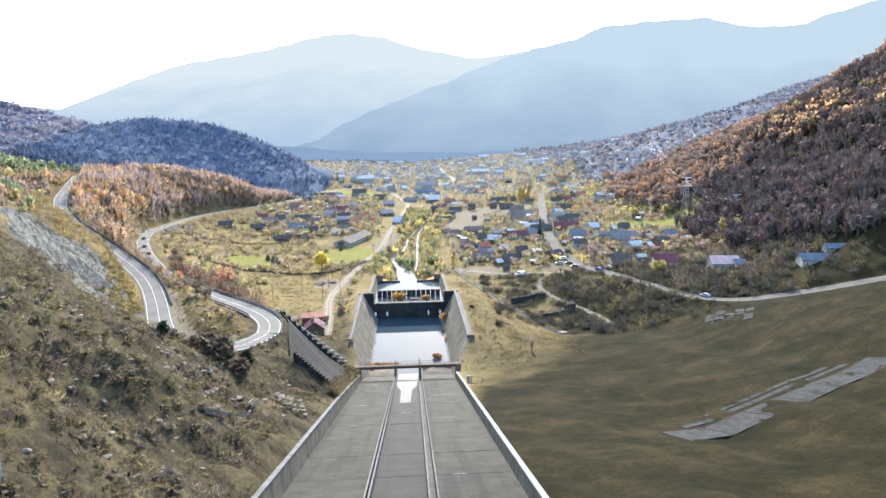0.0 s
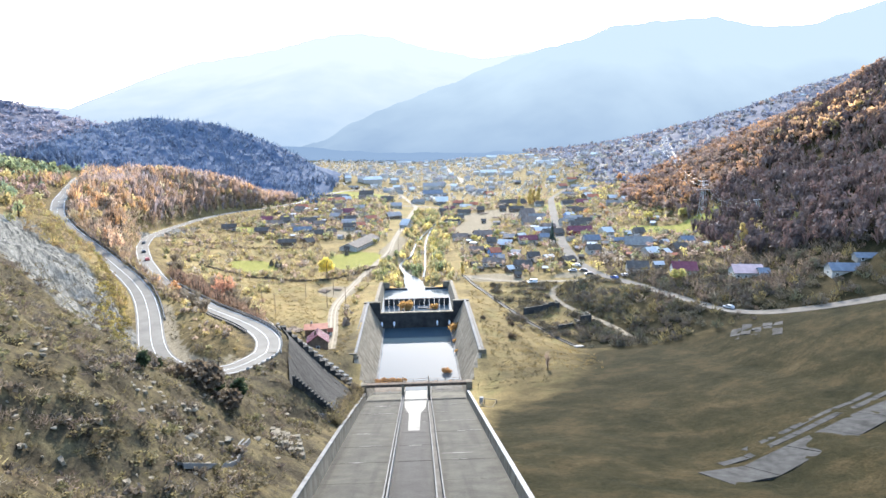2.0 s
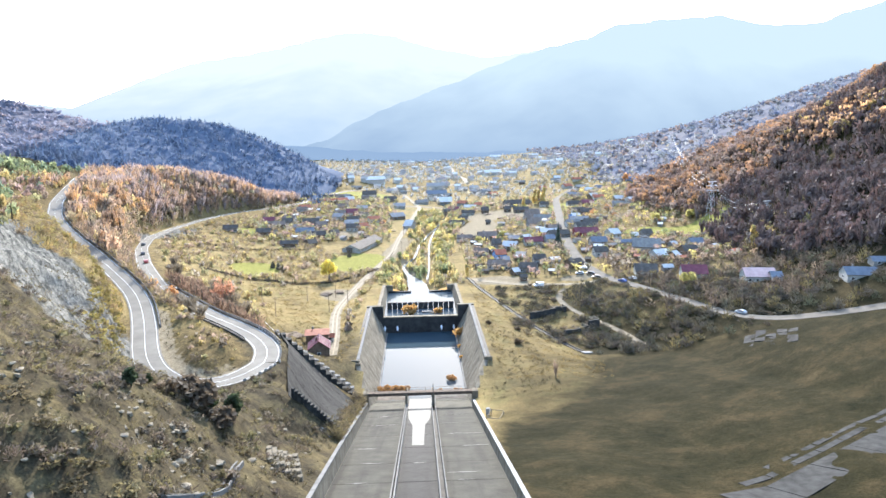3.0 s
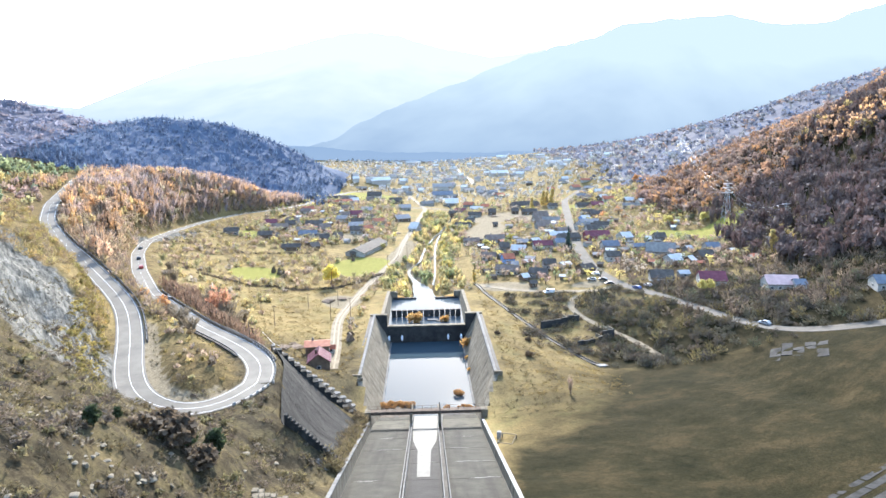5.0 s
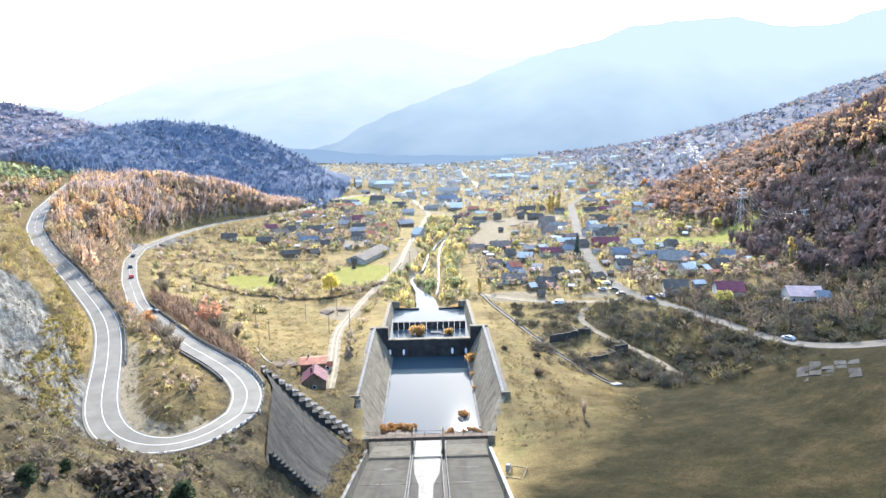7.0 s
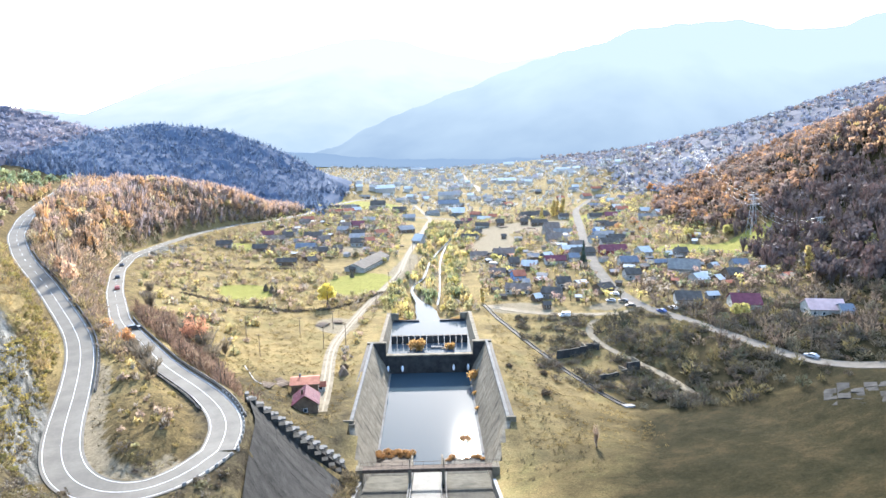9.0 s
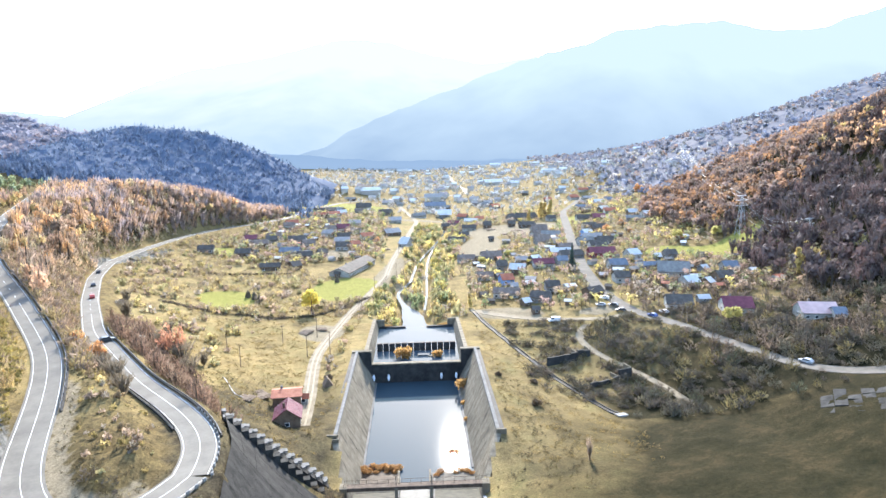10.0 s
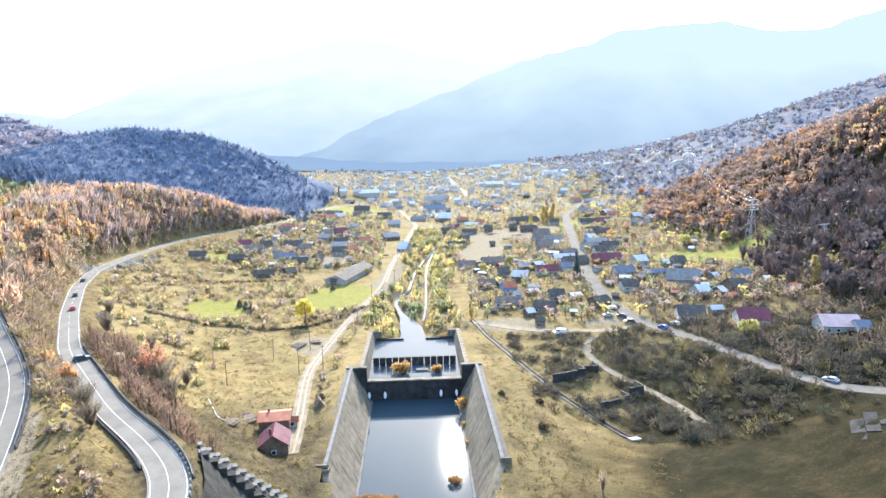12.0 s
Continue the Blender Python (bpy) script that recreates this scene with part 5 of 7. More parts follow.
M["frame"] = material("painted_window_frame", (0.55, 0.53, 0.5), (0.7, 0.69, 0.66), 0.8, 0.6, 0.0)
WORDS = {"slate": "dark slate-coloured", "grey": "weathered grey", "blue": "blue metal", "maroon": "dark maroon", "brick": "orange-red", "pale": "pale faded", "white": "bright white metal", "brown": "brown", "rose": "faded pink metal"}
WALL_WORDS = {"grey": "grey rendered", "plaster": "pale plastered", "brown": "brown timber", "maroon": "dark red", "blue": "blue painted"}


def house(name, x, y, w, d, turn, roof, wall, wall_h=None, pitch=0.55, windows=True, label="", z=None, ridge="x"):
    """A gabled house: walls, two roof slopes, windows with panes and sills, a door and a chimney."""
    small = w < 5.5 or d < 5.5
    wall_h = wall_h or (2.3 if small else 3.1)
    t = place(name, x, y, z if z is not None else min(ground_z(x + a, y + b) for a in (-w / 2, w / 2) for b in (-d / 2, d / 2)) - 0.1, turn,
              label=label or "%s with %s walls and %s roof" % ("small shed" if small else "village house", WALL_WORDS[wall], WORDS[roof]), category="shed" if small else "house", group="village buildings")
    rise = pitch * d / 2
    body = prism([(-d / 2, -1.2), (d / 2, -1.2), (d / 2, wall_h), (0, wall_h + rise), (-d / 2, wall_h)], "x", -w / 2, w / 2)
    part("wall", body, WALLS[wall], t)
    over, thick = 0.45, 0.14
    for s in (-1, 1):
        e = s * (d / 2 + over)
        ze = wall_h - over * pitch
        slope = prism([(0, wall_h + rise + 0.04), (e, ze + 0.04), (e, ze + 0.04 + thick), (0, wall_h + rise + 0.04 + thick)], "x", -w / 2 - over, w / 2 + over)
        sl = part("roof", slope, ROOFS[roof], t)
        if not small:
            part("fascia", box(-w / 2 - over, w / 2 + over, min(e, e + 0.06 * s), max(e, e + 0.06 * s), ze - 0.1, ze + 0.1), M["wood"], sl)
    if not small:
        part("chimney", box(-w * 0.2 - 0.3, -w * 0.2 + 0.3, 0.5, 1.1, wall_h + rise * 0.4, wall_h + rise + 0.9, 0.03), WALLS["grey"], t)
    if windows:
        n = max(1, int(w / 2.8))
        for k in range(n):
            cx = -w / 2 + w * (k + 0.5) / n
            if k == n // 2 and n > 1:
                part("door", box(cx - 0.5, cx + 0.5, -d / 2 - 0.06, -d / 2 + 0.02, 0, 2.05, 0.02), M["wood"], t)
            else:
                f = part("window", box(cx - 0.62, cx + 0.62, -d / 2 - 0.07, -d / 2 + 0.02, 0.95, 2.15, 0.02), M["frame"], t)
                part("pane", box(cx - 0.5, cx + 0.5, -d / 2 - 0.085, -d / 2 - 0.05, 1.07, 2.03), M["glass"], f)
        for s in (-1, 1):
            if not small:
                xx = s * w / 2
                f = part("window", box(min(xx, xx + 0.07 * s), max(xx, xx + 0.07 * s), -0.6, 0.6, 1.0, 2.2), M["frame"], t)
                part("pane", box(min(xx + 0.05 * s, xx + 0.085 * s), max(xx + 0.05 * s, xx + 0.085 * s), -0.48, 0.48, 1.12, 2.08), M["glass"], f)
    KEEP_OUT.append((x, y, max(w, d) * 0.62 + 1.0))
    return t


for x, y, w, d, turn, roof, wall in LEFT_HOUSES + TRACK_HOUSES + LOT_SHEDS + ROAD_HOUSES + UPPER_HOUSES + EAST_HOUSES + SHADE_HOUSES:
    house("house" if w >= 5.5 and d >= 5.5 else "shed", x, y, w, d, turn, roof, wall)
house("house", 168, 58, 11, 8, -12, "blue", "plaster")
house("shed", 178, 60, 8, 5, -12, "blue", "grey")
house("house", -127.5, 266, 9, 7, 10, "slate", "grey")
house("barn", -37, 250, 42, 12, 73, "slate", "plaster", 3.4, 0.42, label="long low farm barn with a grey sheet roof")

# Smaller houses filling the streets, and the far town down the valley
rng = random.Random(11)


def fill_houses(n, x0, x1, y0, y1, gap, far):
    made = 0
    for _ in range(n * 12):
        if made >= n:
            break
        x, y = rng.uniform(x0, x1), rng.uniform(y0, y1)
        if not clear_of(np.array([x]), np.array([y]), 3.0)[0] or any(math.hypot(x - a, y - b) < r + gap for a, b, r in KEEP_OUT):
            continue
        if ground_z(x, y) > 60:
            continue
        w, d = rng.uniform(7, 13), rng.uniform(6.5, 9)
        # far roofs come from the paler colours, in place of haze
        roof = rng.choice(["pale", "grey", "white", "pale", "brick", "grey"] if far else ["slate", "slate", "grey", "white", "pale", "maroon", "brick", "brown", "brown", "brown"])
        house("house", x, y, w, d, rng.uniform(-25, 25), roof, rng.choice(["plaster", "plaster", "grey", "brown"]), windows=not far)
        made += 1


fill_houses(26, 30, 165, 150, 480, 4, False)
fill_houses(20, -115, -40, 270, 520, 5, False)
fill_houses(22, -90, 200, 490, 640, 6, True)


def fill_sheds(n, x0, x1, y0, y1):
    """Sheds, coops and lean-tos crowded into the yards."""
    made = 0
    for _ in range(n * 15):
        if made >= n:
            break
        x, y = rng.uniform(x0, x1), rng.uniform(y0, y1)
        if not clear_of(np.array([x]), np.array([y]), 1.0)[0] or any(math.hypot(x - a, y - b) < r + 0.5 for a, b, r in KEEP_OUT):
            continue
        house("shed", x, y, rng.uniform(2.5, 5.2), rng.uniform(2.5, 4.5), rng.uniform(-30, 30), rng.choice(["white", "white", "grey", "slate", "brown", "pale", "brick", "slate"]), rng.choice(["brown", "brown", "grey", "plaster"]), rng.uniform(1.8, 2.4), 0.4, windows=False)
        made += 1


fill_sheds(60, 30, 175, 140, 330)
fill_sheds(30, -115, -35, 255, 420)


# walls and roofs paled and drawn together in tone to stand for haze
HAZED_TONES = [material("far_" + k, a, b, 3.0, 0.9, 0.0, spread=0.1) for k, a, b in (
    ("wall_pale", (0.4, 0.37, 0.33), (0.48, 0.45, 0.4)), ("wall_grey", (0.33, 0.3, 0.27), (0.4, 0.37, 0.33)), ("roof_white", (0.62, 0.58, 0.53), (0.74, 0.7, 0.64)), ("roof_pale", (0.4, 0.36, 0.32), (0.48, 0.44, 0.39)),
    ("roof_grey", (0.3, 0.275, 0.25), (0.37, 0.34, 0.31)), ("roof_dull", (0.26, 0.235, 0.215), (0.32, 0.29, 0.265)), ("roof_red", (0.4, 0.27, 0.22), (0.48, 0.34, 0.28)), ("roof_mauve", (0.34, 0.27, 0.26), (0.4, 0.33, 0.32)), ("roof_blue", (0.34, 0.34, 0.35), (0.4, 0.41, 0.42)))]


def far_town(n, zones):
    """Houses too far off to tell apart, joined: walls and two roof slopes each."""
    mats = HAZED_TONES
    verts, faces, index, taken = [], [], [], []
    for x0, x1, y0, y1, count in zones:
        made = tries = 0
        while made < count and tries < count * 10:
            tries += 1
            x, y = rng.uniform(x0, x1), rng.uniform(y0, y1)
            if any(abs(x - a) < 11 and abs(y - b) < 13 for a, b in taken) or any(math.hypot(x - a, y - b) < r + 4 for a, b, r in KEEP_OUT):
                continue
            if not clear_of(np.array([x]), np.array([y]), 2.0)[0]:
                continue
            taken.append((x, y))
            made += 1
            w, d, h, turn, z = rng.uniform(6, 11), rng.uniform(6, 8.5), rng.choice((3, 3.2, 5.6)), rng.uniform(-0.5, 0.5), ground_z(x, y) - 0.5
            if made % 17 == 0:
                w, d, h = w * 2.4, d * 1.6, 6
            rise, c, s, o = d * 0.28, math.cos(turn), math.sin(turn), len(verts)
            pts = [(-w / 2, -d / 2, 0), (w / 2, -d / 2, 0), (w / 2, d / 2, 0), (-w / 2, d / 2, 0), (-w / 2, -d / 2, h), (w / 2, -d / 2, h), (w / 2, d / 2, h), (-w / 2, d / 2, h), (-w / 2, 0, h + rise), (w / 2, 0, h + rise)]
            e, f = w / 2 + 0.5, d / 2 + 0.5
            pts += [(-e, -f, h - 0.2), (e, -f, h - 0.2), (e, 0, h + rise + 0.15), (-e, 0, h + rise + 0.15), (e, f, h - 0.2), (-e, f, h - 0.2)]
            verts += [(x + u * c - v * s, y + u * s + v * c, z + q) for u, v, q in pts]
            faces += [tuple(o + k for k in q) for q in ((0, 1, 5, 4), (2, 3, 7, 6), (1, 2, 6, 9, 5), (3, 0, 4, 8, 7), (10, 11, 12, 13), (13, 12, 14, 15))]
            roof = rng.choice((2, 2, 2, 3, 3, 4, 4, 5, 6, 7))
            index += [rng.choice((0, 0, 1))] * 4 + [roof] * 2
    me = bpy.data.meshes.new("far_houses")
    me.from_pydata(verts, [], faces)
    for m in mats:
        me.materials.append(m)
    me.polygons.foreach_set("material_index", index)
    return tagged(new("far_houses", me), "crowded houses of the far town, bright roofs, haze in their colours", "town", kind="stuff")


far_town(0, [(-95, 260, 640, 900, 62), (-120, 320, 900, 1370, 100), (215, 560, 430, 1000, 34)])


# Woods, scrub and orchards
def plant_all():
    x, y, r = scatter(2800, -260, -60, 25, 450, 21, 3, lambda x, y: (x > road_x("upper", y) + 7) & (x < road_x("lower", y) - 8) & ((y > 150) | (x < road_x("lower", y) - 14)))
    k = r.uniform(size=len(x)) < 0.5
    thicket("woods_mound", x[k], y[k], r.uniform(6, 12, k.sum()), 0.3, "full", [(0.54, 0.36, 0.24), ORANGE, (0.68, 0.42, 0.22), (0.54, 0.42, 0.21), RUST, (0.44, 0.32, 0.27), (0.46, 0.34, 0.25)], 150, 0.1, "rust and orange autumn wood on the knoll", "woods", seed=2)
    thicket("woods_bare", x[~k], y[~k], r.uniform(6, 11, (~k).sum()), 0.34, "bare", [(0.37, 0.25, 0.17), (0.43, 0.27, 0.15), (0.36, 0.25, 0.2), (0.34, 0.265, 0.2), RUST, (0.54, 0.32, 0.15)], 110, 0.2, "bare brown autumn trees between the roads", "woods", "twigs", seed=3)
    x, y, r = scatter(1100, -300, -85, 20, 330, 22, 3, lambda x, y: (x < road_x("upper", y) - 7) & (x > road_x("upper", y) - 80) & ~((x > road_x("upper", y) - 26) & (y < 85)))
    k = (y > 215) | (r.uniform(size=len(x)) < 0.12)
    thicket("woods_conifer", x[k], y[k], r.uniform(5, 9, k.sum()), 0.36, "full", [(0.21, 0.26, 0.17), (0.24, 0.29, 0.18), GREEN, (0.32, 0.34, 0.18)], 90, 0.14, "young green conifers beside the mountain road", "woods", seed=4)
    thicket("scrub_roadside", x[~k], y[~k], r.uniform(2, 5.5, (~k).sum()), 0.5, "shrub", [OLIVE, OCHRE, OCHRE, RUST, TWIG, TWIG, PLUM], 70, 0.17, "yellow and brown scrub above the road", "scrub", seed=5)
    # the steep wooded hillside: its shaded and sunlit parts are painted by palette
    x, y, r = scatter(5200, 168, 430, 55, 430, 23, 3, lambda x, y: x > 172 + 14 * np.sin(y * 0.03) + np.clip(y - 300, 0, 200) * 0.25)
    # trees beyond this line get the sunlit colours, the rest the shaded ones
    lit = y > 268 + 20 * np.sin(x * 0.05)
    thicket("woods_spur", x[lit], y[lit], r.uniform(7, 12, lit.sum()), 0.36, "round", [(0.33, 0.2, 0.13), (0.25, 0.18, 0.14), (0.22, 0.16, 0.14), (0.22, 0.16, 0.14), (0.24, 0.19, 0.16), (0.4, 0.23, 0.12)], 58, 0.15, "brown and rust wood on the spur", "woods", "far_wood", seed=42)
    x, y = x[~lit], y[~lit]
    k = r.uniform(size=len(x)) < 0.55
    thicket("woods_hillside", x[k], y[k], r.uniform(7, 12, k.sum()), 0.36, "round", [SHADED_UMBER, SHADED_UMBER, SHADED_MAROON, SHADED_UMBER, SHADED_MAROON], 70, 0.17, "brown autumn wood on the steep hillside, shade in its colour", "woods", "shade_wood", seed=6)
    thicket("woods_hillside_bare", x[~k], y[~k], r.uniform(7, 11, (~k).sum()), 0.36, "bare", [SHADED_UMBER, SHADED_MAROON, SHADED_UMBER], 70, 0.24, "bare trees on the steep hillside, shade in their colour", "woods", "shade_wood", seed=7)
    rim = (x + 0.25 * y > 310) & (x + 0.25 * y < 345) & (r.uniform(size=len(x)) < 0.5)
    thicket("woods_rim", x[rim], y[rim], r.uniform(8, 12, rim.sum()), 0.36, "round", [RUST, ORANGE, OCHRE, RUST], 70, 0.17, "orange trees along the spur, sunlight put into their colour", "woods", seed=41)
    # the far slope: skin and trees carry the haze in their blue-grey tints
    canopy("canopy_upland", 215, 1000, 430, 1480, 13.0, 2.6, 1.0, lambda x, y: x > 212 + np.clip(y - 600, 0, 600) * 0.17 + 14 * np.sin(y * 0.021), M["hazed_upland"], "hazy mixed autumn wood on the far slope", 11)
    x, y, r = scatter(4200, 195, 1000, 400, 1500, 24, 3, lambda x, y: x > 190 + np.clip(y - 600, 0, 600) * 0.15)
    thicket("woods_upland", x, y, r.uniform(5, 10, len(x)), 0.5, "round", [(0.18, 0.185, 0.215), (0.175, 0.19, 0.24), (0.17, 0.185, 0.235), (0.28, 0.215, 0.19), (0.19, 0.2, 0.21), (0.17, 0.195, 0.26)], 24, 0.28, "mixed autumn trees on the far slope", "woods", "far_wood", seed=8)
    # the spruce hill: a closed canopy, with single tips along its crest; haze tinted in
    canopy("canopy_spruce", -400, -94, 440, 690, 4.2, 6.5, 0.7, lambda x, y: (x > -356 + 0.12 * (y - 600)) & (height(x, y) > 9), M["hazed_spruce"], "spruce forest on a rounded hill, haze in its blue tone", 9)
    canopy("canopy_slope", -660, -270, 360, 690, 5.0, 7.5, 0.9, lambda x, y: (x < -350 + 0.12 * (y - 600)) & (height(x, y) > 13), M["hazed_brown"], "brown wood on a far slope, greyed by haze in its colour", 10)
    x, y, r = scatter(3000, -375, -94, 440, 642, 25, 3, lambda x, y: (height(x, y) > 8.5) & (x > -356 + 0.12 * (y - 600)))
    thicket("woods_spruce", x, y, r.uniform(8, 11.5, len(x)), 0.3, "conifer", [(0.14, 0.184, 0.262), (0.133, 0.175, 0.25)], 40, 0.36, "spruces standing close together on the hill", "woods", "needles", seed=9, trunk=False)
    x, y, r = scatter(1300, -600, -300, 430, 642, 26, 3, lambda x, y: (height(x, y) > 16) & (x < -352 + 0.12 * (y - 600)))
    thicket("woods_slope", x, y, r.uniform(7, 11, len(x)), 0.42, "round", [(0.19, 0.2, 0.26), (0.25, 0.215, 0.235), (0.21, 0.205, 0.25)], 34, 0.26, "brown trees on the far slope, haze in their tint", "woods", "needles", seed=10, trunk=False)
    # valley floor
    x, y, r = scatter(1500, -150, -26, 60, 330, 26, 2, lambda x, y: (x > road_x("lower", y) + 9) & ((y > 150) | (x < -62) | (x > -30)), clump=30)
    thicket("scrub_meadow", x, y, r.uniform(1.2, 3.6, len(x)), 0.55, "shrub", [OLIVE, OLIVE, OCHRE, TWIG, TWIG, GREYTWIG, (0.34, 0.29, 0.13), (0.3, 0.26, 0.16)], 44, 0.22, "olive and yellow scrub scattered over meadows", "scrub", seed=11)
    x, y, r = scatter(2400, -45, 62, 141, 440, 27, 1, lambda x, y: (near_line(RIVER, x, y)[0] < 24) & (x > road_x("dirt", y) + 4))
    k = r.uniform(size=len(x)) < 0.6
    thicket("willows", x[k], y[k], r.uniform(2.5, 6, k.sum()), 0.42, "shrub", [YELLOW, OCHRE, OLIVE, OLIVE, GREEN, (0.3, 0.29, 0.12)], 90, 0.15, "yellow-green willows along the river", "willows", seed=12)
    thicket("reeds", x[~k], y[~k], r.uniform(1.5, 4, (~k).sum()), 0.55, "brush", [GREYTWIG, TWIG, OCHRE], 60, 0.25, "bare grey-brown brush along the river", "scrub", "twigs", seed=13)
    # brush on the shaded side of the valley: the shade is in these palettes
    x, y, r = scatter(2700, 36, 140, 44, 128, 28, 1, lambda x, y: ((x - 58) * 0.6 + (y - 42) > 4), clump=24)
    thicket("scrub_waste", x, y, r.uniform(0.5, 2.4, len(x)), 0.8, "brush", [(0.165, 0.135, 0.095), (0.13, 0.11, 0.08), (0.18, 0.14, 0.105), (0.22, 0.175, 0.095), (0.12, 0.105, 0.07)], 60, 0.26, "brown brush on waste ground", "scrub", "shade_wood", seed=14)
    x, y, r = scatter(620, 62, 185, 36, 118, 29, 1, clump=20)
    thicket("scrub_shade", x, y, r.uniform(1.5, 5, len(x)), 0.55, "brush", [(0.14, 0.125, 0.085), (0.11, 0.115, 0.07), (0.14, 0.12, 0.09), (0.24, 0.19, 0.085), (0.12, 0.1, 0.08)], 90, 0.2, "bushes beside the village road with shade in their colour", "scrub", "shade_wood", seed=15)
    x, y, r = scatter(3000, 26, 200, 135, 500, 30, 1)
    thicket("garden_trees", x, y, r.uniform(1.5, 5.5, len(x)), 0.45, "round", [OLIVE, OLIVE, GREEN, YELLOW, OCHRE, TWIG, TWIG, TWIG, GREYTWIG, GREYTWIG, PLUM, (0.28, 0.26, 0.18)], 60, 0.16, "small garden and fruit trees in autumn colours", "trees", seed=16)
    x, y, r = scatter(1300, -125, -20, 255, 520, 31, 1)
    thicket("orchard_trees", x, y, r.uniform(1.5, 6, len(x)), 0.45, "round", [OLIVE, OLIVE, GREEN, YELLOW, TWIG, TWIG, GREYTWIG, PLUM, (0.28, 0.26, 0.18)], 60, 0.16, "orchard trees between village houses", "trees", seed=17)
    # town trees in pale greyed tints, the haze painted in
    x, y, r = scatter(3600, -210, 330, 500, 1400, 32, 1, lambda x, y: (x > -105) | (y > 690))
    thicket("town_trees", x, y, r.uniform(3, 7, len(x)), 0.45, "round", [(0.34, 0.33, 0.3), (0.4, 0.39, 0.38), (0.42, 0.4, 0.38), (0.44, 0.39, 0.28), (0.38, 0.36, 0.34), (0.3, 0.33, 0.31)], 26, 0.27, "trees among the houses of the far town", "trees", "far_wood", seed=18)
    # the rough slope beside the chute
    x, y, r = scatter(5200, -100, -17.5, -215, -38, 33, 0.5, lambda x, y: (x < -19) & ~((x > -32) & (y > -56)), clump=16)
    k = r.uniform(size=len(x)) < 0.4
    thicket("scrub_slope", x[k], y[k], r.uniform(0.3, 1.4, k.sum()) ** 1.3, 0.9, "shrub", [(0.15, 0.12, 0.085), (0.17, 0.14, 0.1), (0.2, 0.16, 0.12), (0.2, 0.17, 0.09), (0.16, 0.145, 0.075)], 70, 0.17, "low grey-brown scrub on the rough slope", "scrub", "twigs", seed=19, trunk=False)
    thicket("brush_slope", x[~k], y[~k], r.uniform(0.4, 1.5, (~k).sum()), 0.9, "brush", [(0.22, 0.19, 0.15), (0.19, 0.15, 0.11), (0.1, 0.085, 0.07), (0.24, 0.2, 0.1), (0.13, 0.1, 0.08)], 44, 0.24, "dry brush on the rough slope", "scrub", "twigs", seed=20, trunk=False)
    x, y, r = scatter(6000, -190, -66, 8, 260, 77, 1.0, lambda x, y: (x > road_x("upper", y) + 5) & (x < road_x("lower", y) - 5))
    thicket("scrub_cutting", x, y, r.uniform(1.2, 4.2, len(x)), 0.55, "brush", [(0.26, 0.2, 0.15), (0.3, 0.21, 0.14), (0.22, 0.17, 0.14), (0.32, 0.25, 0.13)], 50, 0.25, "brown bare brush on the bank between the roads", "scrub", "twigs", seed=78, trunk=False)
    x, y, r = scatter(3000, -150, -26, 140, 340, 79, 1.0, lambda x, y: x > road_x("lower", y) + 7, clump=22)
    thicket("brush_meadow", x, y, r.uniform(0.8, 3.0, len(x)), 0.55, "brush", [(0.33, 0.26, 0.16), (0.29, 0.235, 0.16), (0.38, 0.3, 0.14), (0.26, 0.2, 0.13)], 50, 0.26, "brown bare saplings and brush over the meadow", "scrub", "twigs", seed=80, trunk=False)
    x, y, r = scatter(1500, -260, -120, 200, 480, 81, 1.0, lambda x, y: (x < road_x("lower", y) - 7) & (x > road_x("lower", y) - 75))
    k = r.uniform(size=len(x)) < 0.5
    thicket("woods_bank", x[k], y[k], r.uniform(5, 10, k.sum()), 0.34, "bare", [TWIG, PLUM, RUST, TWIG], 90, 0.2, "bare brown trees on the bank above the road", "woods", "twigs", seed=82)
    thicket("woods_bank_leafy", x[~k], y[~k], r.uniform(5, 9, (~k).sum()), 0.34, "full", [RUST, ORANGE, PLUM, OCHRE], 90, 0.13, "rust-coloured trees on the bank above the road", "woods", seed=83)
    r = np.random.RandomState(92)
    y = r.uniform(225, 455, 1500)
    x = road_x("lower", y) - r.uniform(6, 48, len(y))
    ok = clear_of(x, y, 1) & (x > road_x("upper", y) + 6)
    x, y = x[ok], y[ok]
    k = r.uniform(size=len(x)) < 0.3
    thicket("woods_flank", x[~k], y[~k], r.uniform(6, 10, (~k).sum()), 0.32, "bare", [(0.39, 0.31, 0.29), (0.44, 0.32, 0.26), (0.37, 0.31, 0.31), (0.5, 0.34, 0.23)], 70, 0.22, "bare purplish-brown trees on the knoll's flank", "woods", "twigs", seed=93)
    thicket("woods_flank_leafy", x[k], y[k], r.uniform(5, 9, k.sum()), 0.32, "full", [(0.56, 0.36, 0.22), (0.46, 0.33, 0.24), (0.4, 0.35, 0.24)], 70, 0.13, "dull rust trees on the knoll's flank", "woods", seed=94)
    # darkened tints give the brush at the hill's foot its shade
    x, y, r = scatter(900, 95, 200, 60, 200, 84, 1.0)
    thicket("village_brush", x, y, r.uniform(1.5, 5, len(x)), 0.5, "brush", [(0.16, 0.125, 0.1), (0.14, 0.115, 0.09), (0.19, 0.15, 0.11), (0.15, 0.115, 0.09)], 70, 0.22, "bare brown garden trees and brush at the foot of the hill", "trees", "twigs", seed=85)
    x, y, r = scatter(15000, -95, 60, 5, 175, 86, 0.3, lambda x, y: (x < -23) | (x > 23), clump=14)
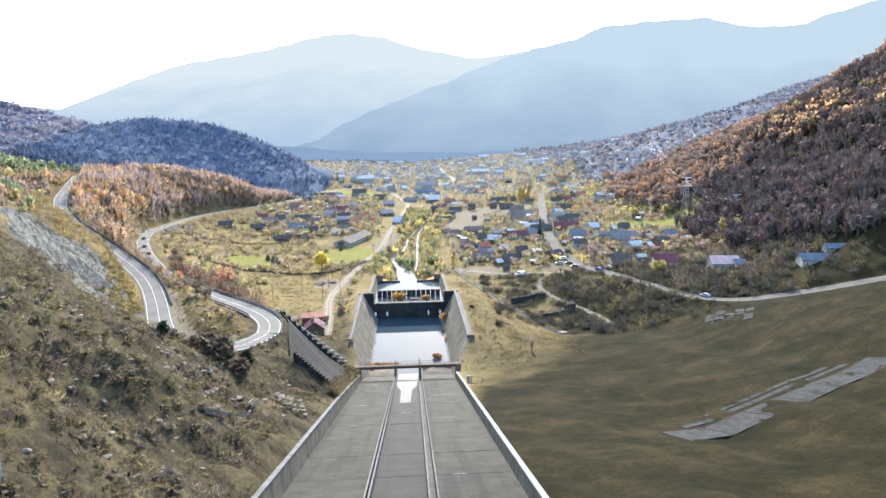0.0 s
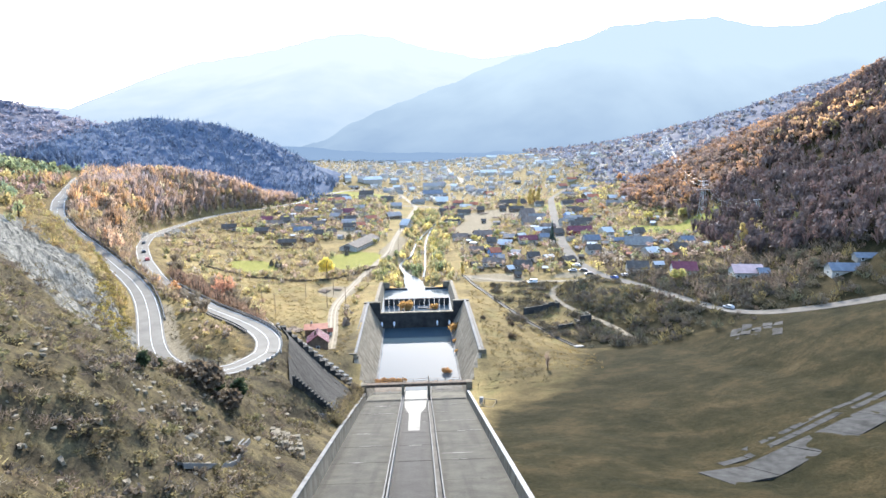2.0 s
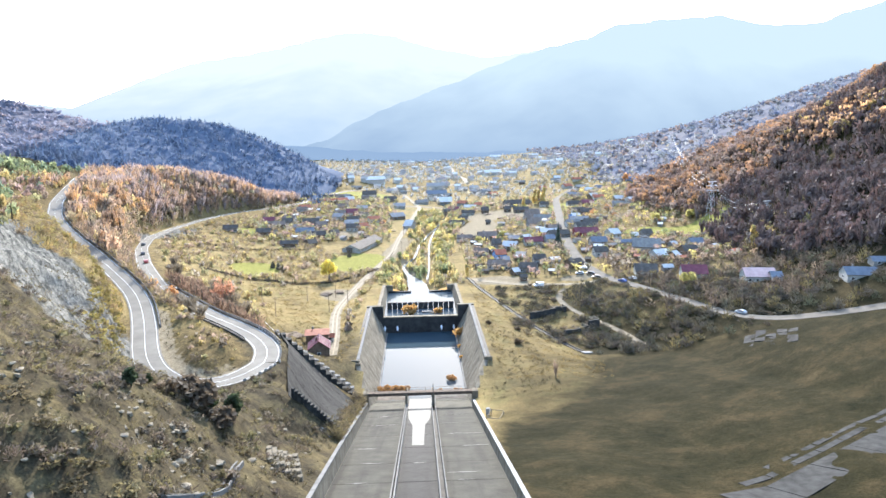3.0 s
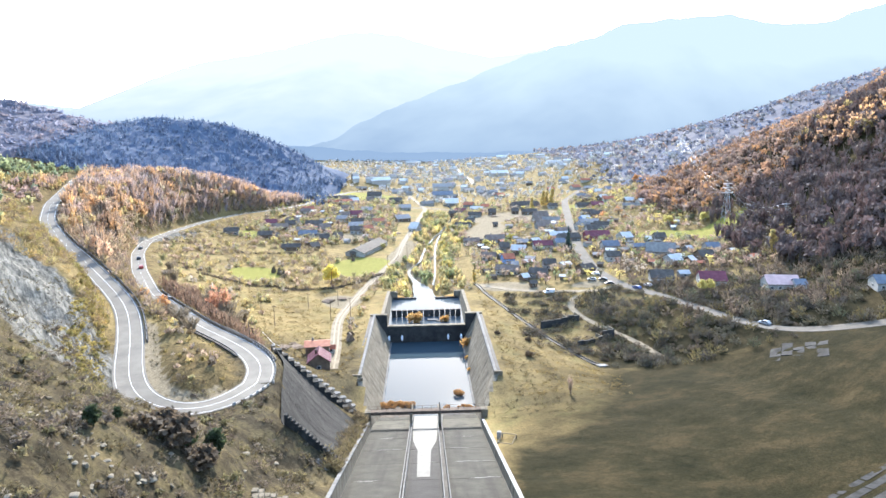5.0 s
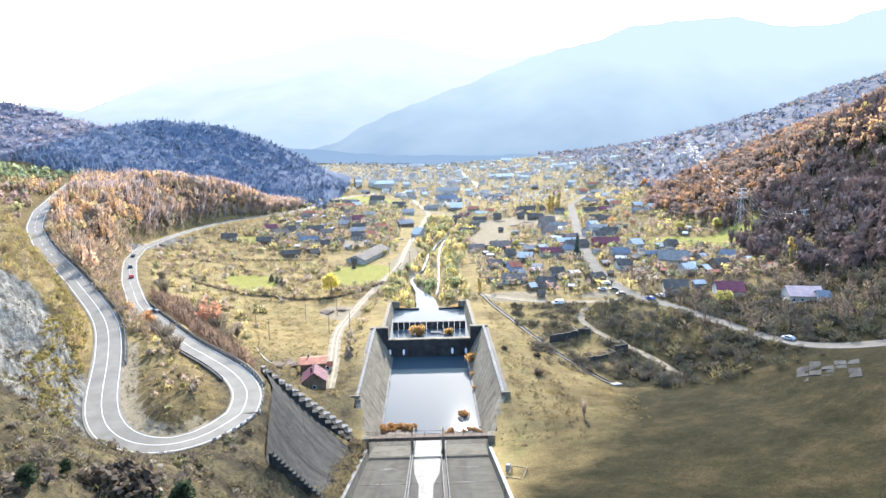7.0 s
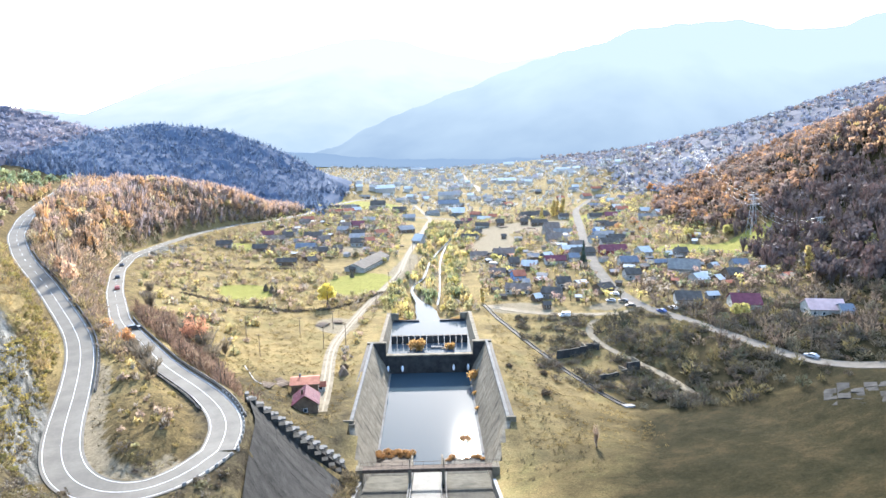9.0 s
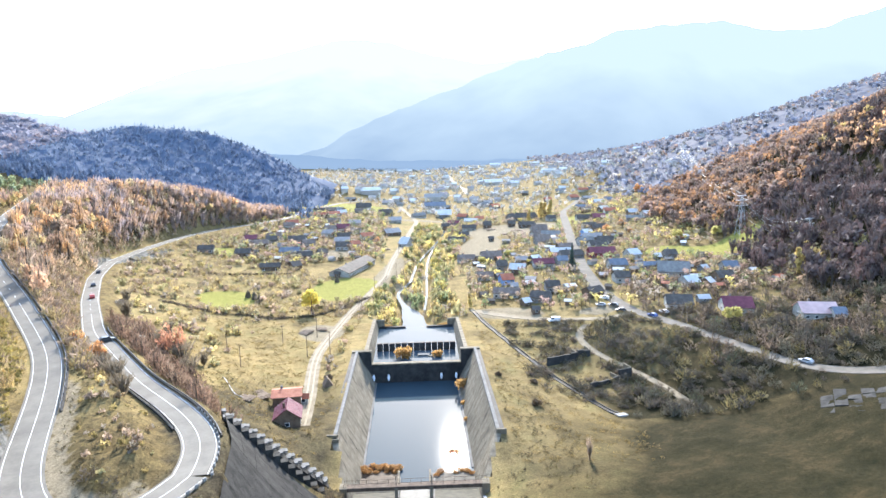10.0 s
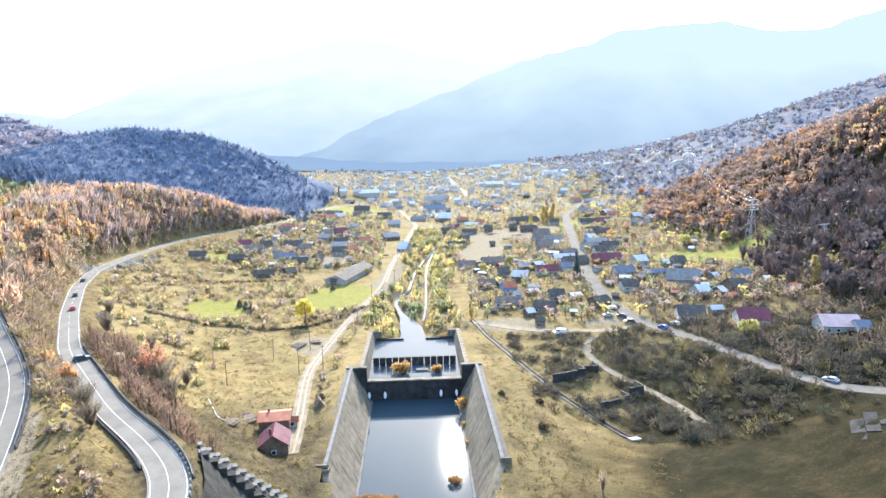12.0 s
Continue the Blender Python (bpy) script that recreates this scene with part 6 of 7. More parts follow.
    thicket("meadow_tufts", x, y, r.uniform(0.25, 0.8, len(x)), 1.1, "brush", [(0.25, 0.18, 0.075), (0.195, 0.148, 0.066), (0.15, 0.117, 0.058), (0.29, 0.21, 0.082)], 9, 0.42, "tufts of rough golden grass on the meadow", "grass", seed=87, trunk=False)
    x, y, r = scatter(1800, -175, -80, -12, 95, 88, 1.0, lambda x, y: (x < road_x("upper", y) - 6) & (x > road_x("upper", y) - 32) & (soft_spot(x, y, *ROCKS[0]) < 0.3))
    thicket("brush_roadside", x, y, r.uniform(0.8, 3.2, len(x)), 0.6, "brush", [(0.26, 0.19, 0.11), (0.34, 0.24, 0.1), (0.22, 0.17, 0.12), (0.3, 0.25, 0.1)], 60, 0.2, "brown and golden brush on the slope above the road", "scrub", "twigs", seed=89, trunk=False)
    r = np.random.RandomState(90)
    y = r.uniform(110, 430, 1500)
    x = road_x("lower", y) - r.uniform(5.5, 32, len(y))
    ok = clear_of(x, y, 1) & (x > road_x("upper", y) + 6)
    thicket("bank_brush", x[ok], y[ok], r.uniform(2, 6, ok.sum()), 0.45, "brush", [(0.38, 0.285, 0.21), (0.44, 0.31, 0.2), (0.35, 0.27, 0.22), (0.4, 0.33, 0.2)], 50, 0.22, "brown brush on the steep bank above the road", "scrub", "twigs", seed=91, trunk=False)
    # heavier brush in dark banks on the slope, and the strip of shrubs between road and rock
    x, y, r = scatter(2600, -100, -19, -200, -62, 70, 1.0, lambda x, y: (waves(x, y, 30, 71) > 0.12) & ~((x > -32) & (y > -56)))
    thicket("brush_banks", x, y, r.uniform(0.4, 1.3, len(x)), 1.2, "shrub", [(0.13, 0.105, 0.055), (0.15, 0.12, 0.065), (0.17, 0.14, 0.07), (0.18, 0.145, 0.09)], 90, 0.12, "dark banks of dry brush on the rough slope", "scrub", "twigs", seed=72, trunk=False)
    line = smooth_line(UPPER_ROAD, 1.2)[20:125]
    r = np.random.RandomState(73)
    q = np.repeat(line, 6, 0)
    x, y = q[:, 0] - r.uniform(4.6, 11, len(q)), q[:, 1] - r.uniform(0, 5, len(q))
    ok = clear_of(x, y, 3)
    thicket("roadside_shrubs", x[ok], y[ok], r.uniform(0.4, 1.5, ok.sum()), 0.7, "shrub", [(0.3, 0.24, 0.08), (0.24, 0.19, 0.07), (0.2, 0.18, 0.07), (0.16, 0.13, 0.07)], 60, 0.17, "yellow autumn shrubs between the road and the rock face", "scrub", seed=74, trunk=False)
    # dark brush lines laid in for the shadow of a ditch; none is dug
    for name, pts, seed in (("hedge_ditch", [(-107, 137, 0), (-91, 140.7, 0), (-72.5, 141.3, 0), (-60, 139, 0), (-46, 147, 0), (-36, 160, 0), (-24, 183, 0)], 75), ("hedge_field", [(-150, 214, 0), (-131, 213, 0), (-117, 210, 0), (-94, 223, 0), (-70, 232, 0)], 76)):
        p = along(pts, 0.5)
        r = np.random.RandomState(seed)
        q = np.repeat(p, 3, 0)
        thicket(name, q[:, 0] + r.normal(0, 0.7, len(q)), q[:, 1] + r.normal(0, 0.9, len(q)), r.uniform(0.4, 1.2, len(q)), 0.8, "brush", [(0.08, 0.065, 0.05), (0.12, 0.1, 0.08), (0.1, 0.09, 0.06)], 50, 0.24, "dark brush standing for a shadowed ditch across the meadow", "hedge", "twigs", seed=seed, trunk=False)
    # rough brush along the toe of the lining and behind the chute's wall
    r = np.random.RandomState(95)
    y = r.uniform(-60, -4, 420)
    x = -17.0 - np.abs(r.normal(0, 1.3, len(y)))
    thicket("brush_toe", x, y, r.uniform(0.8, 2.2, len(x)), 0.7, "brush", [(0.15, 0.12, 0.075), (0.19, 0.15, 0.085), (0.12, 0.1, 0.07), (0.2, 0.165, 0.08)], 60, 0.24, "dry brush along the toe of the concrete lining", "scrub", "twigs", seed=96, trunk=False)
    # shrubs below the lower road and in the bend
    line = smooth_line(LOWER_ROAD, 1.2)[18:110]
    r = np.random.RandomState(34)
    q = np.repeat(line, 5, 0)
    x, y = q[:, 0] + r.uniform(4.5, 15, len(q)), q[:, 1] + r.uniform(2.5, 9, len(q))
    ok = ~((x > -46) & (y < 12))
    x, y = x[ok], y[ok]
    thicket("hedge_below_road", x, y, r.uniform(2.5, 6, len(x)), 0.42, "brush", [(0.2, 0.135, 0.095), (0.23, 0.145, 0.1), (0.25, 0.18, 0.125), (0.19, 0.13, 0.1)], 90, 0.16, "dense reddish-brown bare shrubs below the road", "scrub", "twigs", seed=35)
    x, y, r = scatter(300, -80, -38, -48, 30, 36, 2, lambda x, y: (in_bend(x, y, 6.6, 0.5) > 0.5) | (y > 8) & (x > road_x("upper", y) + 4) & (x < road_x("lower", y) - 4))
    thicket("scrub_bend", x, y, r.uniform(0.4, 2.2, len(x)), 0.6, "shrub", [OCHRE, OLIVE, TWIG, (0.3, 0.24, 0.1), (0.2, 0.15, 0.09), GREYTWIG], 50, 0.2, "yellow scrub inside the hairpin bend", "scrub", seed=37, trunk=False)
    # dry grass tufts near the camera
    x, y, r = scatter(31000, -95, 40, -205, 60, 38, 0.3, lambda x, y: (x < 16) | (y > -10), clump=12)
    thicket("grass_tufts", x, y, r.uniform(0.2, 0.65, len(x)), 1.1, "bare", [(0.15, 0.122, 0.07), (0.125, 0.102, 0.062), (0.18, 0.152, 0.072), (0.09, 0.076, 0.05)], 7, 0.45, "tufts of dry grass", "grass", seed=39, trunk=False)


plant_all()

# Trees that stand out one by one
yellow_tree = single_tree("tree", "full", 13, 0.4, (0.78, 0.66, 0.17), 1800, 0.32, 51, "round tree in bright yellow leaf beside the mown field")
yellow_tree.matrix_basis = pose(-47.1, 154, ground_z(-47.1, 154))
red_tree = single_tree("tree", "full", 14, 0.34, (0.52, 0.27, 0.17), 800, 0.26, 52, "orange-red tree among bare shrubs below the road")
red_tree.matrix_basis = pose(-71, 52, ground_z(-71, 52))
orange_tree = single_tree("tree", "full", 5, 0.5, (0.6, 0.34, 0.16), 600, 0.22, 53, "small orange tree beside the road")
for x, y, s in ((-79.5, 25, 1.5), (-88, 33, 0.9), (135, 318, 1.2), (150, 330, 1.3), (146, 300, 1.0), (-28, 345, 1.1)):
    copy_thing(orange_tree, pose(x, y, ground_z(x, y), 0, 0, x * 7) @ Matrix.Scale(s, 4))
orange_tree.matrix_basis = pose(209, 468, ground_z(209, 468)) @ Matrix.Scale(2.4, 4)
poplar = single_tree("tree", "poplar", 14, 0.2, (0.62, 0.49, 0.2), 700, 0.42, 54, "tall narrow tree in golden leaf")
for x, y, s in ((110, 430, 1.1), (117, 424, 1.25), (174, 149, 0.95), (25, 158, 0.5), (98, 420, 0.8)):
    copy_thing(poplar, pose(x, y, ground_z(x, y), 0, 0, y) @ Matrix.Scale(s, 4))
poplar.matrix_basis = pose(114, 436, ground_z(114, 436))
gold = single_tree("tree", "full", 9, 0.48, (0.5, 0.45, 0.17), 700, 0.36, 55, "broad yellow-green tree at the edge of the gardens")
for x, y, s in ((185, 254, 1.0), (190, 262, 0.8), (118, 96, 0.9), (-100, 330, 0.8), (-28, 258, 0.5), (58, 268, 0.7), (40, 255, 0.7)):
    copy_thing(gold, pose(x, y, ground_z(x, y), 0, 0, x) @ Matrix.Scale(s, 4))
gold.matrix_basis = pose(164, 265, ground_z(164, 265))
dark_fir = single_tree("tree", "conifer", 15, 0.2, (0.09, 0.12, 0.09), 420, 0.9, 56, "dark slender fir beside the village road", mat="twigs")
dark_fir.matrix_basis = pose(84, 207, ground_z(84, 207))
small_pine = single_tree("tree", "full", 3.2, 0.42, (0.06, 0.08, 0.04), 700, 0.17, 57, "small dark pine on the rough slope", mat="twigs")
for x, y, s in ((-30.6, -80, 1.4), (-33, -83, 1.0), (-42, -84, 0.7)):
    copy_thing(small_pine, pose(x, y, ground_z(x, y), 0, 0, y * 9) @ Matrix.Scale(s, 4))
small_pine.matrix_basis = pose(-40.2, -93.7, ground_z(-40.2, -93.7))
bare_tree = single_tree("tree", "bare", 6.5, 0.5, (0.2, 0.165, 0.12), 520, 0.36, 58, "bare grey tree inside the hairpin bend", mat="twigs")
for x, y, s in ((-68, 10, 1.2), (-74, 17, 1.1), (-67, 48, 1.5), (-76, 58, 1.4), (-62, 40, 1.2), (-101, 92, 1.3), (-112, 118, 1.0), (-65, 60, 0.9), (-84, 84, 1.0)):
    copy_thing(bare_tree, pose(x, y, ground_z(x, y), 0, 0, y * 5) @ Matrix.Scale(s, 4))
bare_tree.matrix_basis = pose(-62, 0, ground_z(-62, 0))
dead = single_tree("sapling", "bare", 4.0, 0.18, TWIG, 60, 0.5, 59, "thin bare sapling standing in the grass", mat="twigs")
dead.matrix_basis = pose(40.3, 6, ground_z(40.3, 6))
bush = single_tree("bush", "shrub", 2.0, 0.85, (0.13, 0.10, 0.07), 500, 0.22, 60, "dark dry bush on the grassy bank", "bush", "twigs")
for x, y, s in ((-27.5, 62, 0.9), (-34.5, -85, 1.9), (-37, -83, 1.7), (-31, -86, 1.5), (26, 62, 0.7), (37, 60, 0.8)):
    copy_thing(bush, pose(x, y, ground_z(x, y), 0, 0, y * 5) @ Matrix.Scale(s, 4))
bush.matrix_basis = pose(34.3, 40, ground_z(34.3, 40))
orange_bush = single_tree("bush", "shrub", 2.6, 0.7, (0.5, 0.31, 0.12), 600, 0.2, 61, "orange autumn bush growing in the basin", "bush")
for x, y, z, s in ((7.6, 99, -0.1, 1.15), (15.6, 73, -2.6, 1.7), (14.9, 62, -3.7, 0.7), (14.8, 50, -3.7, 0.6)):
    copy_thing(orange_bush, pose(x, y, z, 0, 0, x) @ Matrix.Scale(s, 4))
orange_bush.matrix_basis = pose(-5.0, 99, -0.1) @ Matrix.Scale(1.9, 4)
reed_bed = single_tree("bush", "shrub", 2.0, 0.9, (0.42, 0.24, 0.10), 420, 0.2, 62, "brown reeds and brush at the edge of the water", "bush")
for k in range(13):
    x, y = -14.4 + 9.2 * k / 12, 22.5 + 1.5 * math.sin(k * 2.1)
    copy_thing(reed_bed, pose(x, y, WATER_Z - 0.1, 0, 0, x * 30) @ Matrix.Scale(0.62 + 0.2 * math.sin(k * 3.7), 4))
for x, y, q in ((4.6, 18.5, 0.5), (5.5, 20, 0.6), (9.5, 19.5, 0.45), (11, 20.5, 0.55), (12.6, 20, 0.6), (13.8, 19, 0.5)):
    copy_thing(reed_bed, pose(x, y, WATER_Z - 0.1, 0, 0, x * 30) @ Matrix.Scale(q, 4))
reed_bed.matrix_basis = pose(10.1, 30.0, WATER_Z - 0.2) @ Matrix.Scale(1.05, 4)


# Roads: wheel ruts, paint, guard rails, kerb stones
M["rut"] = material("packed_earth", (0.27, 0.22, 0.15), (0.38, 0.32, 0.23), 1.5, 0.95, 0.3)
for off in (-0.75, 0.75):
    v, q = strip("rut", smooth_line(ROADS["dirt"][0], 1.0), off, 0.28, 0.035, None, 0.02)
    solid("rut", v, q, M["rut"], dirt_road, "pale wheel rut of packed earth")


def paint_line(key, offset, start, stop, dash=0.0, half=0.05):
    p = smooth_line(ROADS[key][0], 1.0)[start:stop]
    if not dash:
        v, q = strip("line", p, offset, half, 0.04, None, 0.01)
        return [(v, q)]
    return [strip("line", p[k:k + int(dash) + 1], offset, half, 0.04, None, 0.01) for k in range(0, len(p) - int(dash), int(dash * 3))]


for key, parent, n in (("upper", upper_road, 999), ("lower", lower_road, 520)):
    for off in (-2.75, 2.75):
        for v, q in paint_line(key, off, 0, n):
            solid("edge_line", v, q, M["paint"], parent, "white edge line")
    for v, q in paint_line(key, 0.0, 0, 140):
        solid("centre_line", v, q, M["paint"], parent, "white centre line")
    for v, q in paint_line(key, 0.0, 141, 330, 3.0):
        solid("centre_dash", v, q, M["paint"], parent, "white dashed centre line")

M["steel"] = material("dull_dark_steel", (0.06, 0.062, 0.065), (0.13, 0.13, 0.135), 1.0, 0.5, 0.1, 0.3, metal=0.6)
M["galvanised"] = material("pale_galvanised_steel", (0.4, 0.41, 0.42), (0.56, 0.57, 0.58), 0.8, 0.45, 0.05, metal=0.5)


def guard_rail(key, offset, start, stop, label):
    p = smooth_line(ROADS[key][0], 1.0)[start:stop]
    rail = tagged(new("guard_rail"), label, "guard rail")
    v, q = strip("beam", p, offset, 0.05, 0.85, None, 0.42)
    solid("beam", v, q + [(0, 3, 2, 1)], M["steel"], rail)
    v, q = strip("kerb", p, offset + math.copysign(0.2, offset), 0.22, 0.22, None, 0.5)
    solid("kerb", v, q, M["dark_concrete"], rail)
    d = np.gradient(p[:, :2], axis=0)
    d /= np.linalg.norm(d, axis=1)[:, None]
    for k in range(0, len(p), 4):
        x, y = p[k, 0] + d[k, 1] * (offset + 0.1), p[k, 1] - d[k, 0] * (offset + 0.1)
        part("post", box(x - 0.07, x + 0.07, y - 0.07, y + 0.07, p[k, 2] - 0.6, p[k, 2] + 0.78), M["steel"], rail)
    return rail


guard_rail("upper", 3.7, 64, 260, "dark steel guard rail on the outer edge of the upper road")
guard_rail("lower", 3.6, 14, 118, "dark steel guard rail above the drop of the lower road")
guard_rail("lower", -3.4, 22, 52, "low dark rail on the inner edge of the lower road")


def kerb_stone():
    s = new("kerb_stone")
    part("block", box(-0.35, 0.35, -0.14, 0.14, -0.3, 0.5, 0.04), M["pale_concrete"], s)
    part("footing", box(-0.42, 0.42, -0.2, 0.2, -0.5, 0.02), M["wall_concrete"], s)
    return tagged(s, "white-painted kerb stone round the outside of the bend", "kerb stone", "kerb stones of the bend")


stone = kerb_stone()
for key, a, b in (("lower", 1, 30), ("upper", 1, 12)):
    p = smooth_line(ROADS[key][0], 1.0)
    for k in range(a, b, 2):
        dx, dy = p[k + 1, :2] - p[k - 1, :2]
        q = math.hypot(dx, dy)
        s = 3.25 if key == "lower" else -3.25
        copy_thing(stone, pose(p[k, 0] + dy / q * s, p[k, 1] - dx / q * s, p[k, 2] + 0.02, 0, 0, math.degrees(math.atan2(dy, dx))))
stone.matrix_basis = pose(-32.6, -36, 27.85, 0, 0, 90)


# The lined slope under the bend, with its stepped ribs
def lining_point(y, f, lift=0.0):
    foot, lip = top_z(y) + 0.6, float(lip_x(y))
    return Vector((lip + (-16.9 - lip) * f, y, foot + (27.0 - foot) * (1 - f) ** float(np.interp(y, [-58, -10], [2.8, 1.2])) + lift))


lining = tagged(new("slope_lining"), "dark stained concrete lining on the slope below the bend", "retaining wall", kind="structure")
for i in range(12):
    for j in range(8):
        y0, y1, f0, f1 = -53 + i * 3.58 + 0.01, -53 + i * 3.58 + 3.57, j / 8 + 0.0005, (j + 1) / 8 - 0.0005
        d = random.uniform(-0.02, 0.02)
        c = [lining_point(y0, f0, d), lining_point(y1, f0, d), lining_point(y1, f1, d), lining_point(y0, f1, d)]
        low = [p - Vector((0, 0, 0.8)) for p in c]
        solid("panel", c + low, [(0, 3, 2, 1), (0, 1, 5, 4), (1, 2, 6, 5), (2, 3, 7, 6), (3, 0, 4, 7)], M["lining"], lining)


def stepped_rib(a, b, n, wide, label):
    rib = tagged(new("stepped_wall"), label, "retaining wall")
    a, b = Vector(a), Vector(b)
    run = b - a
    flat = Vector((run.x, run.y, 0)).normalized()
    side = Vector((-flat.y, flat.x, 0))
    rib.matrix_basis = Matrix.Translation(a) @ Matrix.Rotation(math.atan2(flat.y, flat.x), 4, "Z")
    length = math.hypot(run.x, run.y)
    for k in range(n):
        x0, x1, zt = length * k / n, length * (k + 1) / n - 0.04, run.z * k / n
        bm = box(x0, x1, -wide / 2, wide / 2, zt - 13.0, zt, 0.05)
        part("step", bm, M["rib_concrete"], rib)
        part("coping", box(x0, x1, -wide / 2 - 0.06, wide / 2 + 0.06, zt + 0.003, zt + 0.14, 0.03), M["rib_concrete"], rib)
    return rib


stepped_rib((-37.6, -11.0, 26.6), (-18.2, -6.0, 4.6), 14, 1.7, "stepped concrete retaining wall with slanted buttresses going down to the chute")
stepped_rib((-26.6, -53.9, 28.6), (-17.0, -56.0, 20.4), 15, 0.8, "short stepped concrete wall at the upper end of the lining")


def slab_band(a, b, rows, cols, wide, label):
    """A band of tilted slabs in a dark frame, going down a slope."""
    t = tagged(new("slab_band"), label, "retaining wall")
    a, b = Vector(a), Vector(b)
    run = (b - a) / rows
    flat = Vector((run.x, run.y, 0)).normalized()
    side = Vector((-flat.y, flat.x, 0))
    for k in range(rows):
        o = a + run * k
        lift = max(0.0, max(ground_z(*(o + side * s + run * f).xy) - (o + run * f).z for s in (0, wide / 2, wide) for f in (0, 1)) + 0.25)
        o = o + Vector((0, 0, lift))
        bed = [o + side * s + Vector((0, 0, z)) + run * f for z in (-4.0, -0.15) for f in (0, 0.98) for s in (-0.2, wide + 0.2)]
        solid("frame", bed, [(0, 2, 3, 1), (4, 5, 7, 6), (0, 1, 5, 4), (2, 6, 7, 3), (0, 4, 6, 2), (1, 3, 7, 5)], M["lining"], t)
        for c in range(cols):
            w = wide / cols
            s0, s1, f0 = c * w + 0.12, (c + 1) * w - 0.12, 0.05 + 0.35 * (c % 2)
            p0, p1 = o + run * f0, o + run * (f0 + 0.55)
            low = [p0 + side * s0, p0 + side * s1, p1 + side * s1 + Vector((0, 0, 0.75)), p1 + side * s0 + Vector((0, 0, 0.75))]
            top = [q + Vector((0, 0, 0.32)) for q in low]
            solid("slab", low + top, [(0, 3, 2, 1), (4, 5, 6, 7), (0, 1, 5, 4), (1, 2, 6, 5), (2, 3, 7, 6), (3, 0, 4, 7)], M["kerb_concrete"], t)
    return t


slab_band((-38.5, -9.5, 25.8), (-19.0, -2.0, 5.6), 14, 3, 5.0, "band of tilted grey slabs in a dark concrete frame")
t_pile = place("woodpile", -27.1, 56.4, rz=20, label="pyramid of stacked dark firewood beside the track", category="woodpile")
for k in range(5):
    for j in range(5 - k):
        part("log", tube(((j - (4 - k) / 2) * 0.62, -1.6, 0.3 + k * 0.52), ((j - (4 - k) / 2) * 0.62 + 0.05, 1.6, 0.32 + k * 0.52), 0.3, sides=7), M["wood"], t_pile)
shaft = place("manhole", -20.7, 19.0, z=6.6, label="square concrete manhole at the corner of the basin wall", category="manhole")
for x0, x1, y0, y1 in ((-1.3, 1.3, -1.3, -1.0), (-1.3, 1.3, 1.0, 1.3), (-1.3, -1.0, -0.99, 0.99), (1.0, 1.3, -0.99, 0.99)):
    part("rim", box(x0, x1, y0, y1, -1.5, 0.7, 0.03), M["wall_concrete"], shaft)
part("cover", box(-0.98, 0.98, -0.98, 0.98, 0.0, 0.35), M["dark_concrete"], shaft)


drain = place("drain_channel", -18.8, -57.2, label="narrow zigzag concrete drain below the stepped wall", category="drain")
bends = [(-18.8, -56.9), (-20.3, -58.7), (-18.1, -59.9)]
for (ax, ay), (bx, by) in zip(bends, bends[1:]):
    for s in (-0.3, 0.3):
        n = Vector((ay - by, bx - ax, 0)).normalized() * s
        c = [Vector((px, py, ground_z(px, py))) + n * w for px, py in ((ax, ay), (bx, by)) for w in (0.7, 1.3)]
        lo, hi = [p - Vector((-18.8, -57.2, ground_z(-18.8, -57.2) + 0.7)) for p in c], [p - Vector((-18.8, -57.2, ground_z(-18.8, -57.2) - 0.35)) for p in c]
        faces = [(0, 1, 3, 2), (4, 6, 7, 5), (0, 4, 5, 1), (2, 3, 7, 6), (0, 2, 6, 4), (1, 5, 7, 3)]
        solid("kerb", lo + hi, faces, M["kerb_concrete"], drain)


# The two red-roofed houses beside the track
def seams(house_ob, w, d, wall_h, pitch):
    """Raised seams on a sheet-metal roof."""
    n = int(w / 0.6)
    roofs = [o for o in house_ob.children if o.name.startswith("roof")]
    for o, s in zip(roofs, (-1, 1)):
        for k in range(n + 1):
            x = -w / 2 - 0.4 + (w + 0.8) * k / n
            e, rise = s * (d / 2 + 0.45), pitch * d / 2
            a, b = Vector((x, 0, wall_h + rise + 0.18)), Vector((x, e, wall_h - 0.45 * pitch + 0.18))
            part("seam", tube(a, b, 0.035, sides=4), o.data.materials[0], o)


low_house = house("house", -34.0, 29.8, 7.5, 6.6, 97, "maroon", "brown", 3.4, 0.75, label="dark timber house with a red sheet-metal gable roof", z=6.3)
low_house.children[0].data.materials[0] = WALLS["brown"]
seams(low_house, 7.5, 6.6, 3.4, 0.75)
high_house = house("house", -36.3, 41.5, 7.6, 6.5, 7, "brick", "brown", 4.2, 0.28, label="two-storey house with an orange-red metal roof", z=6.4)
seams(high_house, 7.6, 6.5, 4.2, 0.28)
house("shed", -32.2, 43.5, 2.4, 2.6, 7, "brick", "plaster", 2.2, label="little white outbuilding behind the red house", z=6.3)


def plank_stack(x, y, turn, n, length, label):
    s = place("plank_stack", x, y, rz=turn, label=label, category="timber stack", group="timber stacks")
    for k in range(n):
        part("plank", box(-length / 2 + random.uniform(0, 0.4), length / 2, k * 0.75 - n * 0.37, k * 0.75 - n * 0.37 + 0.5, 0.05, 0.35 + random.uniform(0, 0.25), 0.02), M["wood"], s)
    return s


plank_stack(-45, 46, 40, 9, 4.5, "row of stacked planks beside the house")
plank_stack(-47, 38, 70, 6, 4.0, "loose stack of weathered planks on the slope")


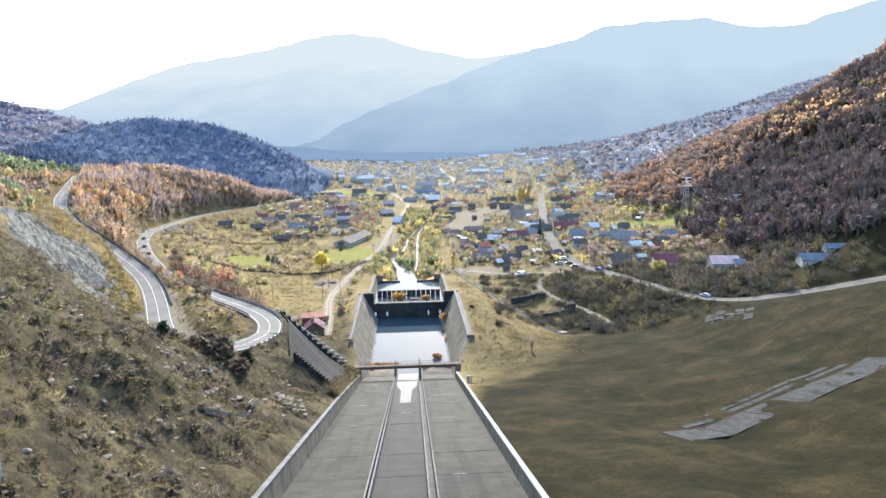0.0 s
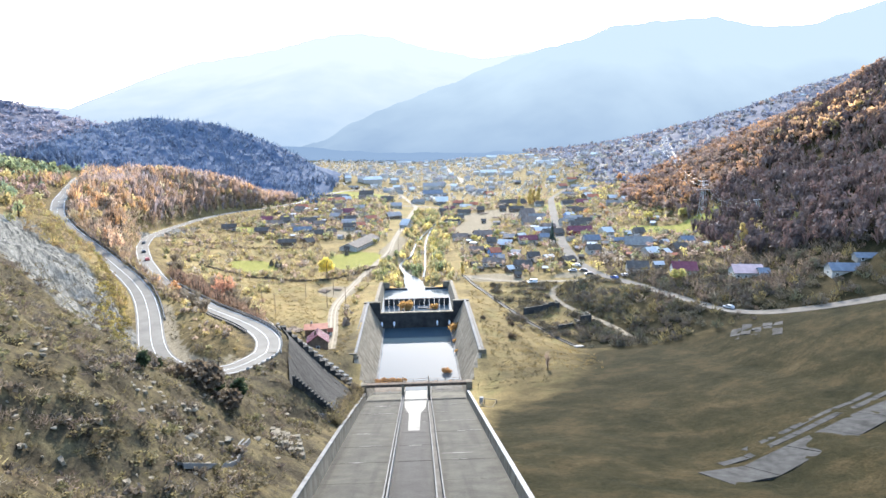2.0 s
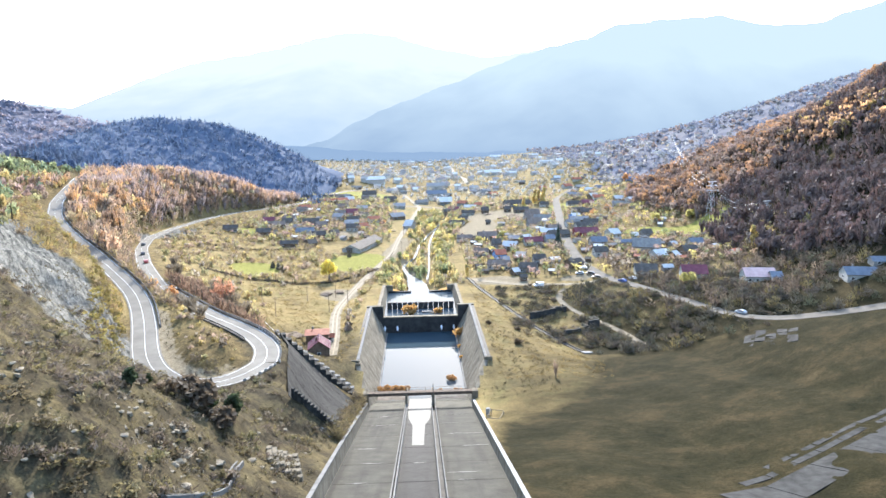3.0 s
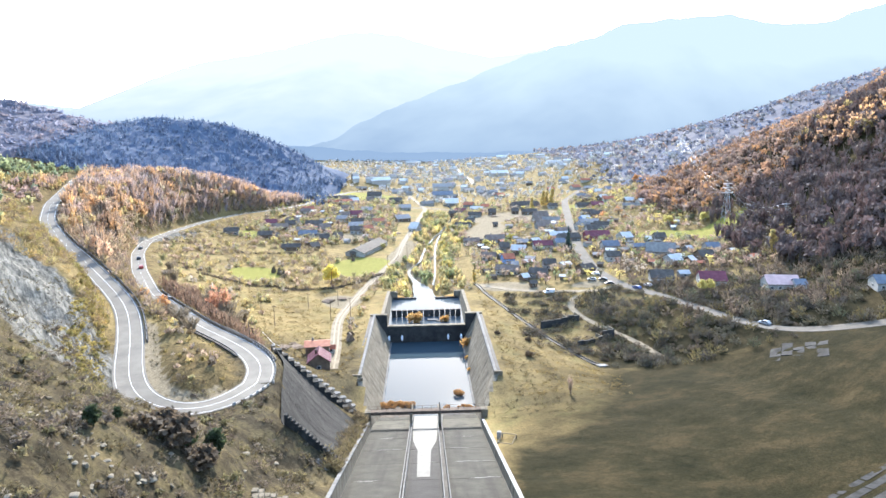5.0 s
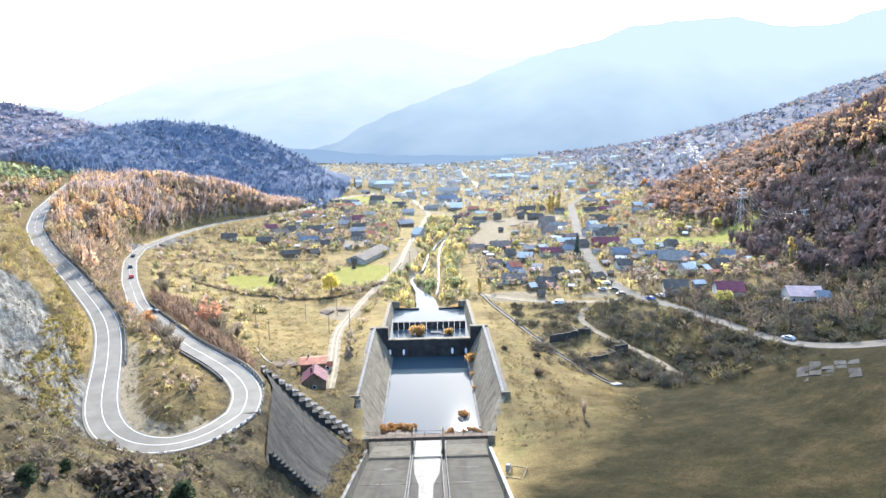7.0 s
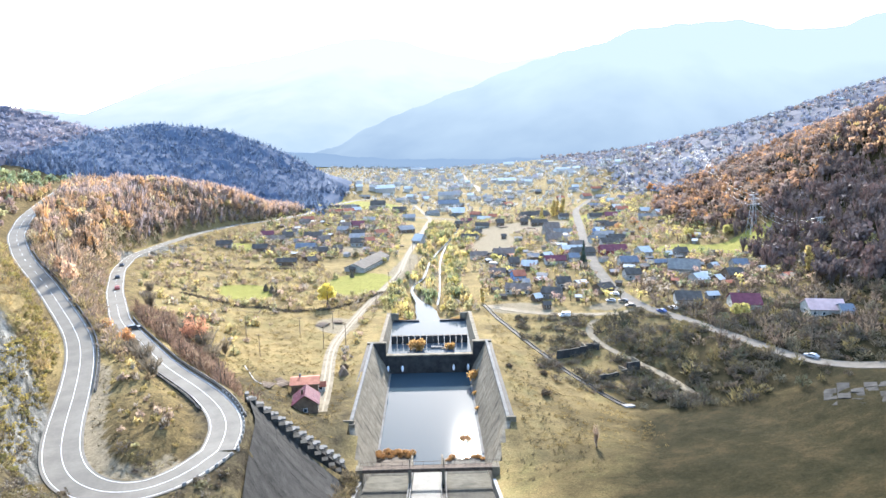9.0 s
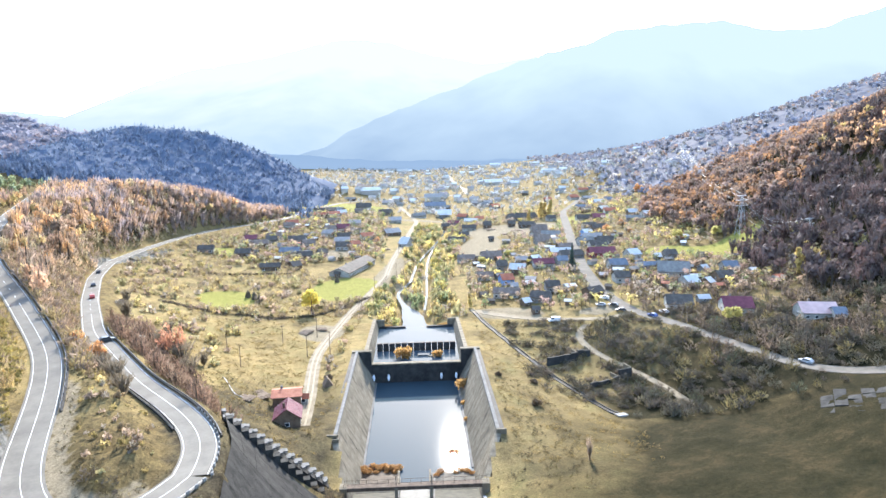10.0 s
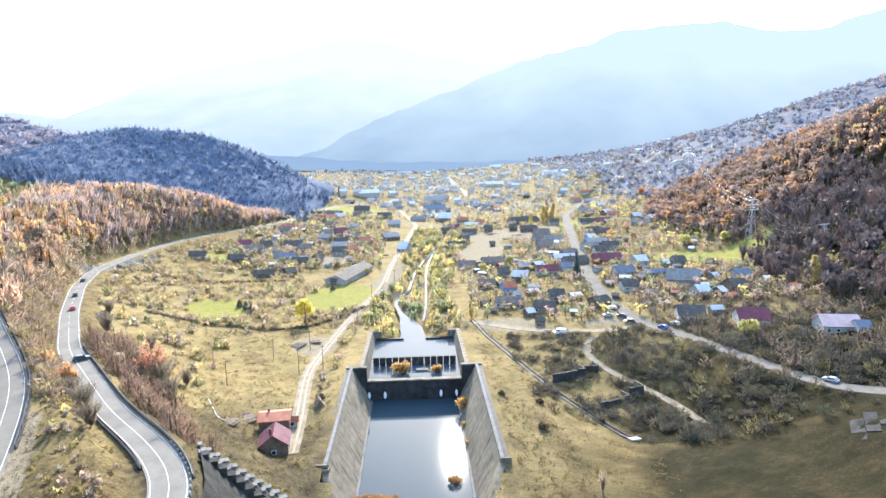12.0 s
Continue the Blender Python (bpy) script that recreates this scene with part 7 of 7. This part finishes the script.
# Poles, pylon and lines
def pole(x, y, h, label="grey wooden utility pole with a crossarm"):
    p = place("utility_pole", x, y, label=label, category="utility pole", group="utility poles")
    part("shaft", tube((0, 0, -0.5), (0, 0, h), 0.16, 0.1, 7), M["wood"], p)
    part("crossarm", box(-0.8, 0.8, -0.06, 0.06, h - 0.6, h - 0.45), M["wood"], p)
    for s in (-0.7, 0.7):
        part("insulator", tube((s, 0, h - 0.45), (s, 0, h - 0.2), 0.05), M["pale_concrete"], p)
    return p


for x, y, h in ((-38.6, 89.6, 8.5), (-31, 93, 8.5), (-56.5, 69.4, 8), (-39, 116, 8), (-24, 150, 8), (-21, 196, 8), (-11, 236, 8), (-11, 300, 8), (80, 176, 8), (98, 242, 8), (101, 300, 8), (76, 140, 7.5), (104, 82, 8), (124, 60, 8), (-50, 104, 7), (-66, 88, 7)):
    pole(x, y, h)


def pylon(x, y, h, turn):
    p = place("pylon", x, y, rz=turn, label="grey steel lattice power pylon on the wooded slope", category="pylon", group="pylons")
    w = 2.2
    for sx in (-1, 1):
        for sy in (-1, 1):
            part("leg", tube((sx * w, sy * w, -1), (sx * 0.35, sy * 0.35, h), 0.1, 0.07, 4), M["galvanised"], p)
    for k in range(6):
        f0, f1 = k / 6, (k + 1) / 6
        a, b = w - (w - 0.35) * f0, w - (w - 0.35) * f1
        for s in (-1, 1):
            part("brace", tube((-a, s * a, h * f0), (b, s * b, h * f1), 0.05, sides=4), M["galvanised"], p)
            part("brace", tube((s * a, -a, h * f0), (s * b, b, h * f1), 0.05, sides=4), M["galvanised"], p)
    for k, (zz, half) in enumerate(((h - 6, 4.2), (h - 3, 3.6), (h - 0.4, 3.0))):
        part("crossarm", box(-half, half, -0.15, 0.15, zz - 0.2, zz + 0.2), M["galvanised"], p)
    return p


PYLONS = [(278, 538, 22, -20), (190, 236, 23, 10), (197, 181, 9, 20)]
for a in PYLONS:
    pylon(*a)


def cable(name, a, b, sag, r, mat, label):
    cu = bpy.data.curves.new(name, "CURVE")
    cu.dimensions, cu.bevel_depth, cu.bevel_resolution = "3D", r, 0
    sp = cu.splines.new("POLY")
    sp.points.add(24)
    for k in range(25):
        f = k / 24
        p = a.lerp(b, f)
        sp.points[k].co = (p.x, p.y, p.z - sag * 4 * f * (1 - f), 1)
    cu.materials.append(mat)
    return tagged(new(name, cu), label, "cable", "power cables")


for (x0, y0, h0, t0), (x1, y1, h1, t1) in zip(PYLONS[:-1], PYLONS[1:]):
    for dz, half in ((6, 4.0), (3, 3.4), (0.4, 2.8)):
        for s in (-1, 1):
            c0, c1 = math.cos(radians(t0)), math.sin(radians(t0))
            a = Vector((x0 + s * half * c0, y0 + s * half * c1, ground_z(x0, y0) + h0 - dz))
            b = Vector((x1 + s * half * c0, y1 + s * half * c1, ground_z(x1, y1) + h1 - dz))
            cable("power_cable", a, b, 7, 0.035, M["galvanised"], "bright power cable sagging between pylons")


# Vehicles
PAINTS = {k: material("car_paint_" + k, c, [v * 1.15 for v in c], 1.0, 0.3, 0.0) for k, c in (("white", (0.7, 0.7, 0.7)), ("dark", (0.04, 0.045, 0.05)), ("silver", (0.4, 0.41, 0.42)), ("red", (0.35, 0.05, 0.04)), ("blue", (0.06, 0.1, 0.25)))}
M["rubber"] = material("tyre_rubber", (0.02, 0.02, 0.02), (0.04, 0.04, 0.04), 0.3, 0.9, 0.1)


def car(name, paint, van=False):
    c = new(name)
    if van:
        side = [(-2.3, 0.35), (2.3, 0.35), (2.35, 1.0), (1.7, 1.25), (1.2, 2.1), (-2.25, 2.15), (-2.3, 1.0)]
    else:
        side = [(-2.1, 0.3), (2.1, 0.3), (2.15, 0.75), (1.1, 0.92), (0.45, 1.42), (-1.15, 1.45), (-1.85, 0.98), (-2.12, 0.9)]
    bm = prism(side, "x", -0.86, 0.86)
    bmesh.ops.bevel(bm, geom=list(bm.edges), offset=0.05, segments=1, affect="EDGES")
    part("body", bm, PAINTS[paint], c)
    top, base = (1.95, 1.35) if van else (1.36, 0.98)
    for s in (-1, 1):
        part("side_window", prism([(-1.5 if not van else 0.2, base), (0.85 if not van else 1.45, base), (0.4 if not van else 1.15, top), (-1.05 if not van else 0.2, top)], "x", min(s * 0.85, s * 0.875), max(s * 0.85, s * 0.875)), M["glass"], c)
        for y in (-1.3, 1.3):
            bm = bmesh.new()
            bmesh.ops.create_cone(bm, cap_ends=True, segments=14, radius1=0.32, radius2=0.32, depth=0.2, matrix=pose(s * 0.8, y, 0.32, 0, 90, 0))
            wheel = part("wheel", bm, M["rubber"], c)
            bm = bmesh.new()
            bmesh.ops.create_cone(bm, cap_ends=True, segments=10, radius1=0.18, radius2=0.18, depth=0.05, matrix=pose(s * 0.89, y, 0.32, 0, 90, 0))
            part("rim", bm, M["galvanised"], wheel)
        part("headlight", box(s * 0.6 - 0.16, s * 0.6 + 0.16, 2.06 if not van else 2.28, 2.17 if not van else 2.4, 0.58, 0.72), M["frame"], c)
    wind = [(0.48, 1.38), (1.08, 0.95), (1.11, 0.97), (0.52, 1.41)] if not van else [(1.24, 2.05), (1.71, 1.28), (1.74, 1.3), (1.27, 2.08)]
    part("windscreen", prism(wind, "x", -0.7, 0.7), M["glass"], c)
    return tagged(c, "%s %s on the road" % ({"white": "white", "dark": "dark grey", "silver": "silver", "red": "dark red", "blue": "dark blue"}[paint], "delivery van parked" if van else "small car"), "van" if van else "car", "vehicles")


models = {k: car("car", k) for k in PAINTS}
van = car("van", "white", True)
SPOTS = [("silver", 121, 54.4, 35), ("white", 100.9, 119, 30), ("dark", 85.6, 127, 80), ("dark", 84.5, 134, 60), ("silver", 80, 137, 75), ("dark", -147, 171, 14), ("dark", -134, 138, 24), ("red", -122.5, 113, 26), ("blue", 95, 116, 30), ("dark", -88, 49, -55), ("white", 84, 146, 75)]
used = set()
for paint, x, y, turn in SPOTS:
    z = ground_z(x, y) + 0.12
    m = pose(x, y, z, 0, 0, turn)
    if paint in used:
        copy_thing(models[paint], m)
    else:
        models[paint].matrix_basis = m
        used.add(paint)
van.matrix_basis = pose(56.6, 122, ground_z(56.6, 122) + 0.1, 0, 0, 85)


# Ruins, slabs and channels on the far bank
def ruin(x, y, turn, length, h, label):
    r = place("ruined_wall", x, y, rz=turn, label=label, category="ruin", group="ruins")
    n = max(2, int(length / 3))
    for k in range(n):
        x0, x1 = -length / 2 + length * k / n, -length / 2 + length * (k + 1) / n - 0.05
        hh = h * random.uniform(0.75, 1.0)
        part("wall_panel", box(x0, x1, -0.25, 0.25, -1, hh, 0.04), M["dark_concrete"], r)
    part("end_wall", box(length / 2 - 0.4, length / 2, 0.26, 4.5, -1, h * 0.9, 0.04), M["wall_concrete"], r)
    return r


ruin(51, 82, 14, 12, 3.6, "ruined grey concrete wall with a broken top")
ruin(59.5, 86.5, 8, 5, 2.8, "short ruined concrete wall beside the track")
ruin(61, 64, 24, 12, 1.8, "low ruined concrete foundation in the brush")
ruin(69, 69, 16, 5, 3.4, "square ruined concrete hut without a roof")


def slab_field(name, x, y, turn, rows, cols, size, gap, lift, mat, label, broken=0.0, follow=False):
    f = place(name, x, y, rz=turn, label=label, category="concrete slabs")
    a, b = math.cos(radians(turn)), math.sin(radians(turn))
    U, V = cols * (size[0] + gap) / 2, rows * (size[1] + gap) / 2

    def bed(lu, lv):
        """The levelled bed under the slabs."""
        return ground_z(x + lu * a - lv * b, y + lu * b + lv * a)
    rise_u, rise_v = (bed(U * 0.8, 0) - bed(-U * 0.8, 0)) / (1.6 * U), (bed(0, V + 2) - bed(0, -V - 2)) / (2 * V + 4)
    level = (bed(0, 0) + bed(U * 0.8, 0) + bed(-U * 0.8, 0)) / 3
    for i in range(rows):
        for j in range(cols):
            u, v = (j - (cols - 1) / 2) * (size[0] + gap), (i - (rows - 1) / 2) * (size[1] + gap)
            corners = []
            if broken and random.random() < 0.2:
                continue
            for du, dv in ((-1, -1), (1, -1), (1, 1), (-1, 1)):
                lu, lv = u + du * size[0] / 2, v + dv * size[1] / 2
                corners.append((lu, lv, (bed(lu, lv) if broken or follow else level + lu * rise_u + lv * rise_v) - f.location.z + lift + broken * random.uniform(-1, 0.6)))
            c = [Vector(p) for p in corners]
            low = [p - Vector((0, 0, 0.7)) for p in c]
            solid("slab", c + low, [(0, 1, 2, 3), (1, 0, 4, 5), (2, 1, 5, 6), (3, 2, 6, 7), (0, 3, 7, 4)], mat, f)
    return f


slab_field("slab_field", 116, 24, -30, 4, 5, (3.0, 3.6), 0.2, 0.15, M["old_slab"], "broken grey concrete slabs beside the road", 0.3)
slab_field("slab_strip", 84, -68.5, 29, 1, 6, (12.9, 7.0), 0.25, 0.07, M["old_slab"], "grey concrete slab strip across the grassy slope", follow=True)
slab_field("slab_strip", 83, -62.2, 29, 1, 8, (7.6, 1.5), 0.35, 0.06, M["old_slab"], "narrow concrete strip above the wide slabs", follow=True)
slab_field("slab_strip", 84.5, -58.6, 29, 1, 6, (7.6, 1.2), 0.5, 0.05, M["old_slab"], "narrow broken concrete gutter above the slab strip", follow=True)


def channel(line, half, label, mat):
    p = smooth_line(line, 3.0)
    p[:, 2] = height(p[:, 0], p[:, 1])
    c = tagged(new("drain_channel"), label, "channel", kind="structure")
    for s in (-1, 1):
        v, q = strip("kerb", p, s * half, 0.14, 0.35, mat, 0.7)
        solid("kerb", v, q, mat, c)
    v, q = strip("bed", p, 0, half - 0.14, 0.06, mat, 0.3)
    solid("bed", v, q, M["dark_concrete"], c)
    return c


channel([(58, 42, 0), (47, 66, 0), (37, 97, 0), (29, 128, 0), (25, 150, 0)], 0.8, "narrow dark concrete drain running along the bank", M["dark_concrete"])
slab_field("culvert_slab", 59, 41, 20, 1, 2, (1.6, 2.2), 0.1, 0.45, M["pale_concrete"], "pale culvert slab at the end of the drain")
channel([(-25.5, -96, 0), (-25, -104, 0), (-23.8, -110, 0), (-27, -118, 0)], 0.4, "thin concrete gutter down the rough slope", M["kerb_concrete"])


def block_steps():
    g = place("stepped_blocks", -22.4, -87.0, label="checkered steps of pale concrete blocks in a dark bed", category="concrete blocks")
    base = g.location.z
    for i in range(9):
        for j in range(6):
            x, y = -2.4 + j * 0.82 + 0.28 * i, 4.4 - i * 1.05
            z = ground_z(g.location.x + x, g.location.y + y) - base
            pale = (i + j) % 2
            part("block" if pale else "bed", box(x - 0.4, x + 0.4, y - 0.5, y + 0.5, z - 0.6, z + (0.75 if pale else 0.12), 0.04), M["wall_concrete" if pale else "lining"], g)
    return g


block_steps()
post = place("concrete_post", -30.6, -153, label="leaning pale concrete post on the rough slope", category="post")
part("shaft", box(-0.22, 0.22, -0.22, 0.22, -1, 4.6, 0.04), M["pale_concrete"], post)
part("cap", box(-0.3, 0.3, -0.3, 0.3, 4.6, 4.8, 0.03), M["wall_concrete"], post)


def valve_frame():
    f = place("steel_frame", 17.6, -30.5, rz=-20, label="rusty steel frame and box beside the chute", category="steel frame")
    for sx in (-1, 1):
        for sy in (-1, 1):
            part("leg", box(sx * 1.6 - 0.08, sx * 1.6 + 0.08, sy * 2.4 - 0.08, sy * 2.4 + 0.08, -0.6, 0.8), M["steel"], f)
        part("rail", box(sx * 1.6 - 0.06, sx * 1.6 + 0.06, -2.4, 2.4, 0.7, 0.85), M["wall_concrete"], f)
        part("beam", box(-1.6, 1.6, sx * 2.4 - 0.06, sx * 2.4 + 0.06, 0.7, 0.85), M["wall_concrete"], f)
    part("control_box", box(-2.8, -1.9, 1.6, 2.6, -0.4, 1.2, 0.04), M["pale_concrete"], f)
    return f


valve_frame()
hatch = place("valve_box", 16.6, -59.5, z=15.7, label="small white metal box beside the chute wall", category="box")
part("post", box(-0.12, 0.12, -0.12, 0.12, -3.0, -0.4), M["steel"], hatch)
part("body", box(-0.7, 0.7, -0.6, 0.6, -0.4, 0.7, 0.05), M["frame"], hatch)
part("lid", box(-0.78, 0.78, -0.68, 0.68, 0.7, 0.8, 0.02), M["galvanised"], hatch)


# Haystacks, timber heaps and fences
def haystack(x, y, h):
    s = place("haystack", x, y, label="dark weathered cone of hay in the meadow", category="haystack", group="haystacks")
    bm = bmesh.new()
    bmesh.ops.create_cone(bm, cap_ends=True, segments=14, radius1=h * 0.42, radius2=h * 0.08, depth=h, matrix=pose(0, 0, h / 2))
    bmesh.ops.subdivide_edges(bm, edges=bm.edges, cuts=2)
    for v in bm.verts:
        f = 1 + 0.25 * math.sin(v.co.z / h * math.pi) + 0.06 * noise.noise(v.co * 2 + Vector((x, y, 0)))
        v.co.x, v.co.y = v.co.x * f, v.co.y * f
    part("hay", bm, material("old_hay", (0.07, 0.06, 0.04), (0.15, 0.12, 0.08), 0.5, 0.95, 0.6), s)
    part("stake", tube((0, 0, h - 0.2), (0, 0, h + 0.7), 0.05), M["wood"], s)
    return s


for x, y, h in ((-80, 174, 3.4), (-76.5, 171.5, 3.6), (-73.5, 169, 3.2), (-42.8, 217, 3.2)):
    haystack(x, y, h)


def log_heap(x, y, w, d, h, turn):
    s = place("log_heap", x, y, rz=turn, label="heap of dark logs on the sawmill yard", category="log heap", group="log heaps")
    n = int(w / 0.5)
    for k in range(n):
        xx = -w / 2 + w * (k + 0.5) / n
        zz = h * (1 - abs(xx) / w) * random.uniform(0.5, 1)
        part("log", tube((xx, -d / 2, zz * 0.5), (xx + random.uniform(-0.3, 0.3), d / 2, zz * 0.5 + random.uniform(0, 0.3)), 0.3, sides=7), M["wood"], s)
    return s


for x, y, w, d, h, t in ((70, 360, 9, 4, 1.5, 10), (80, 372, 10, 5, 1.6, -8), (62, 392, 8, 4, 1.2, 5), (92, 352, 6, 4, 1.4, 30), (78, 340, 8, 4, 1.2, -15), (66, 330, 6, 3, 1, 60), (-38.5, 126, 4, 3, 1.8, 20), (-44, 120, 6, 4, 1.0, 70), (-35, 310, 6, 3, 1.2, 30), (-20, 318, 5, 3, 1.2, 10), (62, 186, 5, 3, 1.2, 40), (46, 172, 7, 4, 1.4, 10), (56, 158, 6, 3, 1.2, -20)):
    log_heap(x, y, w, d, h, t)


def fence(points, step, label):
    f = tagged(new("fence"), label, "fence", "fences")
    p = along(points, step)
    z = height(p[:, 0], p[:, 1])
    for k in range(len(p)):
        part("post", box(p[k, 0] - 0.08, p[k, 0] + 0.08, p[k, 1] - 0.08, p[k, 1] + 0.08, z[k] - 0.4, z[k] + 1.3), M["wood"], f)
        if k:
            for h in (0.5, 1.0):
                part("rail", tube((p[k - 1, 0], p[k - 1, 1], z[k - 1] + h), (p[k, 0], p[k, 1], z[k] + h), 0.05, sides=4), M["wood"], f)
    return f


fence([(-56, 176), (-46, 168), (-34, 166), (-24, 172), (-19, 205), (-16, 232)], 3.0, "weathered wooden post fence round the mown field")
fence([(-110, 150), (-92, 132), (-70, 130), (-56, 140)], 3.5, "dark wooden fence across the meadow")
fence([(66, 150), (80, 180), (86, 205)], 3.0, "wooden garden fence along the village road")
fence([(95, 190), (100, 215), (106, 240)], 3.0, "pale garden fence beside the road")


# Boulders on the rough slope
def boulder(seed, label):
    bm = bmesh.new()
    bmesh.ops.create_icosphere(bm, subdivisions=2, radius=0.5)
    for v in bm.verts:
        q = noise.noise(v.co * 2.3 + Vector((seed, 0, 0))) * 0.35 + noise.noise(v.co * 5 + Vector((0, seed, 0))) * 0.12
        v.co *= 1 + q
        v.co.z *= 0.38
    me = bpy.data.meshes.new("boulder")
    bm.to_mesh(me)
    bm.free()
    me.materials.append(M["stone"])
    return tagged(new("boulder", me), label, "boulder", "boulders on the slope")


M["stone"] = material("pale_rock", (0.15, 0.125, 0.088), (0.3, 0.255, 0.185), 0.7, 0.9, 0.5, spread=0.15)
kinds = [boulder(3.1, "pale grey boulder on the rough slope"), boulder(8.7, "flat angular rock on the rough slope"), boulder(15.2, "rounded grey rock among dry grass")]
rr = random.Random(5)
for k in range(210):
    x, y = rr.uniform(-62, -19.5), rr.uniform(-165, -64)
    if k > 120:
        f = rr.uniform(0, 1)
        x, y = -52 + 30 * f + rr.uniform(-3, 3), -88 - 26 * f + rr.uniform(-3, 3)
    if k < 6:
        x, y = ((-30, -103), (-29.8, -106), (-32, -98), (-27, -112), (-36, -120), (-25, -92))[k]
    s = rr.choice((0.5, 0.6, 0.8, 1.0, 1.3)) if k > 5 else 1.4
    s *= 0.55 if k > 120 else 1.0
    copy_thing(kinds[k % 3], pose(x, y, ground_z(x, y) + 0.05 * s, 0, 0, rr.uniform(0, 360)) @ Matrix.Diagonal((s * rr.uniform(0.8, 1.5), s, s * rr.uniform(0.8, 1.3), 1)))
for ob, (x, y) in zip(kinds, ((-34, -110), (-40, -128), (-27, -100))):
    ob.matrix_basis = pose(x, y, ground_z(x, y) + 0.1)


# Broken rock ledges in slanting rows across the slope
def ledge(seed):
    bm = bmesh.new()
    r = random.Random(seed)
    n = 7
    rows = []
    for k in range(n):
        u = -0.5 + k / (n - 1)
        w = (0.32 - abs(u) * 0.4) * r.uniform(0.7, 1.2) + 0.06
        h = 0.16 * r.uniform(0.6, 1.3)
        rows.append([bm.verts.new((u + r.uniform(-0.03, 0.03), y + r.uniform(-0.03, 0.03), z)) for y, z in ((-w, -0.3), (-w * 0.9, h * 0.8), (w * 0.5, h), (w, -0.3))])
    for p, q in zip(rows[:-1], rows[1:]):
        for k in range(3):
            bm.faces.new((p[k], q[k], q[k + 1], p[k + 1]))
    bm.faces.new(rows[0])
    bm.faces.new(rows[-1][::-1])
    bmesh.ops.recalc_face_normals(bm, faces=bm.faces)
    me = bpy.data.meshes.new("rock_ledge")
    bm.to_mesh(me)
    bm.free()
    me.materials.append(M["stone"])
    return tagged(new("rock_ledge", me), "broken pale rock ledge jutting from the rough slope", "rock ledge", "rock ledges on the slope")


ledges = [ledge(k) for k in (2, 5, 9)]
rr = random.Random(77)
for k in range(120):
    row, f = k % 4, rr.uniform(0, 1)
    x, y = -62 + 38 * f + rr.uniform(-2.5, 2.5), -74 - 30 * f - 11 * row + rr.uniform(-2.5, 2.5)
    q = rr.uniform(0.5, 1.9)
    m = pose(x, y, ground_z(x, y) - 0.02, rr.uniform(-10, 10), rr.uniform(-6, 6), -38 + rr.uniform(-25, 25)) @ Matrix.Diagonal((q, q * rr.uniform(0.4, 0.7), q * rr.uniform(0.4, 0.8), 1))
    copy_thing(ledges[k % 3], m)
for ob, (x, y) in zip(ledges, ((-36, -104), (-44, -98), (-31, -114))):
    ob.matrix_basis = pose(x, y, ground_z(x, y), 0, 0, -38)


hose_points = [(-57.2, 53.4), (-53, 45), (-50.4, 38.9), (-48, 38.0), (-45.9, 38.3)]
hose_curve = bpy.data.curves.new("hose", "CURVE")
hose_curve.dimensions, hose_curve.bevel_depth, hose_curve.bevel_resolution = "3D", 0.12, 1
hose_line = hose_curve.splines.new("POLY")
hose_path = smooth_line([(x, y, 0) for x, y in hose_points], 1.0)
hose_line.points.add(len(hose_path) - 1)
for k, (x, y, _) in enumerate(hose_path):
    hose_line.points[k].co = (x, y, ground_z(x, y) + 0.12, 1)
hose_curve.materials.append(M["frame"])
tagged(new("hose", hose_curve), "pale pipe lying down the grassy bank", "pipe")
